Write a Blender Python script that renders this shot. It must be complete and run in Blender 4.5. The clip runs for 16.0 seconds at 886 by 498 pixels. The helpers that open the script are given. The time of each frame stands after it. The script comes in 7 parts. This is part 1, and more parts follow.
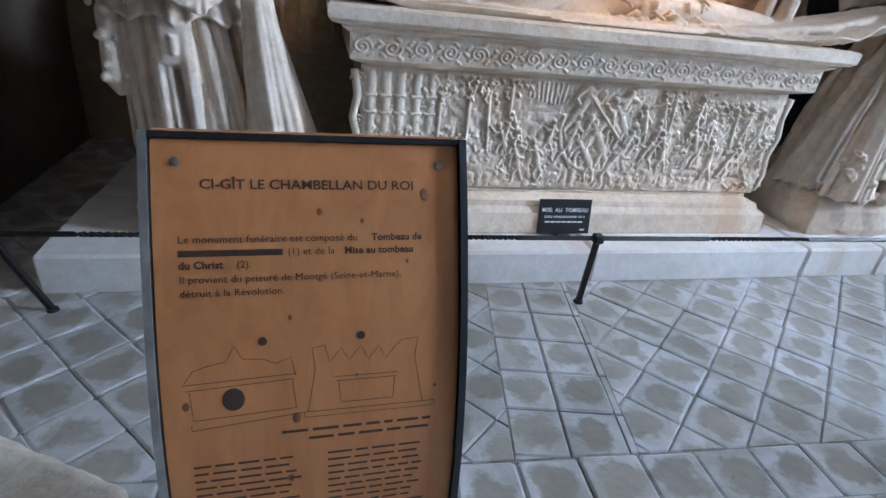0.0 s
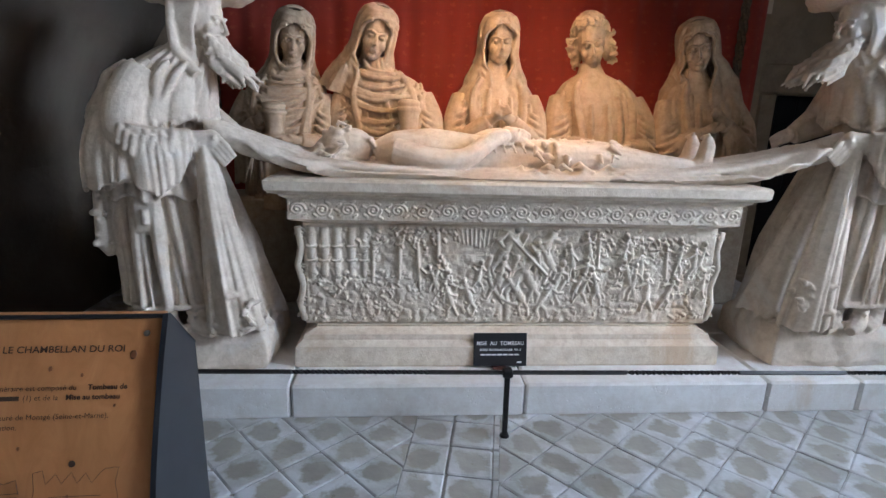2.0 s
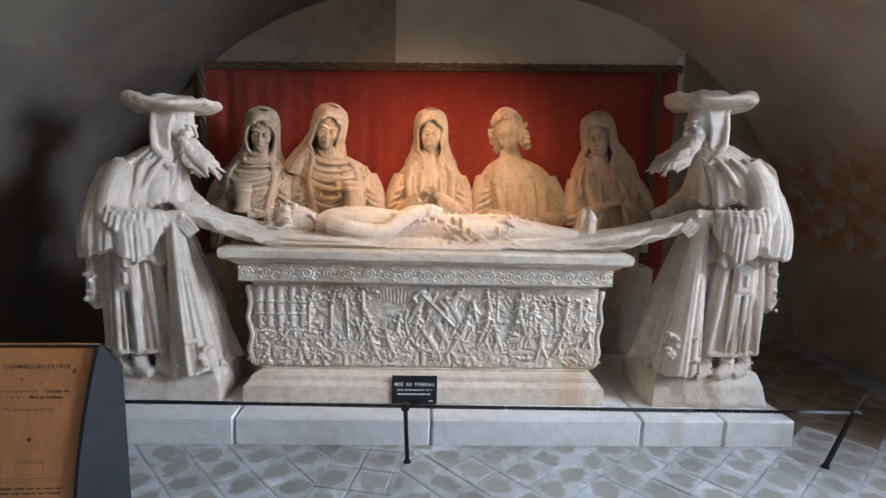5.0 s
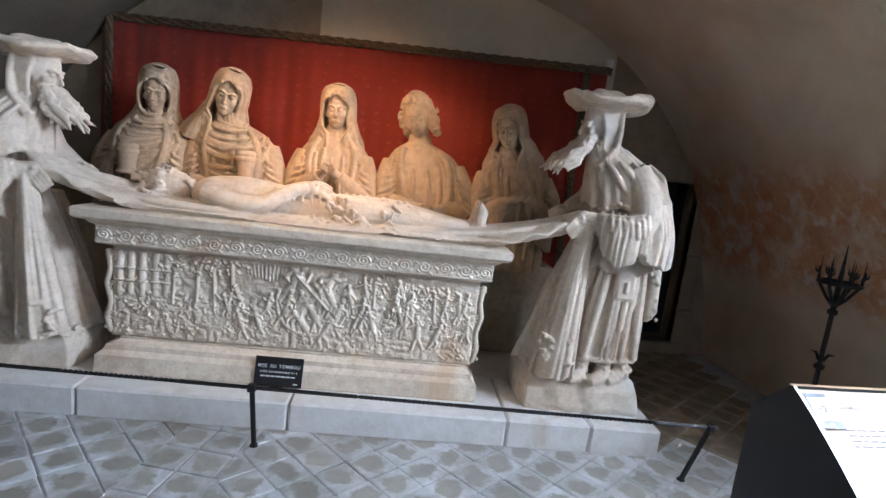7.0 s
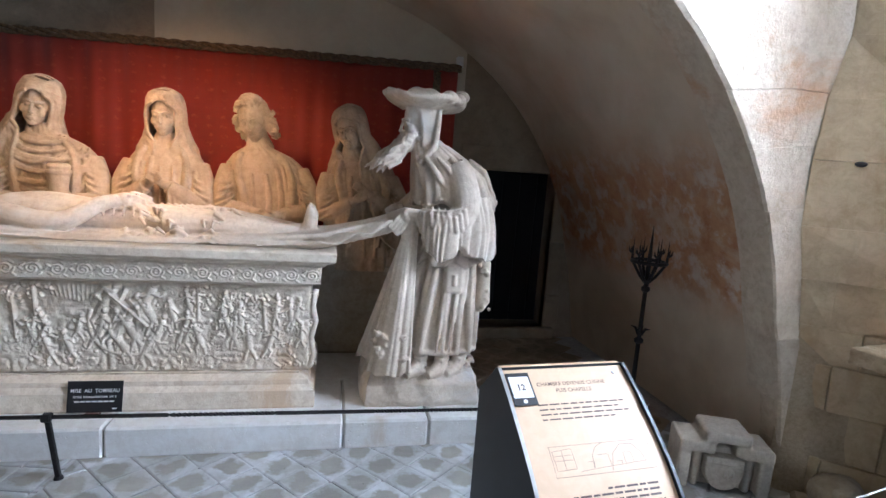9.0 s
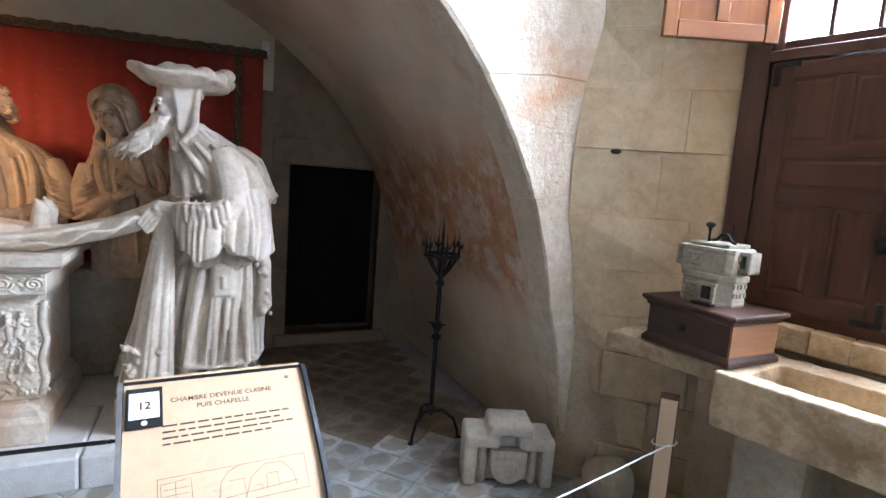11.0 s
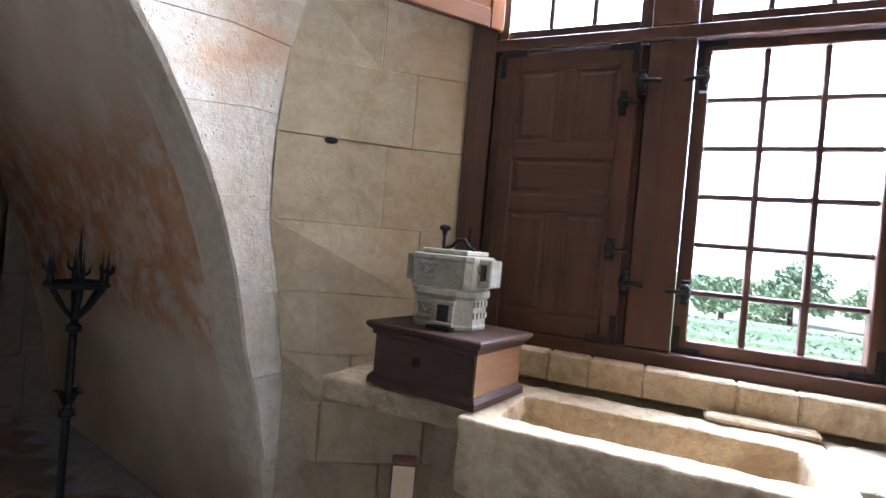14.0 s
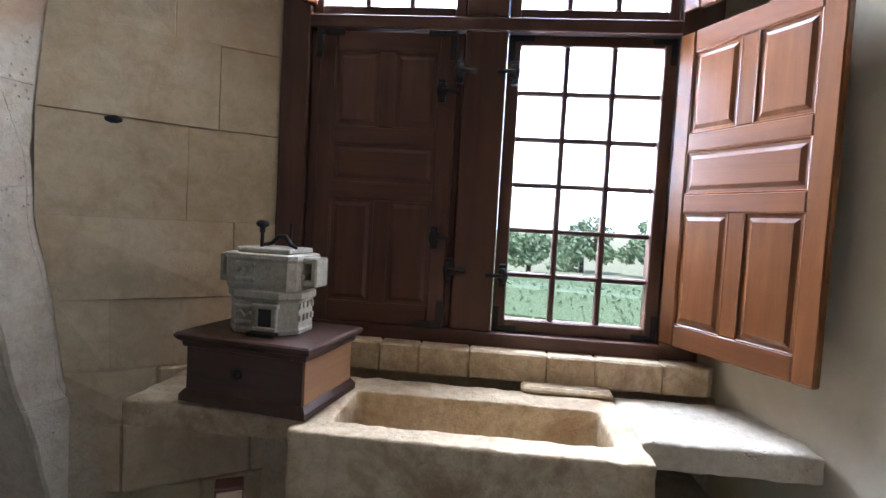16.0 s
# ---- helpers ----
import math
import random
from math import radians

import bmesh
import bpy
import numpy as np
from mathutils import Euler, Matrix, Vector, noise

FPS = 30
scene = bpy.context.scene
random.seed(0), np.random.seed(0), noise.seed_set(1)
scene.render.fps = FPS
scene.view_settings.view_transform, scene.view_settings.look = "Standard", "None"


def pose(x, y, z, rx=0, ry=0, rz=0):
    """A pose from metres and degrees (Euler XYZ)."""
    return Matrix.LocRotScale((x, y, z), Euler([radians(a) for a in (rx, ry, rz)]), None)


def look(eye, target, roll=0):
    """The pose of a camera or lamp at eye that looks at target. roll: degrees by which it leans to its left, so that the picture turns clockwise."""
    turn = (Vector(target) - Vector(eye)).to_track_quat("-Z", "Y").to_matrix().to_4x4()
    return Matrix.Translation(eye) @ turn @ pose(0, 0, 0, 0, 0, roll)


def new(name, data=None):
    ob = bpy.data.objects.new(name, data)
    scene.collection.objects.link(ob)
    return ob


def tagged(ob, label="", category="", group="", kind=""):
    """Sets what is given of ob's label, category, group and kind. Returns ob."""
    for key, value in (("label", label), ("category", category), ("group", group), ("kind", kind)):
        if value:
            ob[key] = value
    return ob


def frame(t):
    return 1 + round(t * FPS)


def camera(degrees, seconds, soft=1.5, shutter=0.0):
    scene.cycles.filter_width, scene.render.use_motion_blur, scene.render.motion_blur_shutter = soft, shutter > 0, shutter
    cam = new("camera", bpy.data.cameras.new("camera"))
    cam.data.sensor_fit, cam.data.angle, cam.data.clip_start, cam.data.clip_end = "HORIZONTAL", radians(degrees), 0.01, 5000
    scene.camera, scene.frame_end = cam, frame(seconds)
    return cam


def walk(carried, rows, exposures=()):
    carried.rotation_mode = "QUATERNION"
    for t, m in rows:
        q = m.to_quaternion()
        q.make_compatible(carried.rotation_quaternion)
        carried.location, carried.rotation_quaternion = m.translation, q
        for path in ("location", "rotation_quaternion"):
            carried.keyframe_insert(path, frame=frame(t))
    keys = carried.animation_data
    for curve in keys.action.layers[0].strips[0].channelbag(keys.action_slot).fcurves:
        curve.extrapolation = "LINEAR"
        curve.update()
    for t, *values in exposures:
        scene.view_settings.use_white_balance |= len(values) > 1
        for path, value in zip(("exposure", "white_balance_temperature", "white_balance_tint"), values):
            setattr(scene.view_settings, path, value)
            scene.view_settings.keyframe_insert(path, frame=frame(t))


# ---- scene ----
cam = camera(80.42, 16.0)
ROWS = [
    (0.0, look((-1.1848, -2.1624, 1.1918), (-0.9609, -1.3009, 0.7362), 6.359)),
    (0.5, look((-1.0410, -2.2921, 1.2764), (-0.8929, -1.3943, 0.8616), 6.714)),
    (1.0, look((-0.8672, -2.3457, 1.3583), (-0.7461, -1.4407, 0.9504), 5.037)),
    (1.5, look((-0.6866, -2.3579, 1.4101), (-0.5923, -1.4300, 1.0495), 3.631)),
    (2.0, look((-0.5527, -2.4342, 1.3781), (-0.4770, -1.4689, 1.1283), 1.776)),
    (2.5, look((-0.5245, -2.4970, 1.4034), (-0.4183, -1.5208, 1.2145), 1.873)),
    (3.0, look((-0.4573, -2.5960, 1.4382), (-0.3736, -1.6142, 1.2677), 3.081)),
    (3.5, look((-0.3359, -2.7087, 1.5061), (-0.2751, -1.7250, 1.3369), 2.960)),
    (6.0, look((0.2053, -3.0848, 1.5359), (0.2478, -2.0949, 1.4000), 1.364)),
    (6.5, look((0.3796, -3.0391, 1.5359), (0.4618, -2.0520, 1.3983), 5.148)),
    (7.0, look((0.5144, -2.9326, 1.5161), (0.6039, -1.9493, 1.3576), 6.900)),
    (7.5, look((0.6222, -2.8839, 1.5070), (0.8079, -1.9156, 1.3402), 7.461)),
    (8.0, look((0.7629, -2.8856, 1.5168), (0.9376, -1.9141, 1.3562), 6.210)),
    (8.5, look((0.9520, -2.9383, 1.5535), (1.1072, -1.9630, 1.3961), 3.987)),
    (9.0, look((1.1134, -3.0180, 1.5838), (1.3274, -2.0527, 1.4342), 4.259)),
    (9.5, look((1.2712, -3.0226, 1.5930), (1.5834, -2.0843, 1.4441), 5.525)),
    (12.0, look((2.0069, -2.8574, 1.4559), (2.4997, -1.9918, 1.3674), 4.578)),
    (12.5, look((2.1038, -2.7354, 1.4100), (2.6928, -1.9295, 1.3508), 6.835)),
    (13.0, look((2.1906, -2.6423, 1.3848), (2.8726, -1.9115, 1.3605), 7.469)),
    (13.5, look((2.2370, -2.5771, 1.3768), (2.9741, -1.9014, 1.3773), 6.769)),
    (14.0, look((2.2756, -2.5304, 1.3929), (3.0692, -1.9219, 1.3864), 5.107)),
    (14.5, look((2.3007, -2.5046, 1.4295), (3.1564, -1.9877, 1.4050), 3.941)),
    (15.0, look((2.3131, -2.4875, 1.4644), (3.2138, -2.0555, 1.4185), 3.544)),
    (15.5, look((2.3112, -2.4766, 1.4791), (3.2427, -2.1168, 1.4266), 3.315)),
    (16.0, look((2.3223, -2.4993, 1.4866), (3.2696, -2.1828, 1.4351), 3.262)),
]
walk(cam, ROWS, ((0.0, 1.1, 5250, 14), (1.5, 0.88, 5400, 14), (3.5, 0.92, 5600, 14), (6.0, 0.95, 5550, 14), (8.0, 0.95, 5500, 14), (9.5, 0.85, 5400, 14), (12.0, 1.25, 5550, 14), (14.0, 0.9, 5400, 14), (16.0, 0.2, 5500, 14)))

# ---- world and lights ----
world = bpy.data.worlds.new("sky")
scene.world = world
world.use_nodes = True
wn = world.node_tree.nodes
sky = wn.new("ShaderNodeTexSky")
sky.sky_type, sky.sun_disc = "NISHITA", False
sky.sun_elevation, sky.sun_rotation = radians(53), radians(287)
wn["Background"].inputs["Strength"].default_value = 0.15
world.node_tree.links.new(sky.outputs[0], wn["Background"].inputs[0])

# window frame of reference: u along the window to its south end, d into the room
WO, WU, WN = Vector((4.17, -1.87, 0)), Vector((0.225, -0.974, 0)), Vector((-0.974, -0.225, 0))
WANG = math.degrees(math.atan2(WU.y, WU.x))


def W(u, d, z):
    return WO + WU * u + WN * d + Vector((0, 0, z))


def lamp(name, kind, m, energy, color, **kw):
    data = bpy.data.lights.new(name, kind)
    data.energy, data.color = energy, color
    for k, v in kw.items():
        if k == "size":
            data.size = v
        elif k == "size_y":
            data.shape, data.size_y = "RECTANGLE", v
        elif k == "spot":
            data.spot_size, data.spot_blend = radians(v), 1.0
        elif k == "radius":
            data.shadow_soft_size = v
    ob = new(name, data)
    ob.matrix_world = m
    return ob


# daylight through the window, fill through an assumed, unseen window behind the viewer, and the warm spot in the vault
lamp("window_daylight", "AREA", look(W(0.14, -0.12, 2.42), W(0.14, 0.9, 2.2)), 400, (0.82, 0.91, 1.0), size=1.34, size_y=1.6)
lamp("rear_window_daylight", "AREA", look((2.85, -5.9, 2.35), (0.9, 0, 0.6)), 9, (0.70, 0.85, 1.0), size=0.5, size_y=0.8)
lamp("vault_spot", "SPOT", look((0.12, -0.55, 2.75), (0.05, 1.0, 1.50)), 92, (1.0, 0.56, 0.25), spot=78, radius=0.05)
lamp("vault_spot_low", "SPOT", look((-0.5, -0.6, 2.8), (0.0, 0.5, 1.2)), 26, (1.0, 0.68, 0.40), spot=80, radius=0.06)


# ---- materials ----
def shader(name):
    m = bpy.data.materials.new(name)
    m.use_nodes = True
    nt = m.node_tree
    return m, nt, nt.nodes, nt.links, nt.nodes["Principled BSDF"]


def noise_node(nt, vec, scale, detail=6, rough=0.6, dist=0.0):
    n = nt.nodes.new("ShaderNodeTexNoise")
    n.inputs["Scale"].default_value, n.inputs["Detail"].default_value = scale, detail
    n.inputs["Roughness"].default_value, n.inputs["Distortion"].default_value = rough, dist
    nt.links.new(vec, n.inputs["Vector"])
    return n.outputs["Fac"]


def ramp(nt, fac, stops):
    n = nt.nodes.new("ShaderNodeValToRGB")
    while len(n.color_ramp.elements) < len(stops):
        n.color_ramp.elements.new(0.5)
    for e, (p, c) in zip(n.color_ramp.elements, stops):
        e.position, e.color = p, (*c, 1) if len(c) == 3 else c
    nt.links.new(fac, n.inputs[0])
    return n.outputs[0]


def mix(nt, fac, a, b, mode="MIX"):
    n = nt.nodes.new("ShaderNodeMix")
    n.data_type, n.blend_type = "RGBA", mode
    for s, v in ((n.inputs[0], fac), (n.inputs[6], a), (n.inputs[7], b)):
        if isinstance(v, (int, float)):
            s.default_value = v
        elif isinstance(v, tuple):
            s.default_value = (*v, 1)
        else:
            nt.links.new(v, s)
    return n.outputs[2]


def bump(nt, height, strength, dist, normal=None):
    n = nt.nodes.new("ShaderNodeBump")
    n.inputs["Strength"].default_value, n.inputs["Distance"].default_value = strength, dist
    nt.links.new(height, n.inputs["Height"])
    if normal:
        nt.links.new(normal, n.inputs["Normal"])
    return n.outputs[0]


def place_vec(nt, stretch=(1, 1, 1), local=False):
    tc = nt.nodes.new("ShaderNodeTexCoord") if local else nt.nodes.new("ShaderNodeNewGeometry")
    mp = nt.nodes.new("ShaderNodeMapping")
    mp.inputs["Scale"].default_value = stretch
    nt.links.new(tc.outputs["Object" if local else "Position"], mp.inputs[0])
    return mp.outputs[0]


def varied(nt, col, amount, island=False):
    """Brightness that differs from piece to piece."""
    src = nt.nodes.new("ShaderNodeNewGeometry").outputs["Random Per Island"] if island else nt.nodes.new("ShaderNodeObjectInfo").outputs["Random"]
    lo = 1 - amount
    return mix(nt, 1.0, col, ramp(nt, src, [(0, (lo, lo, lo * 0.98)), (1, (1, 1, 1))]), "MULTIPLY")


def stone(name, light, mid, dark, scale=3.0, rough=0.85, grain=0.25, pits=0.0, stain=None, stain_at=(0.55, 0.7), vary=0.0):
    m, nt, N, L, b = shader(name)
    v = place_vec(nt)
    base = ramp(nt, noise_node(nt, v, scale, 8, 0.62, 0.4), [(0.28, dark), (0.5, mid), (0.72, light)])
    fine = noise_node(nt, v, scale * 22, 5, 0.7)
    mid_f = noise_node(nt, v, scale * 6, 7, 0.7, 0.5)
    col = mix(nt, 0.42, base, ramp(nt, mid_f, [(0.36, dark), (0.58, light)]), "MIX")
    col = mix(nt, 0.14, col, ramp(nt, fine, [(0.3, dark), (0.65, light)]), "MIX")
    if stain:
        s = ramp(nt, noise_node(nt, v, scale * 0.45, 6, 0.65, 0.8), [(stain_at[0], (0, 0, 0)), (stain_at[1], (1, 1, 1))])
        col = mix(nt, s, col, stain)
    if vary:
        col = varied(nt, col, vary)
    L.new(col, b.inputs["Base Color"])
    b.inputs["Roughness"].default_value = rough
    h = bump(nt, fine, grain, 0.004)
    h = bump(nt, noise_node(nt, v, scale * 5, 6, 0.65), grain, 0.012, h)
    if pits:
        vo = nt.nodes.new("ShaderNodeTexVoronoi")
        vo.inputs["Scale"].default_value = 55
        L.new(v, vo.inputs["Vector"])
        pit = ramp(nt, vo.outputs["Distance"], [(0.0, (0, 0, 0)), (0.25, (1, 1, 1))])
        gate = ramp(nt, noise_node(nt, v, 7, 3), [(0.52, (0, 0, 0)), (0.6, (1, 1, 1))])
        h = bump(nt, mix(nt, gate, (1.0, 1.0, 1.0), pit), pits, 0.006, h)
    L.new(h, b.inputs["Normal"])
    return m


def wood(name, light, dark, axis=2, rough=0.45, grain=0.15, vary=0.0, scale=1.0, knots=False):
    m, nt, N, L, b = shader(name)
    st = [14 * scale, 14 * scale, 14 * scale]
    st[axis] = 0.9 * scale
    v = place_vec(nt, tuple(st), local=True)
    f1 = noise_node(nt, v, 1.6, 8, 0.65, 1.2)
    col = ramp(nt, f1, [(0.25, dark), (0.75, light)])
    v2 = place_vec(nt, (3, 3, 3), local=True)
    blot = noise_node(nt, v2, 1.2, 4)
    col = mix(nt, 0.3, col, ramp(nt, blot, [(0.3, dark), (0.7, light)]))
    if knots:
        vo = nt.nodes.new("ShaderNodeTexVoronoi")
        vo.inputs["Scale"].default_value = 2.6
        v3 = place_vec(nt, (3.2, 0.0, 1.5), local=True)
        L.new(v3, vo.inputs["Vector"])
        kn = ramp(nt, vo.outputs["Distance"], [(0.03, (1, 1, 1)), (0.13, (0, 0, 0))])
        col = mix(nt, kn, col, tuple(c * 0.35 for c in dark))
    if vary:
        col = varied(nt, col, vary)
    L.new(col, b.inputs["Base Color"])
    b.inputs["Roughness"].default_value = rough
    L.new(bump(nt, f1, grain, 0.003), b.inputs["Normal"])
    return m


def plain(name, col, rough=0.5, metal=0.0, var=0.25, scale=25, bumpy=0.1):
    m, nt, N, L, b = shader(name)
    v = place_vec(nt)
    n = noise_node(nt, v, scale, 5)
    L.new(ramp(nt, n, [(0.3, tuple(c * (1 - var) for c in col)), (0.7, tuple(min(1, c * (1 + var)) for c in col))]), b.inputs["Base Color"])
    b.inputs["Roughness"].default_value, b.inputs["Metallic"].default_value = rough, metal
    L.new(bump(nt, n, bumpy, 0.003), b.inputs["Normal"])
    return m


STATUE = stone("statue_limestone", (0.74, 0.64, 0.52), (0.65, 0.55, 0.43), (0.43, 0.33, 0.235), 3.5, 0.8, 0.35, 0.25, (0.70, 0.65, 0.58), (0.56, 0.68))
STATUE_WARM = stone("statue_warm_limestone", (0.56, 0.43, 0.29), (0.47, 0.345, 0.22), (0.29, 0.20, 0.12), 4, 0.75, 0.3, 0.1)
TOMB = stone("tomb_limestone", (0.80, 0.71, 0.58), (0.71, 0.61, 0.48), (0.47, 0.36, 0.25), 4, 0.85, 0.5, 0.4, (0.58, 0.43, 0.29), (0.56, 0.66))
PLINTH = stone("plinth_limestone", (0.80, 0.79, 0.77), (0.74, 0.72, 0.69), (0.58, 0.53, 0.47), 2.2, 0.75, 0.25, 0.8, (0.62, 0.55, 0.46), (0.64, 0.72), 0.06)
ASHLAR = stone("ashlar_limestone", (0.73, 0.60, 0.40), (0.64, 0.50, 0.32), (0.42, 0.29, 0.16), 2.2, 0.85, 0.3, 0.35, (0.52, 0.35, 0.20), (0.55, 0.66), 0.10)
JAMB = stone("arch_limestone", (0.74, 0.65, 0.52), (0.64, 0.53, 0.40), (0.42, 0.31, 0.20), 3.5, 0.85, 0.7, 1.0, (0.56, 0.36, 0.22), (0.53, 0.64), 0.05)
SINKSTONE = stone("sink_limestone", (0.66, 0.52, 0.34), (0.52, 0.39, 0.235), (0.27, 0.17, 0.09), 5, 0.85, 0.7, 0.9, (0.30, 0.19, 0.10), (0.52, 0.64))
RUBBLE = stone("rubble_limestone", (0.50, 0.44, 0.33), (0.42, 0.35, 0.25), (0.28, 0.22, 0.15), 4, 0.9, 0.5, 0.5)
CARVED = stone("carved_fragment_stone", (0.70, 0.64, 0.54), (0.60, 0.53, 0.43), (0.40, 0.33, 0.25), 7, 0.85, 0.4, 0.4)
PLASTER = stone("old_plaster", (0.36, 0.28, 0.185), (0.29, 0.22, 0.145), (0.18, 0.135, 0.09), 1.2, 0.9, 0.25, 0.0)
CREAM = stone("cream_plaster", (0.66, 0.57, 0.42), (0.60, 0.51, 0.36), (0.52, 0.43, 0.30), 0.8, 0.9, 0.15)
# plaster of the unseen room, kept dark so that less light bounces back
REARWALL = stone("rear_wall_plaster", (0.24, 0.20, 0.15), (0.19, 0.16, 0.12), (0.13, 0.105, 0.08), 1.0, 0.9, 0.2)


def vault_plaster():
    m, nt, N, L, b = shader("vault_plaster_with_ochre_wear")
    v = place_vec(nt)
    base = ramp(nt, noise_node(nt, v, 1.3, 7, 0.6, 0.4), [(0.3, (0.50, 0.39, 0.27)), (0.5, (0.63, 0.51, 0.37)), (0.7, (0.72, 0.62, 0.49))])
    # darker plaster tone: shade of the vault's west side put into the colour
    shaded_side = ramp(nt, noise_node(nt, v, 1.1, 7, 0.6, 0.5), [(0.3, (0.065, 0.053, 0.038)), (0.5, (0.105, 0.085, 0.06)), (0.7, (0.16, 0.13, 0.09))])
    geo = nt.nodes.new("ShaderNodeNewGeometry")
    sep = nt.nodes.new("ShaderNodeSeparateXYZ")
    L.new(geo.outputs["Position"], sep.inputs[0])
    band = nt.nodes.new("ShaderNodeMapRange")
    band.interpolation_type = "SMOOTHSTEP"
    for i, val in enumerate((0.75, 1.05)):
        band.inputs[1 + i].default_value = val
    L.new(sep.outputs[2], band.inputs[0])
    band2 = nt.nodes.new("ShaderNodeMapRange")
    band2.interpolation_type = "SMOOTHSTEP"
    for i, val in enumerate((2.0, 1.55)):
        band2.inputs[1 + i].default_value = val
    L.new(sep.outputs[2], band2.inputs[0])
    side = nt.nodes.new("ShaderNodeMapRange")
    for i, val in enumerate((1.5, 2.3)):
        side.inputs[1 + i].default_value = val
    L.new(sep.outputs[0], side.inputs[0])
    # runs from the shaded west tone to the pale east plaster
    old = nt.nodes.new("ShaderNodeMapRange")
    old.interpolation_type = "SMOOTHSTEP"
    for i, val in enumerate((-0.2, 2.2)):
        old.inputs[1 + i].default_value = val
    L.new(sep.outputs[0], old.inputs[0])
    base = mix(nt, old.outputs[0], shaded_side, base)
    blot = ramp(nt, noise_node(nt, v, 2.6, 7, 0.68, 0.9), [(0.30, (0, 0, 0)), (0.50, (1, 1, 1))])
    f = mix(nt, 1.0, mix(nt, 1.0, band.outputs[0], band2.outputs[0], "MULTIPLY"), blot, "MULTIPLY")
    f = mix(nt, 1.0, f, side.outputs[0], "MULTIPLY")
    och = ramp(nt, noise_node(nt, v, 9, 6, 0.7), [(0.35, (0.42, 0.19, 0.085)), (0.6, (0.55, 0.31, 0.16))])
    col = mix(nt, f, base, och)
    flake = ramp(nt, noise_node(nt, v, 6.5, 12, 0.66, 0.0), [(0.50, (0, 0, 0)), (0.62, (0.8, 0.8, 0.8))])
    f2 = mix(nt, 1.0, flake, f, "MULTIPLY")
    col = mix(nt, f2, col, (0.68, 0.60, 0.50))
    L.new(col, b.inputs["Base Color"])
    b.inputs["Roughness"].default_value = 0.88
    h = bump(nt, noise_node(nt, v, 30, 5), 0.25, 0.004)
    h = bump(nt, noise_node(nt, v, 3.5, 5), 0.35, 0.03, h)
    L.new(bump(nt, f2, 0.4, 0.006, h), b.inputs["Normal"])
    return m


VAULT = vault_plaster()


def tile_material(name, island, core_dark=(0.27, 0.25, 0.21), core_light=(0.40, 0.37, 0.31), worn_dark=(0.40, 0.39, 0.36), worn_light=(0.62, 0.63, 0.64), rough=0.26):
    m, nt, N, L, b = shader(name)
    tc = nt.nodes.new("ShaderNodeUVMap")
    v = place_vec(nt)
    ln = nt.nodes.new("ShaderNodeVectorMath")
    ln.operation = "SUBTRACT"
    ln.inputs[1].default_value = (0.5, 0.5, 0)
    L.new(tc.outputs[0], ln.inputs[0])
    wob = nt.nodes.new("ShaderNodeVectorMath")
    wob.operation = "LENGTH"
    L.new(ln.outputs[0], wob.inputs[0])
    ad = nt.nodes.new("ShaderNodeMath")
    ad.operation = "MULTIPLY_ADD"
    L.new(noise_node(nt, v, 9, 4), ad.inputs[0])
    ad.inputs[1].default_value = 0.9
    L.new(wob.outputs["Value"], ad.inputs[2])
    edge = ramp(nt, ad.outputs[0], [(0.74, (0, 0, 0)), (0.86, (1, 1, 1))])
    core = ramp(nt, noise_node(nt, v, 5, 7, 0.65), [(0.3, core_dark), (0.7, core_light)])
    smear = ramp(nt, noise_node(nt, v, 3.2, 6, 0.65, 1.0), [(0.40, (0, 0, 0)), (0.62, (1, 1, 1))])
    pale = mix(nt, smear, worn_dark, worn_light)
    col = mix(nt, edge, core, pale)
    col = varied(nt, col, 0.22, island)
    L.new(col, b.inputs["Base Color"])
    gloss = ramp(nt, noise_node(nt, v, 11, 5), [(0.3, (rough, rough, rough)), (0.7, (rough + 0.22, rough + 0.22, rough + 0.22))])
    L.new(gloss, b.inputs["Roughness"])
    h = bump(nt, noise_node(nt, v, 40, 5), 0.15, 0.003)
    h = bump(nt, edge, 0.25, 0.004, h)
    L.new(bump(nt, noise_node(nt, v, 8, 4), 0.3, 0.012, h), b.inputs["Normal"])
    return m


TILE, TILE_REST = tile_material("floor_tile", False), tile_material("floor_tile_rest", True)
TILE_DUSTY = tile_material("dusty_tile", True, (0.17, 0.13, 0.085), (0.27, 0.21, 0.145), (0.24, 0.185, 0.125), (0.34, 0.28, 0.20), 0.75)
MORTAR = stone("floor_mortar", (0.44, 0.42, 0.39), (0.34, 0.32, 0.29), (0.17, 0.15, 0.13), 8, 0.9, 0.4)
WALLJOINT = stone("wall_mortar", (0.60, 0.49, 0.34), (0.50, 0.40, 0.26), (0.34, 0.25, 0.155), 9, 0.95, 0.5)
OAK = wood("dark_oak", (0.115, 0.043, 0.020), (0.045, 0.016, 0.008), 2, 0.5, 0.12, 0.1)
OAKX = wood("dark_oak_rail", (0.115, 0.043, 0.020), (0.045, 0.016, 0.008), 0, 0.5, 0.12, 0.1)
# same oak for open shutters, with daylight put into a paler, redder tone
OAKLIT = wood("polished_oak_daylit", (0.20, 0.070, 0.020), (0.095, 0.030, 0.009), 2, 0.26, 0.12, 0.08)
OAKLITX = wood("polished_oak_daylit_rail", (0.20, 0.070, 0.021), (0.095, 0.030, 0.010), 0, 0.28, 0.12, 0.08)
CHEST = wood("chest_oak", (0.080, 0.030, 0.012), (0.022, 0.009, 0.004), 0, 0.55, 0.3)
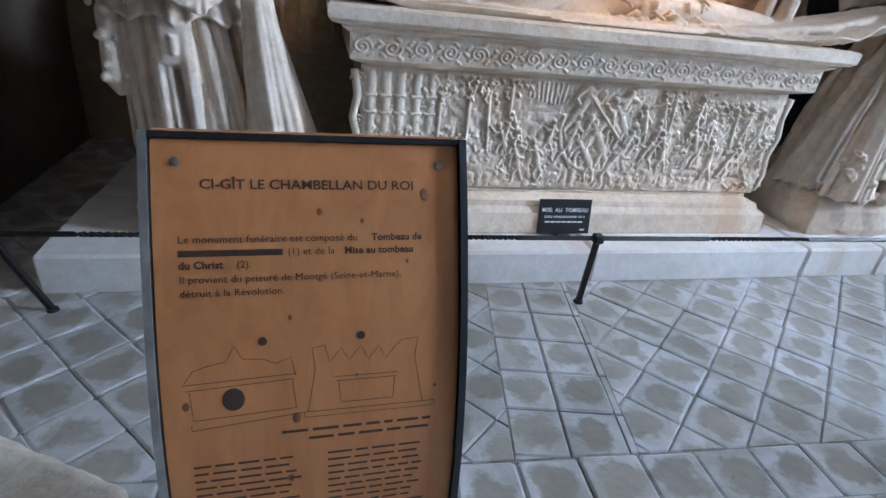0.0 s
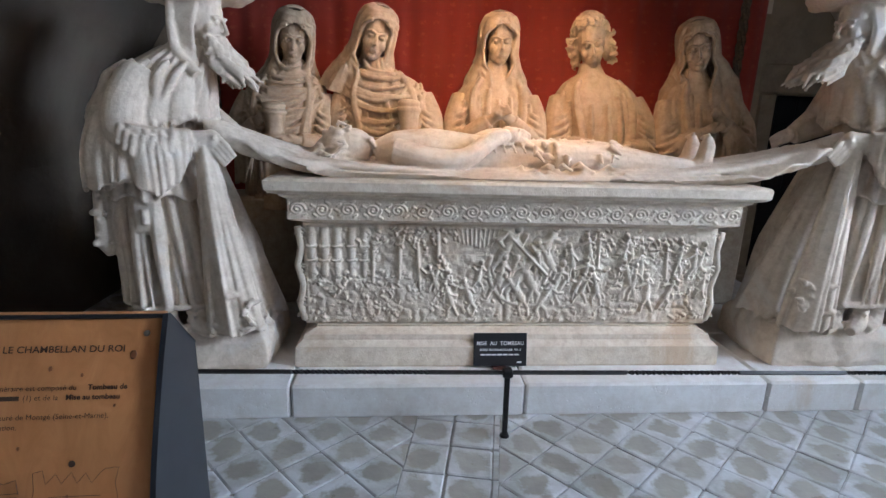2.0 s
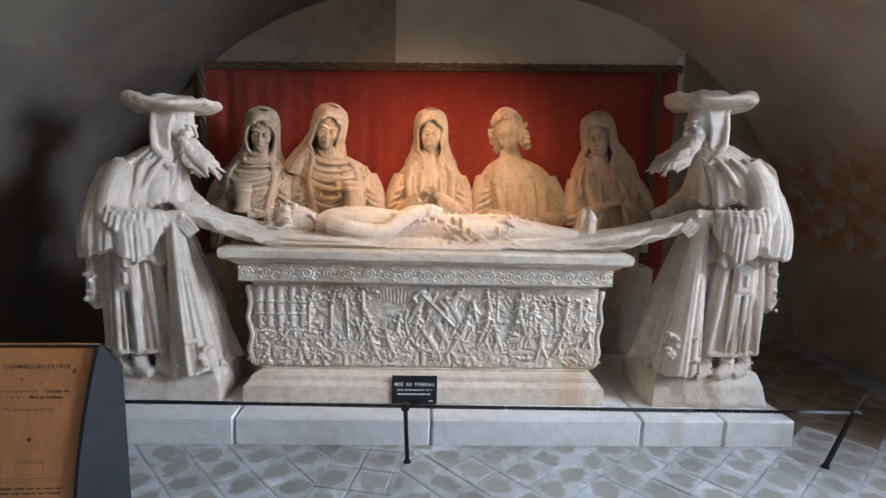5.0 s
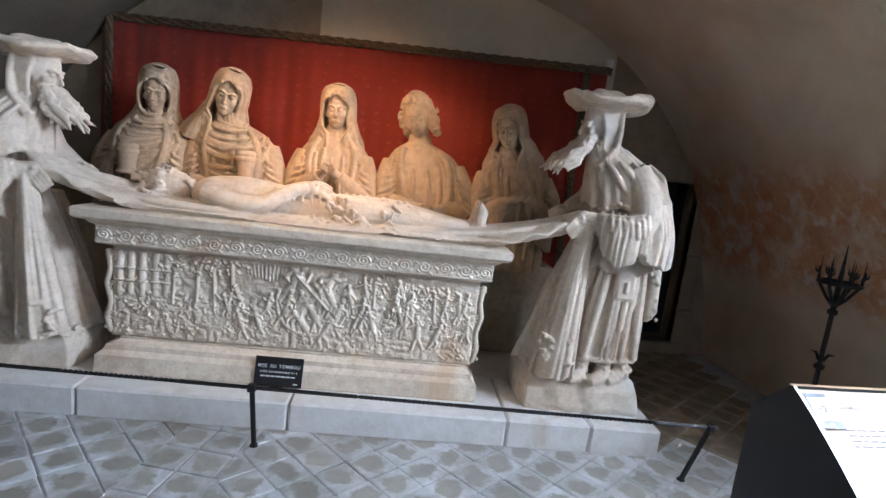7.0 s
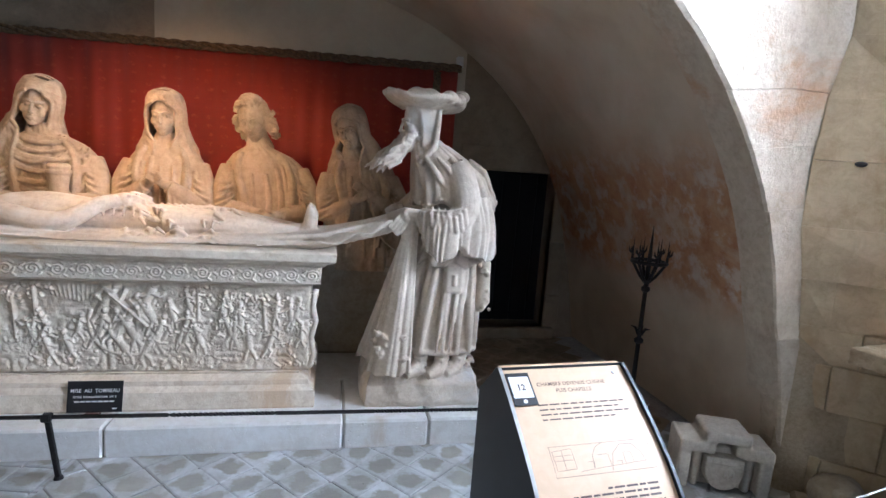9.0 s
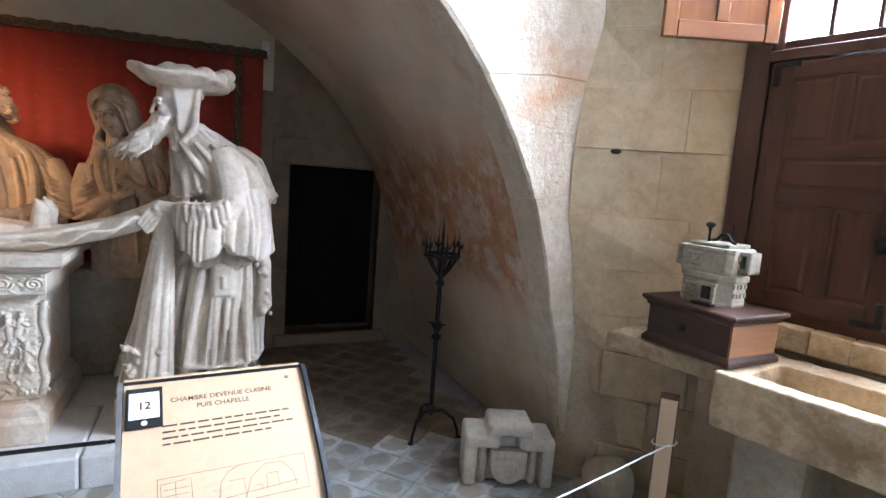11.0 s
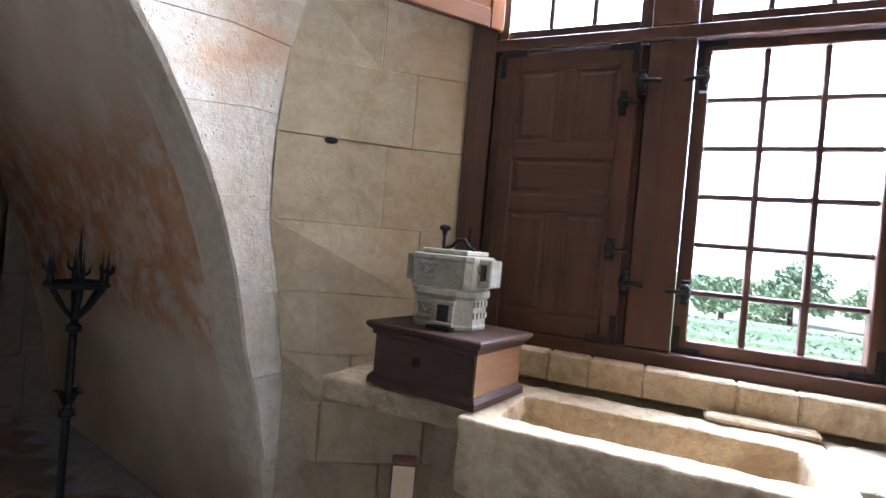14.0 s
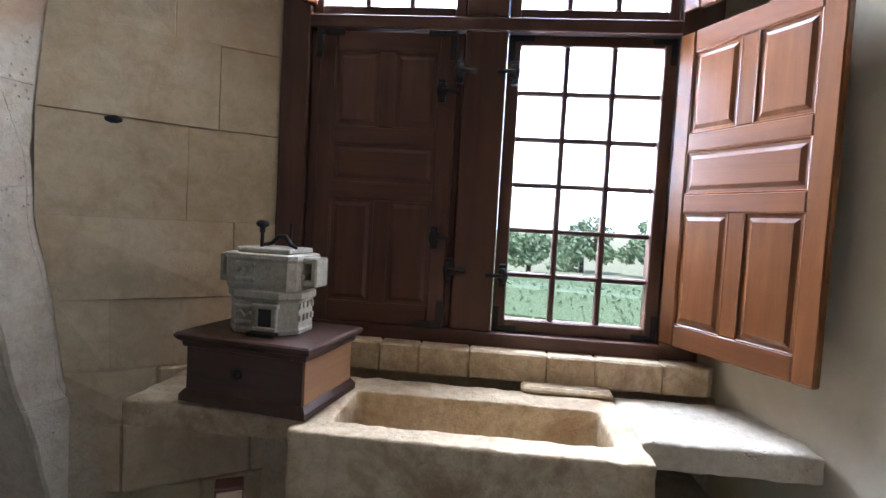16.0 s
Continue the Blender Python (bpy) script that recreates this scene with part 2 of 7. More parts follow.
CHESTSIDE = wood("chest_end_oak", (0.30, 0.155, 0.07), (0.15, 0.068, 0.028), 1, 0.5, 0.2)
PINE = wood("varnished_pine", (0.52, 0.235, 0.085), (0.33, 0.125, 0.038), 2, 0.42, 0.05, 0, 1.0, True)
KNOT = plain("pine_knot", (0.17, 0.060, 0.020), 0.45, 0, 0.4, 60, 0.05)
PINEPALE = wood("pale_plywood", (0.60, 0.42, 0.26), (0.50, 0.33, 0.19), 2, 0.5, 0.05)
REDWOOD = wood("dark_red_wood", (0.10, 0.030, 0.018), (0.05, 0.016, 0.010), 2, 0.4, 0.1)
STEEL = plain("dark_steel_sheet", (0.012, 0.014, 0.018), 0.5, 0.0, 0.3, 8, 0.05)
STEELEDGE = plain("pale_steel_edge", (0.45, 0.45, 0.45), 0.35, 0.8)
IRON = plain("wrought_iron", (0.022, 0.020, 0.019), 0.5, 0.6, 0.4, 60, 0.3)
SCREW = plain("steel_screw", (0.35, 0.34, 0.33), 0.3, 0.9)
INK = plain("dark_brown_ink", (0.045, 0.020, 0.010), 0.6, 0, 0.1)
BLACK = plain("black_plastic", (0.010, 0.010, 0.011), 0.4, 0, 0.1)
WHITE = plain("white_print", (0.80, 0.80, 0.78), 0.5, 0, 0.03)
PLASTIC = plain("white_plastic", (0.75, 0.73, 0.68), 0.45, 0, 0.03)
CORD = plain("white_cord", (0.80, 0.80, 0.80), 0.6, 0, 0.05)
DARKDOOR = wood("near_black_door_planks", (0.010, 0.008, 0.007), (0.005, 0.004, 0.004), 2, 1.0, 0.2)
CASTIRON = stone("grey_enamelled_stove", (0.46, 0.41, 0.32), (0.38, 0.34, 0.26), (0.20, 0.17, 0.12), 12, 0.55, 0.3)
BRAID = plain("dark_gilt_braid", (0.13, 0.080, 0.038), 0.6, 0.1, 0.6, 45, 0.6)
# leaves paler than foliage: the garden's bright haze is put into their colour
HEDGE = plain("hedge_leaves", (0.25, 0.33, 0.20), 0.8, 0, 0.6, 30, 0.3)
LAWN = plain("gravel_and_lawn", (0.38, 0.38, 0.24), 0.9, 0, 0.3, 2, 0.1)


def curtain_material():
    m, nt, N, L, b = shader("red_damask_curtain")
    v = place_vec(nt)
    col = ramp(nt, noise_node(nt, v, 1.5, 5), [(0.3, (0.26, 0.022, 0.010)), (0.7, (0.36, 0.036, 0.014))])
    # woven motif in vertical rows
    mp = place_vec(nt, (9, 0, 14))
    vo = nt.nodes.new("ShaderNodeTexVoronoi")
    vo.inputs["Randomness"].default_value = 0.25
    vo.inputs["Scale"].default_value = 1.0
    L.new(mp, vo.inputs["Vector"])
    mo = ramp(nt, vo.outputs["Distance"], [(0.16, (1, 1, 1)), (0.3, (0, 0, 0))])
    gate = mix(nt, 1.0, mo, ramp(nt, noise_node(nt, v, 40, 3), [(0.45, (0, 0, 0)), (0.6, (1, 1, 1))]), "MULTIPLY")
    col = mix(nt, mix(nt, 1.0, gate, (0.45, 0.45, 0.45), "MULTIPLY"), col, (0.46, 0.10, 0.035))
    L.new(col, b.inputs["Base Color"])
    b.inputs["Roughness"].default_value = 0.75
    b.inputs["Sheen Weight"].default_value = 0.15
    L.new(bump(nt, noise_node(nt, v, 220, 2), 0.15, 0.001), b.inputs["Normal"])
    return m


CURTAIN = curtain_material()


def glass_material():
    m, nt, N, L, b = shader("window_glass")
    b.inputs["Transmission Weight"].default_value, b.inputs["Roughness"].default_value = 1.0, 0.0
    b.inputs["Base Color"].default_value = (0.98, 1, 1, 1)
    b.inputs["IOR"].default_value = 1.05
    return m


GLASS = glass_material()


def glow(name, col, strength):
    m, nt, N, L, b = shader(name)
    e = nt.nodes.new("ShaderNodeEmission")
    e.inputs[0].default_value, e.inputs[1].default_value = (*col, 1), strength
    L.new(e.outputs[0], nt.nodes["Material Output"].inputs[0])
    return m


# ---- mesh helpers ----
class Shape:
    """A growing list of points and faces for one mesh."""

    def __init__(self):
        self.v, self.f, self.uv = [], [], []

    def add(self, verts, faces):
        n = len(self.v)
        self.v += [Vector(p) for p in verts]
        self.f += [tuple(i + n for i in fc) for fc in faces]
        return self

    def box(self, x0, y0, z0, x1, y1, z1, bev=0.0, m=None):
        """A box, with chamfered edges where bev is given."""
        if bev <= 0:
            vs = [(x, y, z) for z in (z0, z1) for y in (y0, y1) for x in (x0, x1)]
            fs = [(0, 2, 3, 1), (4, 5, 7, 6), (0, 1, 5, 4), (2, 6, 7, 3), (0, 4, 6, 2), (1, 3, 7, 5)]
        else:
            b = min(bev, (x1 - x0) / 2.01, (y1 - y0) / 2.01, (z1 - z0) / 2.01)
            bm = bmesh.new()
            bmesh.ops.create_cube(bm, size=1)
            for p in bm.verts:
                p.co = Vector(((x0 + x1) / 2 + p.co.x * (x1 - x0), (y0 + y1) / 2 + p.co.y * (y1 - y0), (z0 + z1) / 2 + p.co.z * (z1 - z0)))
            bmesh.ops.bevel(bm, geom=bm.edges[:], offset=b, segments=1, affect="EDGES")
            vs, fs = [p.co.copy() for p in bm.verts], [[p.index for p in f.verts] for f in bm.faces]
            bm.free()
        if m:
            vs = [m @ Vector(p) for p in vs]
        return self.add(vs, fs)

    def rings(self, rings, caps=True, closed=True):
        """Skin a list of equal rings of points."""
        n, k = len(rings), len(rings[0])
        vs = [p for r in rings for p in r]
        fs = []
        for i in range(n - 1):
            for j in range(k if closed else k - 1):
                a, b = i * k + j, i * k + (j + 1) % k
                fs.append((a, b, b + k, a + k))
        if caps and closed:
            fs += [tuple(range(k - 1, -1, -1)), tuple(range((n - 1) * k, n * k))]
        return self.add(vs, fs)

    def tube(self, pts, radii, n=10, flat=1.0, caps=True):
        """A round bar along a path; flat squeezes it across."""
        pts = [Vector(p) for p in pts]
        if isinstance(radii, (int, float)):
            radii = [radii] * len(pts)
        t0 = (pts[1] - pts[0]).normalized()
        side = t0.orthogonal().normalized()
        rings = []
        for i, p in enumerate(pts):
            t = (pts[min(i + 1, len(pts) - 1)] - pts[max(i - 1, 0)]).normalized()
            side = (side - t * side.dot(t)).normalized()
            up = t.cross(side)
            rings.append([p + (side * math.cos(a) + up * math.sin(a) * flat) * radii[i] for a in [2 * math.pi * j / n for j in range(n)]])
        return self.rings(rings, caps)

    def limb(self, pts, radii, n=12, steps=5):
        """A tube whose path and thickness are rounded between the given points."""
        pts = [Vector(p) for p in pts]
        P, R = [], []
        for i in range(len(pts) - 1):
            p0, p1, p2, p3 = [pts[max(0, min(len(pts) - 1, i + k))] for k in (-1, 0, 1, 2)]
            for j in range(steps):
                t = j / steps
                P.append(0.5 * ((2 * p1) + (p2 - p0) * t + (2 * p0 - 5 * p1 + 4 * p2 - p3) * t * t + (3 * p1 - p0 - 3 * p2 + p3) * t ** 3))
                R.append(radii[i] + (radii[i + 1] - radii[i]) * t)
        return self.tube(P + [pts[-1]], R + [radii[-1]], n)

    def ball(self, c, r, m=None, n=16, k=10):
        rx, ry, rz = (r, r, r) if isinstance(r, (int, float)) else r
        c, rs = Vector(c), []
        for i in range(k + 1):
            a = math.pi * i / k
            s, z = max(math.sin(a), 0.02), -math.cos(a)
            ring = [Vector((rx * s * math.cos(2 * math.pi * j / n), ry * s * math.sin(2 * math.pi * j / n), rz * z)) for j in range(n)]
            rs.append([c + (m @ p if m else p) for p in ring])
        return self.rings(rs)

    def lathe(self, prof, c=(0, 0, 0), n=24, m=None, squash=1.0):
        """prof: radius, height pairs from bottom to top."""
        c = Vector(c)
        rs = [[(m @ q if m else q) for q in [c + Vector((r * math.cos(2 * math.pi * j / n), r * squash * math.sin(2 * math.pi * j / n), h)) for j in range(n)]] for r, h in prof]
        return self.rings(rs)

    def prism(self, outline, y0, y1, m=None):
        """An outline in x, z pushed from y0 to y1."""
        k = len(outline)
        vs = [Vector((x, y, z)) for y in (y0, y1) for x, z in outline]
        if m:
            vs = [m @ p for p in vs]
        fs = [(i, (i + 1) % k, (i + 1) % k + k, i + k) for i in range(k)]
        return self.add(vs, fs + [tuple(range(k - 1, -1, -1)), tuple(range(k, 2 * k))])

    def moved(self, m):
        self.v = [m @ p for p in self.v]
        return self

    def mesh(self, name, material, smooth=False):
        me = bpy.data.meshes.new(name)
        me.from_pydata([tuple(p) for p in self.v], [], self.f)
        me.materials.append(material)
        bm = bmesh.new()
        bm.from_mesh(me)
        bmesh.ops.recalc_face_normals(bm, faces=bm.faces[:])
        bm.to_mesh(me)
        bm.free()
        if smooth:
            me.polygons.foreach_set("use_smooth", [True] * len(me.polygons))
        me.update()
        return me


def part(name, shape, material, parent=None, label="", smooth=False, m=None):
    ob = new(name, shape.mesh(name, material, smooth))
    if m:
        ob.matrix_basis = m
    if parent:
        ob.parent = parent
    return tagged(ob, label)


def thing(name, label, category, m=None, group="", kind=""):
    ob = new(name)
    ob.empty_display_size = 0.05
    if m:
        ob.matrix_basis = m
    return tagged(ob, label, category, group, kind)


def solo(name, shape, material, label, category, smooth=False, m=None, group="", kind=""):
    ob = part(name, shape, material, None, "", smooth, m)
    return tagged(ob, label, category, group, kind)


def sculpted(ob, voxel, soft=2):
    """Fuse the overlapping forms of a carving into one skin."""
    r = ob.modifiers.new("fuse", "REMESH")
    r.mode, r.voxel_size, r.use_smooth_shade = "VOXEL", voxel, True
    if soft:
        s = ob.modifiers.new("soften", "SMOOTH")
        s.factor, s.iterations = 0.5, soft
    return ob


def lettering(name, text, size, material, parent, m, align="LEFT", width=1.0, spacing=1.0, label="", bold=0.0):
    cu = bpy.data.curves.new(name, "FONT")
    cu.body, cu.size, cu.align_x, cu.extrude, cu.space_character, cu.offset = text, size, align, 0.00006, spacing, bold
    cu.resolution_u = 3
    tmp = bpy.data.objects.new(name, cu)
    scene.collection.objects.link(tmp)
    me = bpy.data.meshes.new_from_object(tmp.evaluated_get(bpy.context.evaluated_depsgraph_get()))
    bpy.data.objects.remove(tmp)
    me.materials.clear()
    me.materials.append(material)
    ob = new(name, me)
    ob.matrix_basis = m @ Matrix.Diagonal((width, 1, 1, 1))
    ob.parent = parent
    return tagged(ob, label)


def rnd(a, b):
    return random.uniform(a, b)


# ---- structure ----
lamp("sun", "SUN", look((-10, 3, 14), (0, 0, 0)), 5.0, (1.0, 0.95, 0.88)).data.angle = radians(0.5)
AC, AA, AB, AZ = 0.35, 3.07, 2.6, 0.5            # vault: middle, half width, rise, springing
YF, YB, CEIL = -0.80, 1.75, 3.7


def flare(z):
    """How far the east jamb spreads towards its foot."""
    return 0.17 * max(0.0, 0.95 - z)


def arch(s, off=0.0):
    """A point x, z of the vault's curve, s from 0 (east springing) to 1 (west springing)."""
    a = math.pi * s
    c = math.cos(a)
    x, z = AC + (AA + off) * math.copysign(abs(c) ** 0.85, c), AZ + (AB + off) * math.sin(a)
    return x + (flare(z) if c > 0 else 0.0), z


prof = [(AC + AA + flare(0), 0.0)] + [arch(i / 48) for i in range(49)] + [(AC - AA, 0.0)]
outer = [(AC + AA + 0.3 + flare(0), 0.0)] + [arch(i / 48, 0.3) for i in range(49)] + [(AC - AA - 0.3, 0.0)]
sh = Shape().rings([[(x, YF + 0.02, z), (x, YB, z), (X, YB, Z), (X, YF + 0.02, Z)] for (x, z), (X, Z) in zip(prof, outer)])
solo("vault_1", sh, VAULT, "barrel vault of old plaster with ochre, flaked patches, painted west shade", "vault", True, kind="structure")
part_v = bpy.data.objects["vault_1"]
part_v.data.polygons.foreach_set("use_smooth", [False] * len(part_v.data.polygons))
part_v.data.update()

# wall with the great arch
sh = Shape()
ap = [(AC + AA + 0.004 + flare(0), -0.02)] + [arch(i / 48, 0.004) for i in range(49)] + [(AC - AA - 0.004, -0.02)]
rim = []
for x, z in ap:
    t = (x - (AC - AA)) / (2 * AA)
    rim.append((3.74 if x > AC + AA * 0.999 else (-4.4 if x < AC - AA * 0.999 else -4.4 + t * 8.14), -0.02 if z < 0 else CEIL))
rim[1], rim[-2] = (3.74, CEIL), (-4.4, CEIL)
rim[0], rim[-1] = (3.74, -0.02), (-4.4, -0.02)
sh.rings([[(x, YF, z), (x, YF + 0.3, z), (X, YF + 0.3, Z), (X, YF, Z)] for (x, z), (X, Z) in zip(ap, rim)])
wall_arch = solo("wall_arch", sh, CREAM, "pale stone wall opened by the great arch", "wall", kind="structure")

# rear wall of the niche, with the low doorway through it
DX0, DX1, DZ0, DZ1 = 2.42, 3.24, 0.10, 1.61
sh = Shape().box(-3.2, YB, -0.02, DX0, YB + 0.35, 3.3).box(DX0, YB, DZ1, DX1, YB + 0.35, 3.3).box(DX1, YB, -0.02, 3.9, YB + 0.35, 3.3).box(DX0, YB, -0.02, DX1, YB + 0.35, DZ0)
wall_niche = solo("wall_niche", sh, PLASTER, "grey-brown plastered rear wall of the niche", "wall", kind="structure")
sh = Shape().box(-0.30, YB - 0.006, 2.2, 2.26, YB - 0.002, 3.2)
part("plaster_patch", sh, CREAM, wall_niche, "lighter cream plaster patch with a straight edge")
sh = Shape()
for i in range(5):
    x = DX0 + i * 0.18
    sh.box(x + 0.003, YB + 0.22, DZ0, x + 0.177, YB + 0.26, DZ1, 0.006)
# unseen back board, added to stop outside light leaking between the planks
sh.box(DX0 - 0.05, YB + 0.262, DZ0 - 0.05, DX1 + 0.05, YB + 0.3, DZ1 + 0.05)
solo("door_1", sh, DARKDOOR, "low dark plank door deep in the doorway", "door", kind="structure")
# doorway surround stones
for i, (x0, x1, z0, z1) in enumerate(((DX1, DX1 + 0.16, 0.0, 0.42), (DX1, DX1 + 0.13, 0.425, 0.95), (DX1, DX1 + 0.17, 0.955, 1.61), (DX0 - 0.17, DX0, 0, 0.7), (DX0 - 0.14, DX0, 0.705, 1.61), (DX0 - 0.15, DX1 + 0.1, 1.615, 1.84), (DX0 - 0.1, DX1 + 0.1, -0.01, 0.1))):
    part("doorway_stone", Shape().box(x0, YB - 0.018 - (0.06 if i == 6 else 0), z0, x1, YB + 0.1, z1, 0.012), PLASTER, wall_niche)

# voussoirs of the great arch
r = random.Random(4)
s = 0.0
cuts = [0.0]
while cuts[-1] < 0.985:
    cuts.append(min(1.0, cuts[-1] + r.uniform(0.036, 0.06)))
jz = [0.0, 0.27, 0.5]
wid = lambda: r.uniform(0.15, 0.24)


def table(z, rows):
    """A value between the rows of (height, value)."""
    for (z0, v0), (z1, v1) in zip(rows, rows[1:]):
        if z <= z1:
            return v0 + (v1 - v0) * (z - z0) / (z1 - z0)
    return rows[-1][1]


CORNER = [(-0.1, 3.66), (0.5, 3.60), (0.74, 3.575), (1.07, 3.505), (1.3, 3.45), (1.6, 3.41), (1.95, 3.44), (2.28, 3.51), (3.8, 3.62)]


def corner(z):
    """The worn edge between the arch's face and the window reveal."""
    return table(z, CORNER) + 0.030 * noise.noise(Vector((0, 3.1, z * 6))) + 0.014 * noise.noise(Vector((2.0, 0, z * 23)))


def crack(z):
    """The open joint behind the arch ring."""
    return min(corner(z) - 0.02, table(z, [(-0.1, 3.62), (1.2, 3.6), (1.6, 3.40), (2.155, 3.204), (2.6, 2.98), (3.1, 2.35), (3.7, 1.2)]))


for z0, z1 in zip(jz, jz[1:]):
    for sx in (1, -1):
        x0 = AC + sx * (AA - 0.012)
        n = 4
        rings = []
        for i in range(n + 1):
            z = z0 + (z1 - z0 - 0.003) * i / n
            x1 = corner(z) if sx > 0 else AC - AA - 0.15
            x0 = min(AC + AA - 0.012 + flare(z), x1 - 0.015) if sx > 0 else AC - AA + 0.012
            rings.append([(x0, YF - 0.018, z), (x0 + sx * 0.012, YF - 0.032, z), (x1, YF - 0.032, z), (x1, YF + 0.1, z), (x0, YF + 0.1, z)])
        part("arch_stone", Shape().rings(rings), JAMB, wall_arch)
for a, b in zip(cuts, cuts[1:]):
    w, out, sh = wid(), r.uniform(0.028, 0.034), Shape()
    g = 0.00012
    rings, back = [], []
    for i in range(7):
        q = a + g + (b - a - 2 * g) * i / 6
        e = 0.006 * noise.noise(Vector((q * 90, 1.0, 0)))
        (x0, z0), (x1, z1) = arch(q, -0.012 + e), arch(q, 0.2 if b < 0.40 else w)
        if b < 0.40:
            k = 0.35 * (z1 - z0)
            x1, z1 = max(crack(z0 + k), x0 + 0.05), z0 + k
            back.append([(x1 + 0.003, YF - out + 0.003, z1), (max(corner(z1), x1 + 0.012), YF - out + 0.003, z1), (max(corner(z1), x1 + 0.012), YF + 0.1, z1), (x1 + 0.003, YF + 0.1, z1)])
        rings.append([(x0, YF - out + 0.012, z0), (x0 + (x1 - x0) * 0.06, YF - out, z0 + (z1 - z0) * 0.06), (x1, YF - out, z1), (x1, YF + 0.2, z1), (x0, YF + 0.2, z0)])
    part("arch_stone", sh.rings(rings), JAMB, wall_arch)
    if len(back) == 7:
        part("arch_stone", Shape().rings(back), JAMB, wall_arch)

# splayed ashlar reveal of the window recess
RA, RB = Vector((3.535, -0.85, 0)), W(-0.58, 0.0, 0)
RL = (RB - RA).length
RM = Matrix.Translation(RA) @ Matrix.Rotation(math.atan2(RB.y - RA.y, RB.x - RA.x), 4, "Z")
wall_reveal = solo("wall_reveal", Shape().box(-0.05, 0.018, -0.02, RL + 0.35, 0.4, CEIL), WALLJOINT, "splayed window reveal of large cream ashlar blocks", "wall", m=RM, kind="structure")
r = random.Random(11)
zs = [0, 0.24, 0.5, 0.74, 0.93, 1.17, 1.44, 1.765, 2.06, 2.36, 2.7, 3.05, 3.38, CEIL]
for i, (z0, z1) in enumerate(zip(zs, zs[1:])):
    xs = [0.0, r.uniform(0.2, 0.5), RL + 0.02] if i % 2 else [0.0, r.uniform(0.1, 0.25), r.uniform(0.42, 0.6), RL + 0.02]
    if z0 > 1.1 and i % 2 == 0:
        xs = [0.0, r.uniform(0.26, 0.34), RL + 0.02]
    for x0, x1 in zip(xs, xs[1:]):
        gp = 0.0008 if z0 > 0.9 else 0.002
        sh = Shape().box(x0 + gp, -r.uniform(0.0, 0.002 if z0 > 0.9 else 0.010), z0 + gp, x1 - gp, 0.1, z1 - gp, 0.0016 if z0 > 0.9 else 0.006)
        for p in sh.v:
            p.z += r.uniform(-0.002, 0.002)
            p.x += r.uniform(-0.002, 0.002)
            if x0 == 0.0 and p.x < 0.02 and p.y < 0.05:
                p.x, p.y, _ = RM.inverted() @ Vector((corner(p.z), YF - 0.031, p.z))
        part("ashlar_block", sh, ASHLAR, wall_reveal)
# no cavity is cut: a black bead gives the hole its dark inside
part("putlog_hole", Shape().ball((0.10, -0.036, 1.755), (0.026, 0.014, 0.013)), BLACK, wall_reveal, "small black bead standing for a hole in the stone joint", True)

# right-hand reveal and the rest of the room
def wall_between(name, a, b, z0, z1, thick, material, label, side=1):
    a, b = Vector(a), Vector(b)
    m = Matrix.Translation((a.x, a.y, 0)) @ Matrix.Rotation(math.atan2(b.y - a.y, b.x - a.x), 4, "Z")
    y0, y1 = (0, thick) if side > 0 else (-thick, 0)
    return solo(name, Shape().box(0, y0, z0, (b - a).length, y1, z1), material, label, "wall", m=m, kind="structure")


wall_south = wall_between("wall_recess_south", W(0.93, -0.1, 0), W(1.33, 1.1, 0), -0.02, CEIL, 0.5, CREAM, "smooth cream plastered window reveal", 1)
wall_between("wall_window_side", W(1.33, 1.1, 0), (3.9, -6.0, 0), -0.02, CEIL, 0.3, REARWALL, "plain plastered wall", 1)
# unseen rear opening, placed and sized to set the fill light
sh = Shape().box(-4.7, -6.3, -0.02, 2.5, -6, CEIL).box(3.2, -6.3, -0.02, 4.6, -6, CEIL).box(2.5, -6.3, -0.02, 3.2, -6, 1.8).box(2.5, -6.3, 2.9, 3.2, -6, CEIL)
solo("wall_rear", sh, REARWALL, "plain plastered wall with an assumed window opening behind the viewer", "wall", kind="structure")
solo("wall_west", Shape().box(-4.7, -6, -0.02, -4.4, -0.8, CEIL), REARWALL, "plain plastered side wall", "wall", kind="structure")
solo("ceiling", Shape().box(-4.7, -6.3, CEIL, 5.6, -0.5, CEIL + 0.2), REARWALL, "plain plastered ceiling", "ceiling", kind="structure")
floor = solo("floor", Shape().box(-4.7, -6.3, -0.12, 4.9, 2.2, -0.010), MORTAR, "floor of worn grey square stone tiles", "floor", kind="structure")

# parapet below the window, with its course of worn stones
PM = Matrix.Translation(WO) @ Matrix.Rotation(radians(WANG), 4, "Z")    # x: along u, y: away from the room
wall_parapet = solo("wall_parapet", Shape().box(-0.62, -0.08, -0.02, 1.0, 0.3, 0.93).box(-0.62, -0.06, 0.93, 1.0, 0.3, 1.035), WALLJOINT, "low masonry wall below the window", "wall", m=PM, kind="structure")
r = random.Random(3)
x = -0.6
while x < 0.93:
    w = r.uniform(0.14, 0.3)
    part("parapet_stone", Shape().box(x + 0.001, -0.125 - r.uniform(0, 0.008), 0.945, min(x + w, 0.95) - 0.001, 0.0, 1.05 - r.uniform(0, 0.004), 0.007), SINKSTONE, wall_parapet)
    x += w
solo("wall_lintel", Shape().box(-0.62, -0.02, 3.25, 1.0, 0.4, CEIL), CREAM, "stone lintel over the window", "wall", m=PM, kind="structure")

# ---- floor tiles ----
TS = 0.187


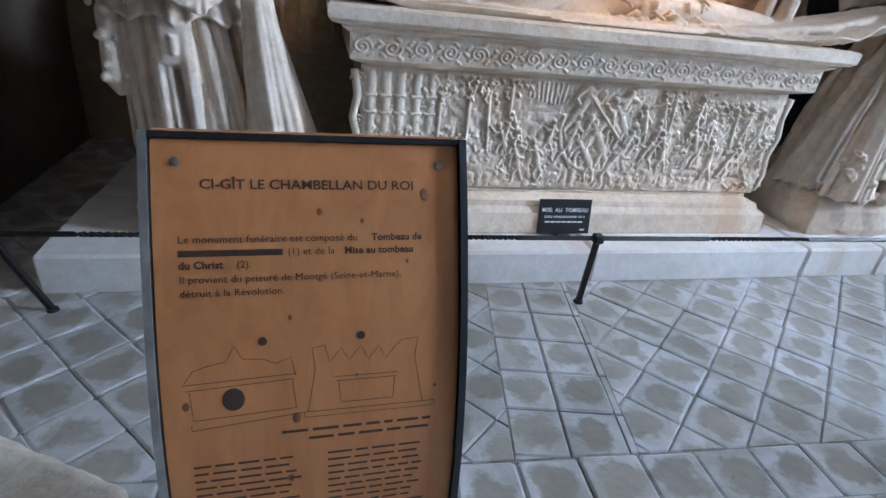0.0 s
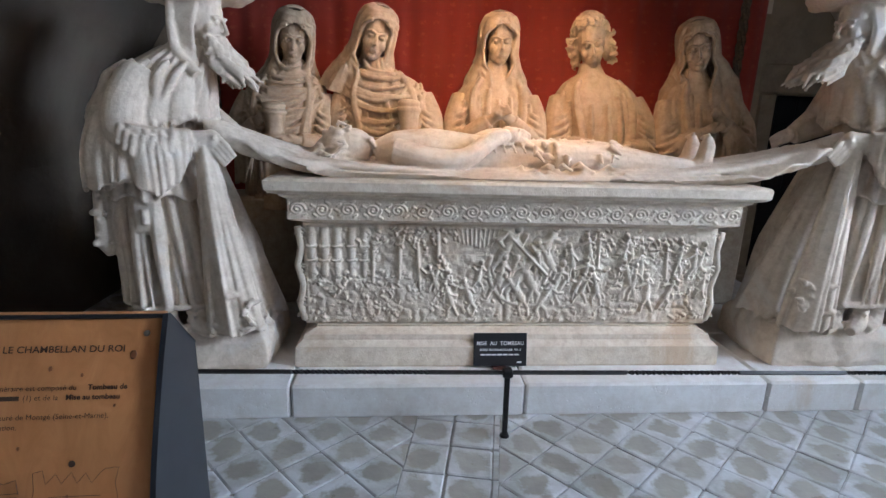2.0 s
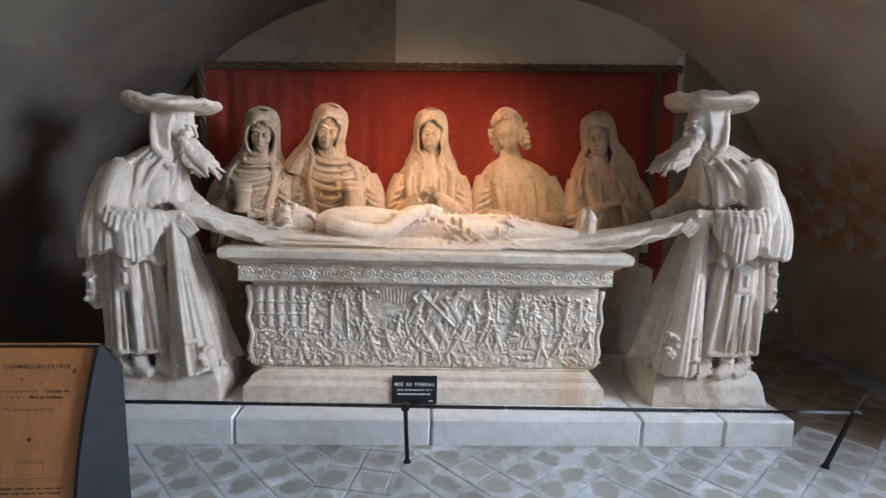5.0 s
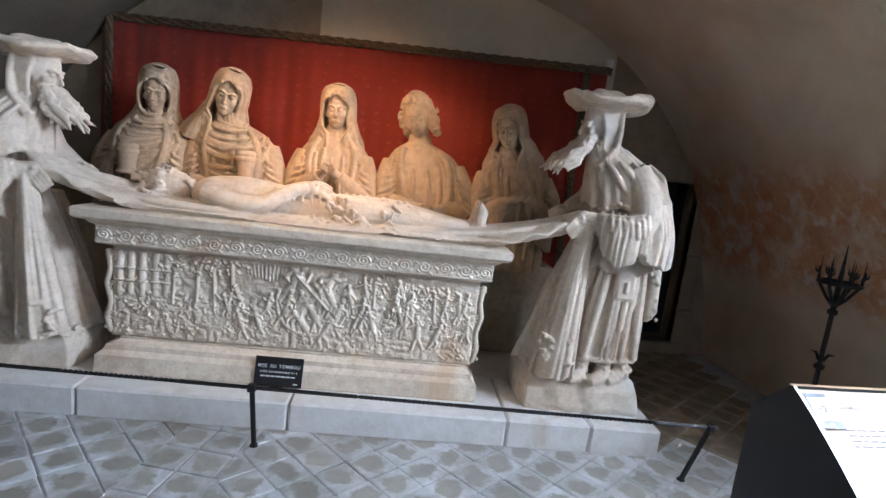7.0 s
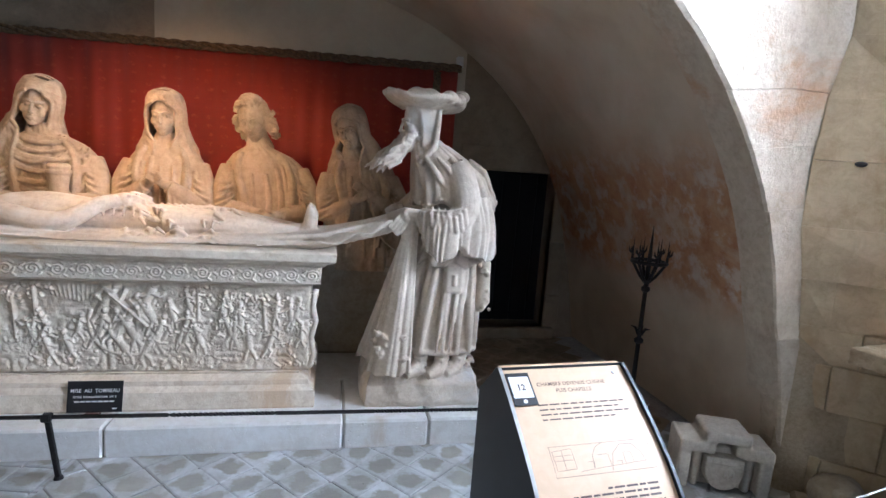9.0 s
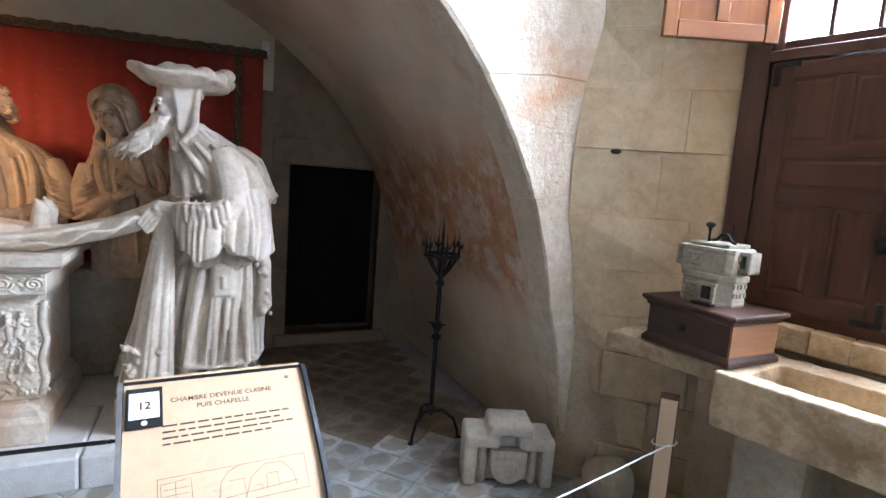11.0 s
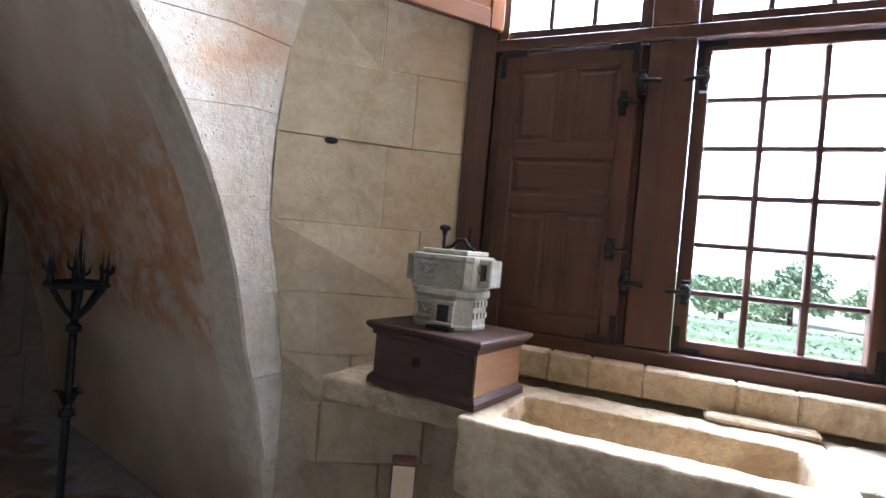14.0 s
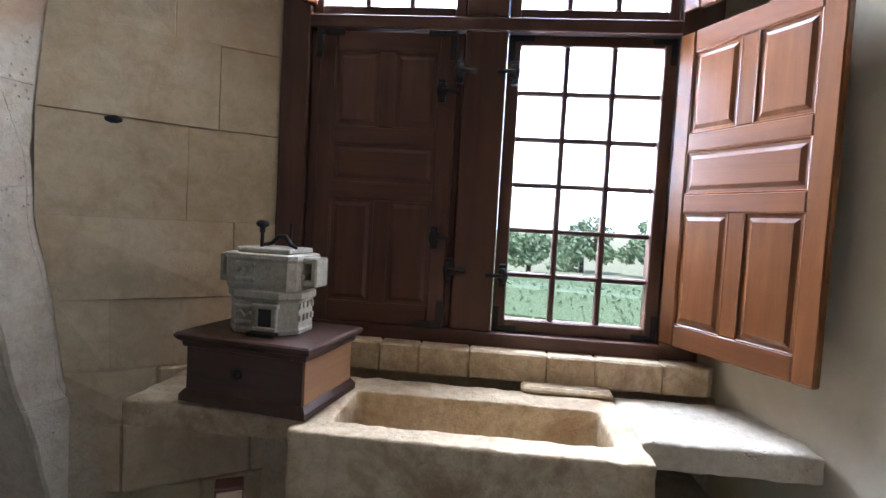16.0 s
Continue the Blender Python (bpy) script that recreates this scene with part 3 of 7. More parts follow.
def tile_shape(r, size):
    h, c = size / 2 - 0.0018, 0.008
    sh = Shape()
    top, low = [], []
    for sx, sy in ((-1, -1), (1, -1), (1, 1), (-1, 1)):
        dx, dy = r.uniform(-0.003, 0.003), r.uniform(-0.003, 0.003)
        cut = r.choice((0.003, 0.004, 0.006, 0.012))
        a, b2 = (sx * (h - cut) + dx, sy * h + dy), (sx * h + dx, sy * (h - cut) + dy)
        if sx * sy > 0:
            a, b2 = b2, a
        low += [a, b2]
    top = [(x * (1 - c / h), y * (1 - c / h)) for x, y in low]
    k = len(low)
    sh.add([(x, y, -0.02) for x, y in low] + [(x, y, -0.004) for x, y in low] + [(x, y, 0.0) for x, y in top] + [(0, 0, -0.0025)],
           [(i, (i + 1) % k, (i + 1) % k + k, i + k) for i in range(k)] + [(i + k, (i + 1) % k + k, (i + 1) % k + 2 * k, i + 2 * k) for i in range(k)] + [(i + 2 * k, (i + 1) % k + 2 * k, 3 * k) for i in range(k)])
    return sh


def give_uv(me, size):
    uv = me.uv_layers.new(name="UVMap")
    for lo in me.loops:
        p = me.vertices[lo.vertex_index].co
        uv.data[lo.index].uv = (p.x / size + 0.5, p.y / size + 0.5)


r = random.Random(21)
tile_meshes = []
for i in range(10):
    shp = tile_shape(r, TS)
    me = shp.mesh("floor_tile", TILE)
    give_uv(me, TS)
    tile_meshes.append((me, shp))
# the field lies diagonally; a band of two columns and the room's middle lie square
def inside(p, lines):
    return all((p - Vector(a)).dot(Vector(n)) > 0 for a, n in lines)


def clipped(poly, lines):
    for a, n in lines:
        a, n, got = Vector(a), Vector(n), []
        for p, p2 in zip(poly, poly[1:] + poly[:1]):
            d, d2 = (p - a).dot(n), (p2 - a).dot(n)
            if d > 0:
                got.append(p)
            if d * d2 < 0:
                got.append(p.lerp(p2, d / (d - d2)))
        poly = got
        if len(poly) < 3:
            return []
    return poly


BD = Vector((0.185, 0.983))                                        # the band's run
BN = Vector((0.983, -0.185))
B0, B1, SEAM = (-0.655, -1.2), (-0.265, -1.2), (-0.56, -1.2)
SN = Vector((0.0523, 0.9986))
ZONES = ((41, (0.05, -1.4), [(B1, BN), (SEAM, SN)]),
         (41, (-0.02, -1.35), [(B0, -BN), (SEAM, SN)]),
         (-10.7, (-0.557, -1.1), [(B0, BN), (B1, -BN), (SEAM, SN)]),
         (-3.0, (-0.565, -1.295), [(SEAM, -SN)]))
spots, cut = [], []
for deg, (ox, oy), lines in ZONES:
    ca, sa = math.cos(radians(deg)), math.sin(radians(deg))
    for i in range(-48, 49):
        for j in range(-48, 49):
            shift = 0.5 * TS * (j % 2) if deg == -3.0 else 0.0
            px, py = TS * (i * ca - j * sa) + ox + shift * ca, TS * (i * sa + j * ca) + oy + shift * sa
            if not (-4.2 < px < 4.3 and -5.9 < py < 1.75) or (-2.1 < px < 2.05 and -0.1 < py < 1.8):
                continue
            if px > 3.35 and not (py < -0.84 and (Vector((px, py, 0)) - WO).dot(WN) > 0.1):
                continue
            h = TS / 2 - 0.002
            square = [Vector((px + ca * x * h - sa * y * h, py + sa * x * h + ca * y * h)) for x, y in ((-1, -1), (1, -1), (1, 1), (-1, 1))]
            if all(inside(p, lines) for p in square):
                spots.append((px, py, deg))
            else:
                poly = clipped(square, lines)
                if poly:
                    cut.append(((px, py), poly))
near = [q for q in spots if -1.9 < q[0] < 2.6 and -1.75 < q[1] < -0.1]
near = sorted(near, key=lambda q: (q[0] - 0.6) ** 2 + 4 * (q[1] + 0.8) ** 2)[:300]
nearset = set(near)
rest, uvs, dusty, dusty_uv = Shape(), [], Shape(), []
for q in spots:
    me, shp = r.choice(tile_meshes)
    tm = pose(q[0], q[1], r.uniform(-0.004, 0.002), r.uniform(-0.35, 0.35), r.uniform(-0.35, 0.35), q[2] + 90 * r.randint(0, 3) + r.uniform(-0.8, 0.8))
    if q in nearset:
        ob = new("floor_tile", me)
        ob.matrix_basis, ob.parent = tm, floor
        continue
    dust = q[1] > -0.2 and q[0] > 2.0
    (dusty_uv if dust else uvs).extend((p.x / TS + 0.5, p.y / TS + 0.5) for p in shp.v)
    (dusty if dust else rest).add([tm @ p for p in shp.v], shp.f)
for (px, py), poly in cut:
    c, k = sum(poly, Vector((0, 0))) / len(poly), len(poly)
    top = [p + (c - p) * 0.06 for p in poly]
    uvs += [((p.x - px) / TS + 0.5, (p.y - py) / TS + 0.5) for p in poly + poly + top]
    rest.add([(p.x, p.y, -0.02) for p in poly] + [(p.x, p.y, -0.006) for p in poly] + [(p.x, p.y, -0.002) for p in top],
             [(i, (i + 1) % k, (i + 1) % k + k, i + k) for i in range(k)] + [(i + k, (i + 1) % k + k, (i + 1) % k + 2 * k, i + 2 * k) for i in range(k)] + [tuple(range(2 * k, 3 * k))])
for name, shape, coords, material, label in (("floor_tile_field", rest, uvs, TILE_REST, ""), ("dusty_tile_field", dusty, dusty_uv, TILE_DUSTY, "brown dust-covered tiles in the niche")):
    me = bpy.data.meshes.new(name)
    me.from_pydata([tuple(p) for p in shape.v], [], shape.f)
    me.materials.append(material)
    uv = me.uv_layers.new(name="UVMap")
    for lo in me.loops:
        uv.data[lo.index].uv = coords[lo.vertex_index]
    ob = new(name, me)
    ob.parent = floor
    tagged(ob, label, "", "", "stuff")


# ---- niche: plinth, tomb, statues, curtain ----
r = random.Random(8)
plinth = thing("plinth", "low white limestone platform of long blocks", "plinth", kind="structure")
px = [-2.22, -1.06, 0.03, 1.235, 1.72, 2.14]
PZ = 0.16
for a, b in zip(px, px[1:]):
    sh = Shape().box(a + 0.003, -0.245, -0.01, b - 0.003, 0.35, PZ, 0.012)
    part("plinth_block", sh, PLINTH, plinth)
part("plinth_fill", Shape().box(px[0] + 0.01, 0.352, -0.01, px[-1] - 0.01, 1.7, PZ - 0.004, 0.01), PLINTH, plinth)


def relief(nx, nz, w, h, fn):
    """A carved panel: fn gives the height of the carving at x, z (arrays)."""
    X, Z = np.meshgrid(np.linspace(-w / 2, w / 2, nx), np.linspace(0, h, nz))
    H = fn(X, Z)
    sh = Shape()
    vs = [Vector((float(x), -float(d), float(z))) for x, d, z in zip(X.ravel(), H.ravel(), Z.ravel())]
    fs = [(j * nx + i, j * nx + i + 1, (j + 1) * nx + i + 1, (j + 1) * nx + i) for j in range(nz - 1) for i in range(nx - 1)]
    return sh.add(vs, fs)


def stroke(X, Z, a, b, rad, height):
    """A rounded bar from a to b on the panel."""
    (x0, z0), (x1, z1) = a, b
    L2 = (x1 - x0) ** 2 + (z1 - z0) ** 2 + 1e-9
    t = np.clip(((X - x0) * (x1 - x0) + (Z - z0) * (z1 - z0)) / L2, 0, 1)
    d2 = (X - x0 - t * (x1 - x0)) ** 2 + (Z - z0 - t * (z1 - z0)) ** 2
    return height * np.sqrt(np.clip(1 - d2 / rad ** 2, 0, 1))


def value_noise(X, Z, scale, seed):
    g = np.random.RandomState(seed).rand(64, 64)
    u, v = X * scale + 31.7, Z * scale + 17.3
    i, j = np.floor(u).astype(int), np.floor(v).astype(int)
    fu, fv = u - i, v - j
    fu, fv = fu * fu * (3 - 2 * fu), fv * fv * (3 - 2 * fv)
    a, b, c, d = g[i % 64, j % 64], g[(i + 1) % 64, j % 64], g[i % 64, (j + 1) % 64], g[(i + 1) % 64, (j + 1) % 64]
    return (a * (1 - fu) + b * fu) * (1 - fv) + (c * (1 - fu) + d * fu) * fv


def story_relief(X, Z):
    """Towers, trees, a circle of struggling figures, small figures and leafy ground."""
    q = random.Random(5)
    H = 0.010 * value_noise(X, Z, 9, 1) + 0.012 * np.abs(value_noise(X, Z, 26, 2) - 0.5) * 2 * (Z < 0.36) + 0.006 * value_noise(X, Z, 60, 3)
    S = []
    for x in (-0.99, -0.93, -0.87, -0.80, -0.74):                       # towers
        S += [((x, 0.26), (x, 0.50), 0.022, 0.022), ((x - 0.02, 0.40), (x + 0.02, 0.40), 0.008, 0.027), ((x - 0.02, 0.33), (x + 0.02, 0.33), 0.008, 0.027)]
    for x, z, hgt in ((-0.70, 0.22, 0.2), (-0.57, 0.24, 0.2), (-0.47, 0.2, 0.22), (-0.38, 0.3, 0.17), (0.42, 0.3, 0.15), (0.62, 0.27, 0.15), (0.78, 0.25, 0.16)):     # trees
        S.append(((x, z), (x + q.uniform(-0.02, 0.02), z + hgt), 0.012, 0.026))
        for _ in range(22):
            a, d = q.uniform(0, 6.28), q.uniform(0.01, 0.075)
            lx, lz = x + d * math.cos(a), z + hgt + 0.01 + d * 0.8 * math.sin(a)
            S.append(((lx, lz), (lx + q.uniform(-0.018, 0.018), lz + q.uniform(-0.01, 0.018)), 0.009, q.uniform(0.016, 0.032)))
    for i in range(13):                                                   # rays
        x = -0.30 + i * 0.02
        S.append(((x, 0.40 + abs(i - 6) * 0.006), (x + (i - 6) * 0.003, 0.49), 0.006, 0.012))
    for i in range(40):                                                   # the great medallion
        a0, a1 = math.pi * (0.9 + i * 0.028), math.pi * (0.9 + (i + 1) * 0.028)
        S.append(((0.07 + 0.20 * math.cos(a0), 0.29 + 0.19 * math.sin(a0)), (0.07 + 0.20 * math.cos(a1), 0.29 + 0.19 * math.sin(a1)), 0.014, 0.024))
    def figure(x, z, k, lean):
        """A small robed figure with head, bent arms and legs."""
        top = (x + lean * k, z + 0.085 * k)
        S.append(((x, z), (x + lean * 0.5 * k, z + 0.045 * k), 0.021 * k, 0.030))
        S.append(((x + lean * 0.5 * k, z + 0.045 * k), top, 0.017 * k, 0.036))
        S.append(((top[0] + lean * 0.3 * k, top[1] + 0.024 * k), (top[0] + lean * 0.3 * k, top[1] + 0.028 * k), 0.014 * k, 0.042))
        for e in (-1, 1):
            ex, ez = top[0] + e * 0.028 * k, top[1] - q.uniform(0.01, 0.035) * k
            S.append(((top[0], top[1] - 0.008 * k), (ex, ez), 0.009 * k, 0.036))
            S.append(((ex, ez), (ex + q.uniform(-0.02, 0.03) * e * k, ez + q.uniform(-0.025, 0.04) * k), 0.008 * k, 0.034))
            fx = x + e * q.uniform(0.008, 0.03) * k
            S.append(((x, z), (fx, z - 0.03 * k), 0.012 * k, 0.028))
            S.append(((fx, z - 0.03 * k), (fx + q.uniform(-0.02, 0.02) * k, z - 0.065 * k), 0.010 * k, 0.024))

    for x, z, k, lean in ((-0.08, 0.34, 1.4, 0.05), (0.02, 0.36, 1.6, -0.04), (0.12, 0.34, 1.5, 0.04), (0.19, 0.30, 1.2, -0.05), (0.0, 0.22, 1.4, 0.06), (0.1, 0.20, 1.4, -0.05), (-0.08, 0.22, 1.2, 0.02), (0.2, 0.19, 1.2, 0.03), (0.05, 0.13, 1.2, -0.06), (0.14, 0.11, 1.1, 0.05)):
        figure(x, z, k, lean)
    for i in range(26):
        if i < 19:
            figure(q.uniform(0.27, 1.0), q.uniform(0.30, 0.38) if i < 9 else q.uniform(0.14, 0.28), q.uniform(0.75, 1.1), q.uniform(-0.04, 0.04))
        else:
            figure(q.uniform(-0.4, -0.14), q.uniform(0.10, 0.3), q.uniform(0.7, 1.0), q.uniform(-0.04, 0.04))
    S.append(((-0.02, 0.45), (0.16, 0.27), 0.009, 0.044))
    for _ in range(1100):                                                 # leafy ground, crowd and rocks
        x, z = q.uniform(-1.0, 1.0), 0.27 * q.random() ** 0.8 + 0.01
        if x > 0.25:
            z = 0.44 * q.random() ** 0.9 + 0.01
        elif x > -0.2 and q.random() < 0.5:
            z = q.uniform(0.02, 0.44)
        a, l = q.uniform(0, 6.28), q.uniform(0.003, 0.016)
        S.append(((x, z), (x + l * math.cos(a), z + l * math.sin(a)), q.uniform(0.005, 0.013), q.uniform(0.008, 0.026)))
    for a, b, rad, hgt in S:
        i0 = (X > min(a[0], b[0]) - rad) & (X < max(a[0], b[0]) + rad) & (Z > min(a[1], b[1]) - rad) & (Z < max(a[1], b[1]) + rad)
        H[i0] = np.maximum(H[i0], stroke(X[i0], Z[i0], a, b, rad, hgt))
    H = H * (0.75 + 0.5 * value_noise(X, Z, 5, 9))                        # worn more in places
    for _ in range(2):
        P = np.pad(H, 1, mode="edge")
        H = 0.36 * H + 0.16 * (P[:-2, 1:-1] + P[2:, 1:-1] + P[1:-1, :-2] + P[1:-1, 2:])
    edge = np.clip(np.minimum(np.minimum(Z, 0.505 - Z), 1.03 - np.abs(X)) / 0.012, 0, 1)
    return (H * 0.92 + 0.012 * value_noise(X, Z, 5, 12)) * edge + 0.008 * (1 - edge)


def scroll_relief(X, Z):
    """A running leaf scroll for the frieze."""
    H = 0.003 * value_noise(X, Z, 40, 6)
    for k in range(-9, 10):
        cx, up = k * 0.115, 1 if k % 2 else -1
        for i in range(26):
            a0, a1 = i * 0.42, (i + 1) * 0.42
            r0, r1 = 0.036 - 0.0012 * i, 0.036 - 0.0012 * (i + 1)
            p, q2 = (cx + r0 * math.cos(a0), 0.048 + up * r0 * math.sin(a0) * 0.85), (cx + r1 * math.cos(a1), 0.048 + up * r1 * math.sin(a1) * 0.85)
            sel = (np.abs(X - cx) < 0.06)
            H[sel] = np.maximum(H[sel], stroke(X[sel], Z[sel], p, q2, 0.0065, 0.011))
        for a in range(5):
            p = (cx + 0.057 * math.cos(a * 1.3), 0.048 + 0.035 * math.sin(a * 1.3))
            sel = (np.abs(X - p[0]) < 0.03)
            H[sel] = np.maximum(H[sel], stroke(X[sel], Z[sel], p, (p[0] + 0.012, p[1] + 0.008 * up), 0.008, 0.009))
    return H


tomb = thing("tomb", "carved white limestone sarcophagus with a relief front and moulded lid", "tomb", pose(0, 0, 0))
# moulded courses: outline in y (towards the viewer negative) and z, swept round three sides
def course(outline, halfw, back, name, material, label=""):
    sh = Shape()
    rings = []
    for o, z in outline:
        rings.append([(-halfw - o, back, z), (-halfw - o, -o, z), (halfw + o, -o, z), (halfw + o, back, z)])
    sh.rings(rings)
    return part(name, sh, material, tomb, label)


course([(0.06, PZ), (0.065, PZ + 0.01), (0.06, 0.265), (0.052, 0.272), (0.03, 0.29), (0.022, 0.315), (-0.03, 0.335), (-0.03, 0.345)], 1.005, 0.75, "base_moulding", TOMB)
part("coffer", Shape().box(-1.02, 0.058, 0.345, 1.02, 0.72, 0.87), TOMB, tomb)
part("relief_panel", relief(760, 200, 2.06, 0.515, story_relief), TOMB, tomb, "deeply carved relief of figures, trees and a medallion", True, pose(0, 0.052, 0.348))
course([(-0.035, 0.862), (0.0, 0.875), (0.035, 0.885), (0.045, 0.892), (0.045, 0.987), (0.055, 0.992), (0.075, 1.005), (0.075, 1.012), (0.11, 1.022), (0.125, 1.035), (0.128, 1.075), (0.118, 1.085)], 1.035, 0.80, "lid", TOMB)
part("frieze", relief(640, 36, 2.14, 0.095, scroll_relief), TOMB, tomb, "running scroll frieze", True, pose(0, -0.043, 0.892))
# scrolled volutes on the two front corners
for sx in (-1, 1):
    sh = Shape()
    for k, z in enumerate((0.80, 0.63, 0.46, 0.385)):
        pts = []
        for i in range(18):
            a = i * 0.5
            rr = 0.032 - 0.0016 * i
            pts.append((sx * (1.035 + rr * math.cos(a)), 0.045, z + rr * math.sin(a)))
        sh.tube(pts, 0.009, 6)
    sh.tube([(sx * 1.03, 0.045, 0.37), (sx * 1.055, 0.045, 0.45), (sx * 1.035, 0.045, 0.55), (sx * 1.06, 0.045, 0.65), (sx * 1.04, 0.045, 0.74), (sx * 1.055, 0.045, 0.84)], 0.017, 8)
    part("volute", sh, TOMB, tomb, "", True)


def turn(yaw=0, pitch=0, roll=0):
    return Euler((radians(pitch), radians(roll), radians(yaw))).to_matrix().to_4x4()


def head(sh, c, m, s=1.0, closed=True):
    """A carved head that looks along -y before it is turned by m."""
    c = Vector(c)
    P = lambda x, y, z: c + m @ (Vector((x, y, z)) * s)
    M3 = m.to_3x3()
    sh.ball(P(0, 0.018, 0.02), (0.076 * s, 0.096 * s, 0.108 * s), M3)
    sh.ball(P(0, -0.03, -0.05), (0.054 * s, 0.058 * s, 0.068 * s), M3)
    sh.ball(P(0, -0.066, -0.092), (0.026 * s, 0.022 * s, 0.022 * s), M3, 10, 6)
    for e in (-1, 1):
        sh.ball(P(0.036 * e, -0.058, -0.03), (0.026 * s, 0.026 * s, 0.03 * s), M3, 10, 6)
        sh.ball(P(0.029 * e, -0.076, 0.006), (0.016 * s, 0.011 * s, 0.010 * s), M3, 10, 6)
        sh.tube([P(0.05 * e, -0.066, 0.022), P(0.03 * e, -0.083, 0.030), P(0.008 * e, -0.088, 0.022)], 0.007 * s, 6)
        sh.tube([P(0.016 * e, -0.088, -0.060), P(0.0, -0.094, -0.057)], 0.006 * s, 6)
    sh.tube([P(0, -0.084, 0.022), P(0, -0.100, -0.004), P(0, -0.113, -0.026), P(0, -0.094, -0.034)], [0.008 * s, 0.009 * s, 0.012 * s, 0.009 * s], 8)
    sh.tube([P(-0.02, -0.087, -0.066), P(0, -0.092, -0.068), P(0.02, -0.087, -0.066)], 0.006 * s, 6)
    sh.tube([P(0, 0.02, -0.05), P(0, 0.04, -0.13), P(0, 0.05, -0.21)], [0.052 * s, 0.048 * s, 0.06 * s], 12)


def hood(sh, c, m, s=1.0, fall=0.26, seed=1, wide=1.0):
    """A thick veil over the head, open at the face and falling on the shoulders in folds."""
    c, q = Vector(c), random.Random(seed)
    P = lambda x, y, z: c + m @ (Vector((x, y, z)) * s)
    ph = q.uniform(0, 6.28)
    rows = ((0.152, 0.012, 0.02, -8), (0.145, 0.05, 0.06, -7), (0.125, 0.082, 0.098, -6), (0.098, 0.096, 0.114, -5), (0.080, 0.101, 0.118, 20), (0.066, 0.102, 0.117, 34), (0.04, 0.103, 0.114, 45), (0.0, 0.104, 0.112, 50), (-0.06, 0.103, 0.108, 49), (-0.11, 0.106 * wide, 0.108, 40), (-0.15, 0.118 * wide, 0.112, 26), (-0.20, 0.142 * wide, 0.122, 16), (-0.20 - fall * 0.3, 0.165 * wide, 0.130, 14), (-0.20 - fall * 0.6, 0.180 * wide, 0.136, 14))
    rings, edge = [], ([], [])
    for k, (z, rx, ry, gap) in enumerate(rows):
        out, inn = [], []
        for i in range(41):
            t = i / 40
            a = radians(-90 + gap + (360 - 2 * gap) * t)
            depth = (0.003 + 0.0018 * k) * (pleat(4.5 * a + ph + 0.2 * k + math.sin(2 * a + ph)) - 0.5) * 2
            x, y = (rx + depth) * math.cos(a), 0.03 + (ry + depth) * math.sin(a)
            out.append(P(x, y, z))
            inn.append(P(x * 0.84, 0.03 + (y - 0.03) * 0.84, z))
        edge[0].append(out[0])
        edge[1].append(out[-1])
        rings.append(out + inn[::-1])
    sh.rings(rings)
    for side in edge:
        sh.tube(side[4:], 0.010 * s, 7)
    for k in (1, 2):                                              # soft creases over the crown
        arc = [P(0.106 * math.cos(a), -0.03 + 0.045 * k, 0.03 + 0.122 * math.sin(a)) for a in [radians(-20 + i * 220 / 14) for i in range(15)]]
        sh.tube(arc, 0.007 * s, 6)


def pleat(x):
    """Rounded ridges with narrow deep valleys, 0 to 1."""
    return abs(math.sin(x)) ** 0.62


class Robe:
    """A draped trunk made of oval rings; at() gives a point on its surface. depth: of the folds, in metres."""

    def __init__(self, rings, seed, folds=9, depth=0.03, n=72):
        self.k, self.q, self.folds, self.depth, self.n = rings, random.Random(seed), folds, depth, n
        self.ph = [self.q.uniform(0, 6.28) for _ in range(4)]

    def at(self, z, a, out=0.0):
        k = self.k
        z = min(max(z, k[0][0]), k[-1][0])
        i = max(j for j in range(len(k) - 1) if k[j][0] <= z) if z < k[-1][0] else len(k) - 2
        t = (z - k[i][0]) / (k[i + 1][0] - k[i][0])
        cx, cy, rx, ry = [k[i][j] + (k[i + 1][j] - k[i][j]) * t for j in range(1, 5)]
        low = 1 - (z - k[0][0]) / (k[-1][0] - k[0][0])
        wander = 1.3 * math.sin(a * 2 + self.ph[2]) + 0.9 * math.sin(a * 5 + self.ph[1]) + 0.5 * math.sin(z * 5 + self.ph[3] + a)
        deep = 0.6 + 0.4 * math.sin(a * 4 + self.ph[3] * 2)
        f = self.depth * deep * (0.3 + 0.7 * low) * (pleat(self.folds * a / 2 + self.ph[0] + wander) - 0.7 + 0.3 * math.sin((self.folds * 1.6 + 1) * a + self.ph[1] - z * 2)) + out
        return Vector((cx + (rx + f) * math.cos(a), cy + (ry + f) * math.sin(a), z))

    def skin(self, sh, steps=30):
        z0, z1 = self.k[0][0], self.k[-1][0]
        sh.rings([[self.at(z0 + (z1 - z0) * i / steps, 2 * math.pi * j / self.n) for j in range(self.n)] for i in range(steps + 1)])

    def fold(self, sh, z0, a0, z1, a1, sag=0.0, rad=0.014, out=0.004):
        pts = []
        for i in range(11):
            t = i / 10
            pts.append(self.at(z0 + (z1 - z0) * t - sag * math.sin(math.pi * t), radians(a0 + (a1 - a0) * t), out))
        sh.tube(pts, [rad * (0.45 + 0.75 * math.sin(math.pi * min(0.92, 0.12 + i / 11))) for i in range(11)], 7)


def along(pts, t):
    """A point at t (0 to 1) along a polyline."""
    x = max(0.0, min(0.9999, t)) * (len(pts) - 1)
    i = int(x)
    return Vector(pts[i]).lerp(Vector(pts[i + 1]), x - i)


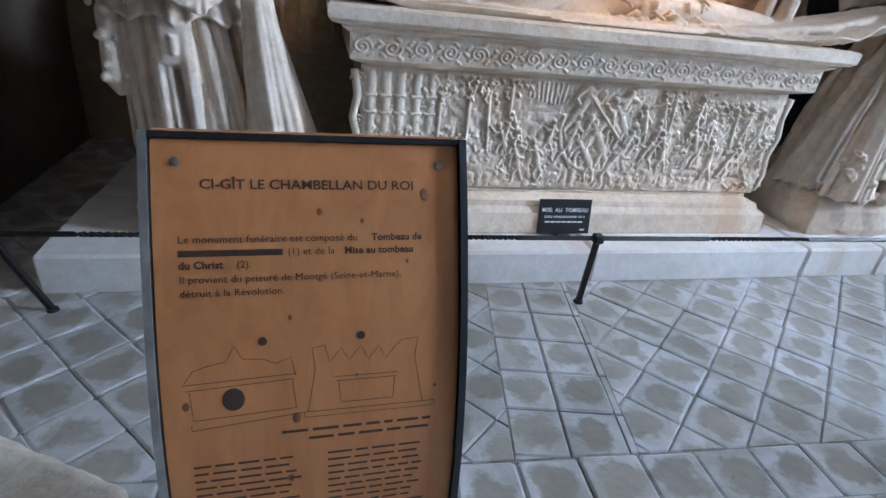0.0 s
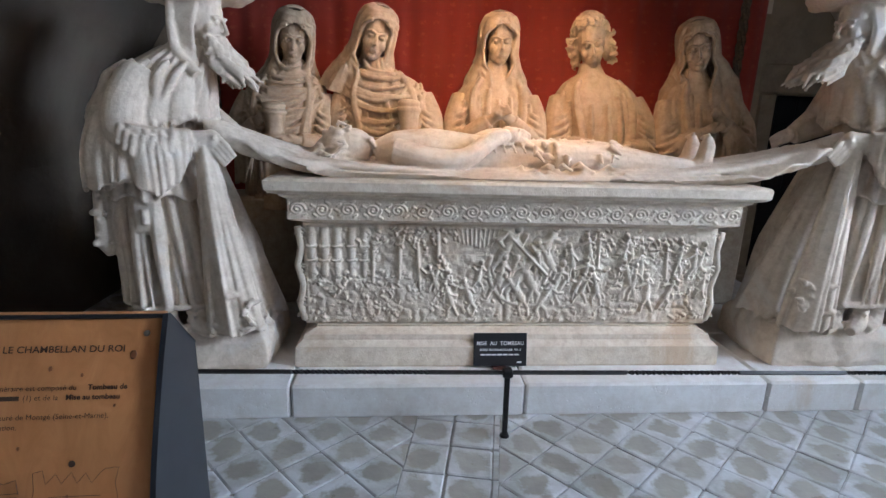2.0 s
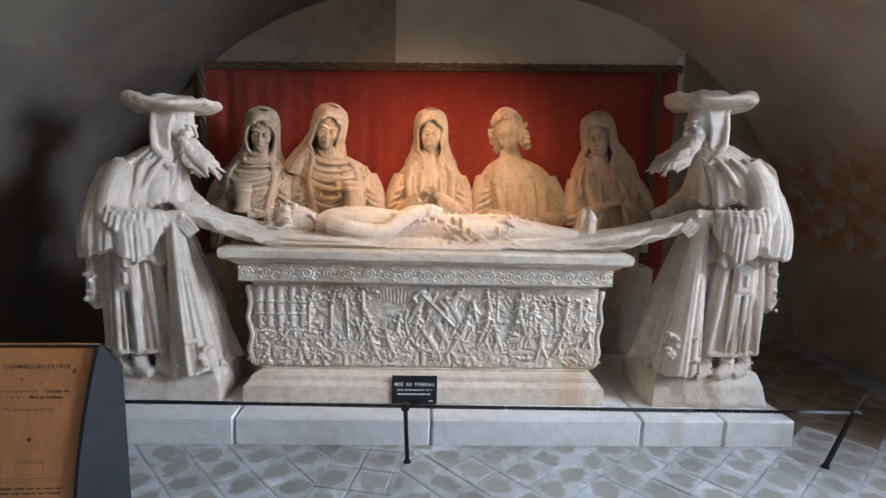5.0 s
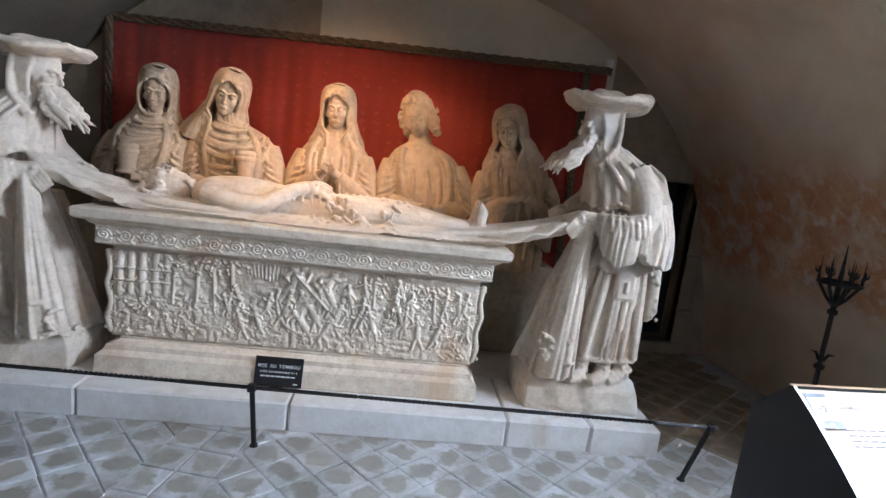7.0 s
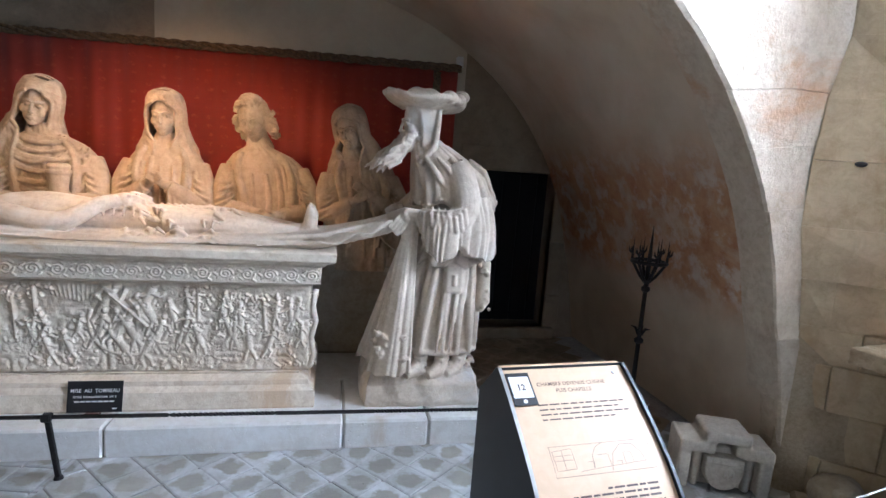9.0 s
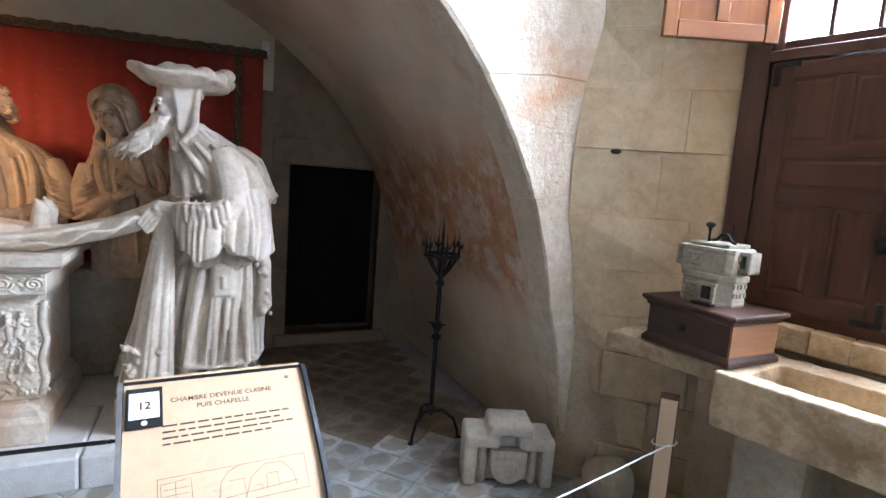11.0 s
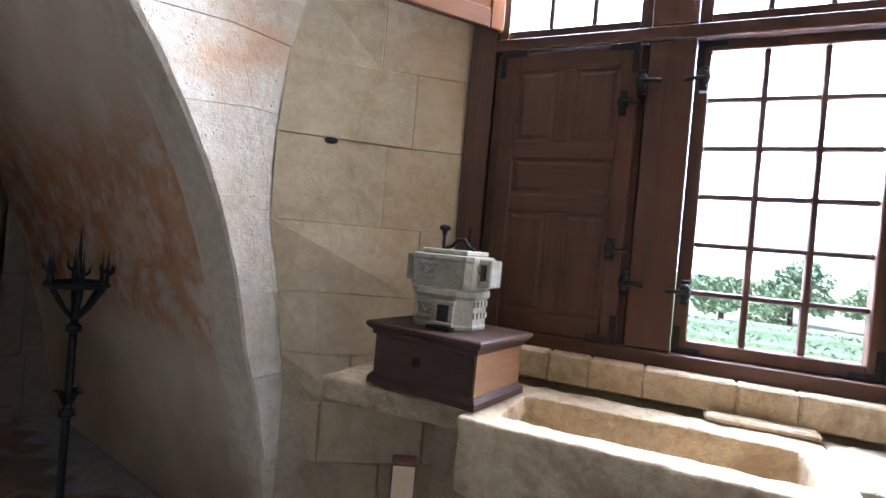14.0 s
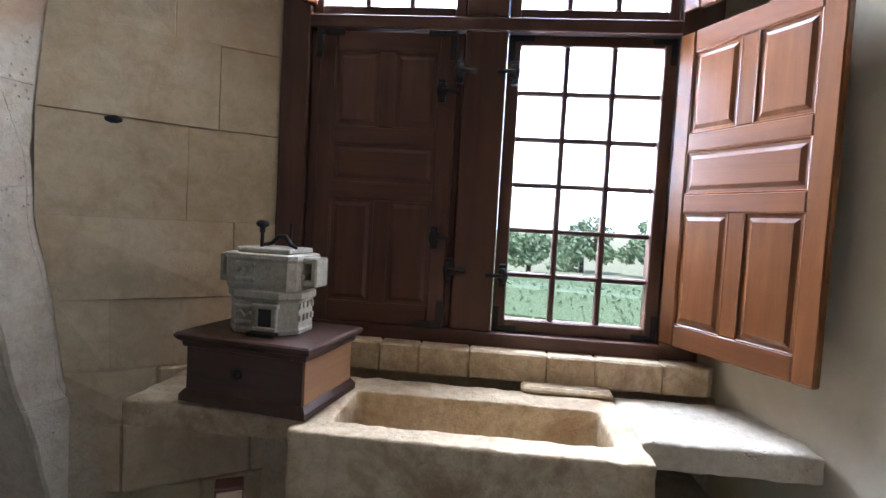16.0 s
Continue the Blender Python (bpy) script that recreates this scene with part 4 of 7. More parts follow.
def sheet(sh, tops, bots, n=5, depth=0.02, thick=0.016, seed=1, belly=0.0, flare=0.35):
    """Hanging cloth between an upper and a lower edge, with n deep folds; belly pushes its middle out."""
    q = random.Random(seed)
    ph, wob = q.uniform(0, 6.28), q.uniform(0.3, 0.8)
    mid = (along(tops, 1) - along(tops, 0) + along(bots, 1) - along(bots, 0)).cross(along(bots, 0.5) - along(tops, 0.5)).normalized()
    if mid.y > 0:
        mid = -mid
    rings = []
    for i in range(19):
        t = i / 18
        front, back = [], []
        for j in range(10 * n + 1):
            u = j / (10 * n)
            p = along(tops, u).lerp(along(bots, u), t)
            w = u + 0.45 / n * math.sin(5.3 * u + ph) + 0.22 / n * math.sin(13 * u + 2 * ph + t)
            d = depth * (flare + (1 - flare) * t) * (0.62 * pleat(math.pi * n * w + wob * math.sin(2.4 * t + ph)) + 0.38 * pleat(math.pi * n * 0.43 * w + ph + 0.8 * t))
            p = p + mid * (d + belly * math.sin(math.pi * t) * math.sin(math.pi * u)) + Vector((0, 0, 0.012 * math.sin(u * n * 3.1 + ph) * t))
            front.append(p)
            back.append(p - mid * thick)
        rings.append(front + back[::-1])
    sh.rings(rings)


def hand(sh, p, d, s=1.0, spread=0.011):
    """A hand with four fingers and a thumb, at p along d."""
    p, d = Vector(p), Vector(d).normalized()
    side = d.cross(Vector((0, -1, 0.2))).normalized()
    sh.ball(p, (0.034 * s, 0.026 * s, 0.034 * s), None, 10, 6)
    for i in range(4):
        o = side * spread * (i - 1.5) * 1.35 * s
        sh.tube([p + o, p + o + d * 0.045 * s, p + o + d * 0.085 * s + Vector((0, 0.01, -0.012)) * s], [0.0125 * s, 0.0115 * s, 0.008 * s], 6)
    sh.tube([p, p + d * 0.03 * s + Vector((0, -0.02, 0.03)) * s], [0.013 * s, 0.009 * s], 6)


def ointment_jar(sh, c, s=1.0):
    sh.lathe([(0.001, 0), (0.058 * s, 0), (0.060 * s, 0.012 * s), (0.048 * s, 0.022 * s), (0.046 * s, 0.05 * s), (0.052 * s, 0.09 * s), (0.058 * s, 0.12 * s), (0.064 * s, 0.125 * s), (0.064 * s, 0.14 * s), (0.054 * s, 0.146 * s), (0.060 * s, 0.165 * s), (0.05 * s, 0.18 * s), (0.001, 0.185 * s)], c, 20)


def mourner(x, y, zs, seed, hx, yaw, pitch, roll, left, right, veil=1.0, jar=None, hair=False, shawl=0, label="", s=1.0, wide=1.0, fall=0.3):
    """A half-length mourning figure: zs is the shoulder height, hx the head's offset, left and right where the arms end."""
    q, sh = random.Random(seed), Shape()
    robe = Robe([(zs - 0.80, x, y, 0.215 * wide, 0.15), (zs - 0.5, x, y, 0.20 * wide, 0.15), (zs - 0.3, x, y, 0.21 * wide, 0.16), (zs - 0.17, x + hx * 0.2, y, 0.212 * wide, 0.15), (zs - 0.08, x + hx * 0.35, y, 0.185 * wide, 0.13), (zs - 0.02, x + hx * 0.5, y - 0.005, 0.14 * wide, 0.11), (zs + 0.03, x + hx * 0.7, y - 0.01, 0.085, 0.085), (zs + 0.09, x + hx * 0.85, y - 0.02, 0.06, 0.06)], seed, 11, 0.030)
    robe.skin(sh)
    hc = Vector((x + hx, y - 0.06, zs + 0.185 * s))
    m = turn(yaw, pitch, roll)
    head(sh, hc, m, s)
    if veil:
        hood(sh, hc, m, s, fall, seed, veil)
    if hair:
        sh.ball(hc + m @ Vector((0, 0.05, 0.042)) * s, (0.090 * s, 0.092 * s, 0.110 * s), m.to_3x3())
        for e in (-1, 1):
            sh.ball(hc + m @ Vector((0.082 * e, 0.035, -0.05)) * s, (0.030 * s, 0.045 * s, 0.075 * s), m.to_3x3())
        for i in range(300):
            a, b = q.uniform(0, 6.28), q.uniform(-0.5, 1.5)
            d = Vector((math.cos(a) * math.cos(b), math.sin(a) * math.cos(b), math.sin(b)))
            if d.y < -0.2 and d.z < 0.62:
                continue
            c = hc + m @ Vector((d.x * 0.092, 0.022 + d.y * 0.104, 0.025 + d.z * 0.115)) * s
            t = Vector((q.gauss(0, 1), q.gauss(0, 1), q.gauss(0, 1))).normalized() * 0.022
            sh.tube([c - t, c + (c - hc).normalized() * 0.014, c + t], [0.006, 0.013, 0.006], 6)
        for e in (-1, 1):
            for i in range(26):
                c = hc + m @ Vector((e * (0.085 + q.uniform(0, 0.03)), q.uniform(-0.01, 0.07), q.uniform(-0.14, 0.03))) * s
                t = Vector((q.gauss(0, 1), q.gauss(0, 1), q.gauss(0, 1))).normalized() * 0.024
                sh.tube([c - t, c + Vector((e * 0.014, -0.01, 0)), c + t], [0.006, 0.014, 0.006], 6)
    # a shawl wound about neck and breast
    for k in range(shawl * 3):
        w, dz = q.uniform(48, 78), 0.016 * k
        robe.fold(sh, zs + 0.06 - dz + q.uniform(-0.02, 0.02), 268 - w, zs + 0.04 - dz + q.uniform(-0.04, 0.03), 272 + w * q.uniform(0.6, 1.1), 0.03 + 0.013 * k, q.uniform(0.007, 0.014), 0.014 + 0.006 * q.random())
    # wide sleeves
    for e, hp in ((-1, left), (1, right)):
        hp = Vector((x, y, zs)) + Vector(hp)
        sho = Vector((x + hx * 0.3 + e * 0.18 * wide, y - 0.01, zs - 0.12))
        elb = Vector((x + e * 0.205 * wide, y - 0.09, zs - 0.40))
        wr = elb.lerp(hp, 0.78)
        sh.limb([sho, sho.lerp(elb, 0.5) + Vector((e * 0.022, -0.012, 0)), elb, elb.lerp(wr, 0.5) + Vector((0, -0.02, 0.0)), wr], [0.058, 0.070, 0.068, 0.055, 0.046], 16)
        for k in range(5):                                        # creases gathered in the elbow
            t = 0.35 + 0.16 * k
            a = sho.lerp(elb, t)
            sh.tube([a + Vector((-e * 0.055, -0.05, 0.035)), a + Vector((-e * 0.01, -0.092, -0.004)), a + Vector((e * 0.05, -0.07, -0.035)), a + Vector((e * 0.085, -0.01, -0.04))], [0.006, 0.014, 0.014, 0.006], 7)
        out = Vector((0, -0.045, 0.0))
        drop = 0.20 + 0.05 * q.random()
        sheet(sh, [elb + out + Vector((e * 0.03, 0.02, 0.04)), elb.lerp(wr, 0.55) + out + Vector((0, 0, 0.03)), wr + out * 0.6 + Vector((0, 0, 0.03))], [elb + out + Vector((e * 0.02, 0.01, -drop)), elb.lerp(wr, 0.5) + out + Vector((0, 0, -drop - 0.03)), wr + out * 0.6 + Vector((0, 0, -0.10))], 4, 0.026, 0.03, seed * 3 + e)
        sh.tube([wr, hp], [0.034, 0.028], 10)
        hand(sh, hp, (hp - wr), 1.0)
    # falling folds of the mantle
    for k in range(9):
        a = 205 + k * 16 + q.uniform(-5, 5)
        robe.fold(sh, zs - 0.06 - 0.1 * q.random(), a, zs - 0.70, a + q.uniform(-12, 12), 0, q.uniform(0.012, 0.020), 0.008)
    for e in (-1, 1):                                             # turned edges of the mantle
        robe.fold(sh, zs - 0.01, 270 + e * 40, zs - 0.62, 270 + e * 24, 0, 0.024, 0.014)
    if jar:
        ointment_jar(sh, Vector((x, y, zs)) + Vector(jar), 1.1)
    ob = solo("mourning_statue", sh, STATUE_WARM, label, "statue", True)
    return sculpted(ob, 0.0052, 1)


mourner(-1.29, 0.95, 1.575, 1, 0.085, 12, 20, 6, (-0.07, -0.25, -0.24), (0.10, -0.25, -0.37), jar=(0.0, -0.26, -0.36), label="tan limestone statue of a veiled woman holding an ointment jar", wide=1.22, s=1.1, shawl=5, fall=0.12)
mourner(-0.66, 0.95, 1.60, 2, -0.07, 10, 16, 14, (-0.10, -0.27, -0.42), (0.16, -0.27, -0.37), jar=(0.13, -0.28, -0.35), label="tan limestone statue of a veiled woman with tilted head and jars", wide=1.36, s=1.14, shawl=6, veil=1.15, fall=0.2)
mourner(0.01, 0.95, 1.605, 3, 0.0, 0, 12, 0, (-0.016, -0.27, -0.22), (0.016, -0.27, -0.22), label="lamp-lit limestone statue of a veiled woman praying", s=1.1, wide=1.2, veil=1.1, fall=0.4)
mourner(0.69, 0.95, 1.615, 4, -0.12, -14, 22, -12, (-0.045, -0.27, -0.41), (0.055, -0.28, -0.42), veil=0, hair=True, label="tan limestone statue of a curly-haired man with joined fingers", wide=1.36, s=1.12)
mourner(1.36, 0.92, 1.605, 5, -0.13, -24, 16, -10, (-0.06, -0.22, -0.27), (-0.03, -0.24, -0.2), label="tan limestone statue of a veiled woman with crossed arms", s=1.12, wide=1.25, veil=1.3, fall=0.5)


def bearer(sx, dx, dz, label, seed, hat_tilt):
    """A bearded man in a broad hat and robe who holds the shroud's end; modelled facing +x and mirrored by sx."""
    q, sh = random.Random(seed), Shape()
    # rough base
    rs = []
    for z, g in ((PZ - 0.002, 0.0), (PZ + 0.03, 0.012), (PZ + 0.13, 0.005), (PZ + 0.19, -0.03)):
        ring = []
        for j in range(40):
            a = 2 * math.pi * j / 40
            c, s2 = math.cos(a), math.sin(a)
            rr = 1 / max(abs(c), abs(s2)) ** 0.8
            ring.append((-1.545 + (0.375 + g) * rr * c * 0.96 + q.uniform(-0.01, 0.01), 0.17 + (0.27 + g) * rr * s2 * 0.96 + q.uniform(-0.01, 0.01), z + (q.uniform(-0.012, 0.012) if z > PZ else 0)))
        rs.append(ring)
    sh.rings(rs)
    robe = Robe([(0.47, -1.64, 0.13, 0.245, 0.21), (0.75, -1.655, 0.13, 0.215, 0.19), (0.98, -1.675, 0.13, 0.19, 0.165), (1.08, -1.685, 0.13, 0.175, 0.155), (1.16, -1.70, 0.13, 0.19, 0.17), (1.36, -1.69, 0.13, 0.20, 0.18), (1.5, -1.64, 0.13, 0.18, 0.165), (1.6, -1.55, 0.13, 0.115, 0.105), (1.66, -1.50, 0.13, 0.08, 0.08)], seed, 13, 0.040, 96)
    robe.skin(sh, 44)
    for k in range(9):                                            # long straight skirt folds
        a = 190 + k * 20 + q.uniform(-5, 5)
        robe.fold(sh, 1.05, a, 0.48, a + q.uniform(-6, 6), 0, q.uniform(0.020, 0.030), 0.014)
    # hem
    sh.tube([robe.at(0.475, radians(a), 0.012) for a in range(170, 375, 6)], 0.013, 8)
    # tunic gathered over the belt: a flaring scalloped skirt
    rings = []
    for k, (z, o) in enumerate(((1.20, 0.004), (1.13, 0.030), (1.06, 0.052), (0.985, 0.062), (0.975, 0.05), (1.0, 0.01))):
        rings.append([robe.at(z + (0.018 * math.sin(a * 9 + seed) if 1 < k < 5 else 0), a, o + 0.024 * (pleat(a * 8 + seed) - 0.6) * (k > 0)) for a in [2 * math.pi * j / 120 for j in range(120)]])
    sh.rings(rings)
    sh.tube([robe.at(1.175, radians(a), 0.022) for a in range(160, 375, 6)], 0.013, 8)
    for k in range(8):                                            # knots on the belt
        sh.ball(robe.at(1.165, radians(185 + k * 24), 0.03), (0.024, 0.020, 0.018), None, 10, 6)
    for k in range(34):                                           # foliage, rocks and small beasts on the base
        a = q.uniform(math.pi, 2 * math.pi)
        c = Vector((-1.545 + 0.36 * math.cos(a) * q.uniform(0.7, 1), 0.17 + 0.24 * math.sin(a) * q.uniform(0.8, 1), PZ + 0.195 + q.uniform(-0.01, 0.03)))
        d = Vector((q.gauss(0, 1), q.gauss(0, 0.4), q.gauss(0, 0.6))).normalized() * 0.035
        sh.tube([c - d, c + Vector((0, -0.012, 0.018)), c + d], [0.010, 0.022, 0.008], 7)
    # embroidered front band, purse flap
    for a in (258, 276):
        robe.fold(sh, 0.97, a, 0.49, a + 2, 0, 0.012, 0.024)
    c = robe.at(0.90, radians(266), 0.030)
    sh.box(c.x - 0.062, c.y - 0.022, c.z - 0.085, c.x + 0.062, c.y + 0.03, c.z + 0.095, 0.02)
    sh.tube([c + Vector((0, -0.026, -0.03)), c + Vector((0, -0.026, 0.03))], 0.012, 8)
    # hanging bag at the back hip
    b = robe.at(0.9, radians(205), 0.045)
    sh.tube([b + Vector((0, -0.02, 0.17)), b + Vector((-0.01, -0.03, 0.08)), b + Vector((-0.014, -0.04, -0.02)), b + Vector((-0.012, -0.035, -0.14)), b + Vector((0, -0.03, -0.20))], [0.018, 0.04, 0.036, 0.048, 0.02], 14)
    for k in range(9):
        sh.ball(b + Vector((q.uniform(-0.05, 0.04), -0.075, q.uniform(-0.18, 0.12))), q.uniform(0.010, 0.018), None, 8, 5)
    # boots
    for x, y in ((-1.78, 0.0), (-1.66, -0.035), (-1.53, -0.02), (-1.6, 0.2)):
        sh.tube([(x, y + 0.03, 0.56), (x + 0.005, y, 0.42), (x + 0.03, y - 0.03, 0.372), (x + 0.10, y - 0.075, 0.352)], [0.05, 0.043, 0.044, 0.024], 10)
        for z in (0.40, 0.435, 0.465):
            sh.tube([(x - 0.04, y - 0.01, z), (x + 0.01, y - 0.05, z - 0.008), (x + 0.05, y - 0.01, z)], 0.009, 6)
    # short cape over the shoulders with embroidered edging
    rings = []
    for k, (z, o) in enumerate(((1.63, 0.012), (1.56, 0.030), (1.46, 0.045), (1.36, 0.060), (1.30, 0.066), (1.295, 0.045), (1.33, 0.01))):
        rings.append([robe.at(z + (0.02 * math.sin(a * 7 + seed) if 2 < k < 6 else 0), a, o + 0.020 * (pleat(a * 6.5 + seed * 2 + 0.8 * z) - 0.6) * (k > 1)) for a in [2 * math.pi * j / 120 for j in range(120)]])
    sh.rings(rings)
    for k in range(26):
        a = radians(170 + k * 8)
        sh.ball(robe.at(1.315 + 0.02 * math.sin(a * 7 + seed), a, 0.066), (0.014, 0.014, 0.012), None, 8, 5)
    for k in range(7):
        robe.fold(sh, 1.56, 196 + k * 22, 1.38, 200 + k * 20 + q.uniform(-14, 14), 0.01, 0.014, 0.052)
    # near arm: pleated oversleeve, gathered forearm sleeve and bare hand
    arm = [Vector(p) for p in ((-1.66, -0.02, 1.51), (-1.70, -0.08, 1.40), (-1.71, -0.12, 1.28), (-1.64, -0.135, 1.215), (-1.55, -0.105, 1.22), (-1.46, -0.065, 1.235))]
    sh.limb(arm, [0.08, 0.088, 0.088, 0.078, 0.066, 0.05], 20)
    sheet(sh, [(-1.90, 0.02, 1.36), (-1.84, -0.08, 1.37), (-1.76, -0.14, 1.35), (-1.66, -0.17, 1.30)], [(-1.93, 0.0, 1.06), (-1.87, -0.12, 1.02), (-1.78, -0.18, 1.03), (-1.66, -0.19, 1.09)], 6, 0.042, 0.05, seed, 0.03, 0.5)
    sheet(sh, [(-1.68, -0.19, 1.31), (-1.60, -0.185, 1.285), (-1.52, -0.15, 1.28), (-1.45, -0.10, 1.275)], [(-1.66, -0.20, 1.06), (-1.58, -0.19, 1.01), (-1.51, -0.15, 1.05), (-1.455, -0.10, 1.16)], 6, 0.030, 0.04, seed + 3, 0.012, 0.6)
    for k in range(7):                                            # creases round the forearm
        c = along(arm[2:], 0.12 + 0.12 * k)
        sh.tube([c + Vector((-0.02, -0.03, 0.075)), c + Vector((0.0, -0.078, 0.035)), c + Vector((-0.012, -0.085, -0.03)), c + Vector((-0.035, -0.04, -0.075))], [0.006, 0.013, 0.014, 0.006], 7)
    sh.tube([(-1.46, -0.065, 1.235), (-1.405, -0.05, 1.245)], [0.042, 0.036], 10)
    hand(sh, (-1.39, -0.05, 1.24), (0.6, -0.1, -0.6), 1.3)
    sh.tube([(-1.60, 0.30, 1.5), (-1.56, 0.38, 1.32), (-1.42, 0.38, 1.25)], [0.095, 0.09, 0.05], 14)
    hand(sh, (-1.40, 0.38, 1.25), (0.8, 0, -0.3), 1.1)
    # the shroud's end falling from the hand in long deep folds
    sheet(sh, [(-1.455, -0.06, 1.23), (-1.42, -0.08, 1.235), (-1.38, -0.05, 1.22)], [(-1.46, -0.09, 0.37), (-1.33, -0.13, 0.36), (-1.20, -0.04, 0.36)], 5, 0.042, 0.03, seed + 5, 0.0, 0.12)
    sheet(sh, [(-1.50, 0.05, 1.12), (-1.44, 0.06, 1.15), (-1.40, 0.10, 1.15)], [(-1.50, 0.05, 0.35), (-1.28, 0.09, 0.36), (-1.16, 0.24, 0.36)], 4, 0.045, 0.05, seed + 6, 0.0, 0.2)
    for k in range(36):                                           # carved plants at its foot
        c = Vector((-1.40 + q.uniform(-0.05, 0.17), -0.13 + q.uniform(0, 0.1), 0.38 + 0.24 * q.random() ** 1.6))
        d = Vector((q.gauss(0, 1), q.gauss(0, 0.3), q.gauss(0, 1))).normalized() * q.uniform(0.02, 0.04)
        sh.tube([c - d, c + Vector((0, -0.015, 0)), c + d], [0.007, 0.015, 0.006], 7)
    back = Robe([(0.34, -1.38, 0.28, 0.15, 0.16), (0.7, -1.42, 0.28, 0.12, 0.14), (1.1, -1.52, 0.27, 0.06, 0.10)], seed + 9, 7, 0.05)
    back.skin(sh, 14)
    # head, beard, broad hat
    hc, m = Vector((-1.445, 0.12, 1.745)), turn(82, 14, 0)
    head(sh, hc, m, 1.05)
    fwd = 0.55 if seed == 31 else 0.9
    for o, g in ((0.25, 0.058), (0.6, 0.055), (0.95, 0.042)):
        sh.ball(hc + m @ Vector((0, -0.06, -0.07)) + Vector((0.13 * fwd * o, 0, -0.13 * o)), (g, g * 1.15, g), None, 14, 8)
    for k in range(90):
        a = q.uniform(-1.5, 1.5)
        st = hc + m @ Vector((0.068 * math.sin(a * 1.5), -0.045 - 0.045 * math.cos(a), -0.055 - 0.03 * abs(math.cos(a)) * q.random()))
        ln = q.uniform(0.10, 0.20)
        pts = [st + Vector((ln * (fwd + 0.3 * math.sin(k * 1.7)) * t + 0.018 * math.sin(t * 11 + k), 0.012 * math.cos(t * 8 + k) + 0.02 * a * t, -ln * t)) for t in (0, 0.25, 0.5, 0.75, 1.0)]
        sh.tube(pts, [0.010, 0.013, 0.014, 0.013, 0.006], 6)
    for e in (-1, 1):
        for k in range(7):
            sh.tube([hc + m @ Vector((0.075 * e, 0.0 + 0.013 * k, 0.06)), hc + m @ Vector((0.092 * e, 0.0 + 0.014 * k, -0.03)), hc + m @ Vector((0.085 * e, -0.02 + 0.014 * k, -0.13))], [0.012, 0.017, 0.012], 6)
        sh.tube([hc + m @ Vector((0.03 * e, -0.1, -0.045)), hc + m @ Vector((0.05 * e, -0.1, -0.075)), hc + m @ Vector((0.06 * e, -0.085, -0.12))], [0.008, 0.013, 0.008], 6)
    hm = turn(82, hat_tilt, 0)
    hp = hc + Vector((0, 0, 0.095))
    prof = [(0.10, -0.02), (0.16, -0.015), (0.22, -0.004), (0.255, 0.010), (0.262, 0.026), (0.25, 0.038), (0.20, 0.040), (0.14, 0.042), (0.115, 0.066), (0.07, 0.078), (0.001, 0.080)]
    hsh = Shape().lathe(prof, (0, 0.02, 0), 40, None, 0.92)
    for p in hsh.v:
        p.z += 0.012 * math.sin(3 * math.atan2(p.y, p.x)) * p.xy.length / 0.25
        p += Vector((noise.noise(p * 11 + Vector((seed, 0, 0))), noise.noise(p * 11 + Vector((0, seed, 0))), noise.noise(p * 14 + Vector((0, 0, seed))))) * 0.022
    sh.add([hp + hm @ p for p in hsh.v], hsh.f)
    sh.rings([[hc + hm @ Vector((0.088 * g * math.cos(a), 0.025 + 0.105 * g * math.sin(a), z)) for a in [2 * math.pi * j / 20 for j in range(20)]] for g, z in ((1.0, 0.04), (1.05, 0.07), (1.08, 0.11))])
    for k in range(7):                                            # turned-up flap and knots of the hat
        a = math.pi * (0.15 + 0.12 * k)
        sh.ball(hp + hm @ Vector((0.22 * math.cos(a), 0.02 + 0.22 * math.sin(a), 0.05 + 0.02 * math.sin(k * 2.0))), (0.05, 0.045, 0.035), None, 10, 6)
    sh.tube([hp + hm @ Vector((-0.07, 0.1, 0.0)), hp + Vector((-0.10, -0.10, -0.12)), hp + Vector((-0.09, -0.11, -0.22)), hp + Vector((0.0, -0.12, -0.33))], [0.02, 0.018, 0.02, 0.024], 8)
    # mirrored and set to its place
    M = Matrix.Translation((dx, 0, 0)) @ Matrix.Diagonal((sx, 1, 1, 1))
    for p in sh.v:
        p.z = PZ - 0.002 + (p.z - PZ + 0.002) * (1 + dz)
    sh.moved(M)
    return sculpted(solo("bearer_statue", sh, STATUE, label, "statue", True), 0.0058, 1)


bearer(1, 0.0, 0.0, "weathered pale statue of a bearded man in a broad hat", 31, -3)
bearer(-1, 0.16, 0.065, "weathered pale statue of a curly-bearded man in a battered hat", 47, -4)

# the dead man on the shroud
sh, q = Shape(), random.Random(77)
rings = []
for i in range(64):
    t = i / 63
    x = -1.42 + 2.96 * t
    e = abs(2 * t - 1)
    z = 1.098 + 0.19 * max(0, (e - 0.55) / 0.45) ** 1.6
    ry = 0.30 * (1 - max(0, (e - 0.6) / 0.4) ** 1.3) + 0.045
    rz = 0.018 + 0.03 * max(0, (e - 0.5) / 0.5)
    cy = 0.30 - 0.30 * max(0, (e - 0.6) / 0.4)
    ring = []
    for j in range(60):
        a = 2 * math.pi * j / 60
        wv = 1 + 0.05 * math.sin(a * 3 + x * 4)
        ring.append((x, cy + ry * wv * math.cos(a), z + rz * math.sin(a) + (0.008 + 0.012 * e) * math.sin(math.cos(a) * ry * 62 + x * 2.0 + math.sin(x * 3))))
    rings.append(ring)
sh.rings(rings)
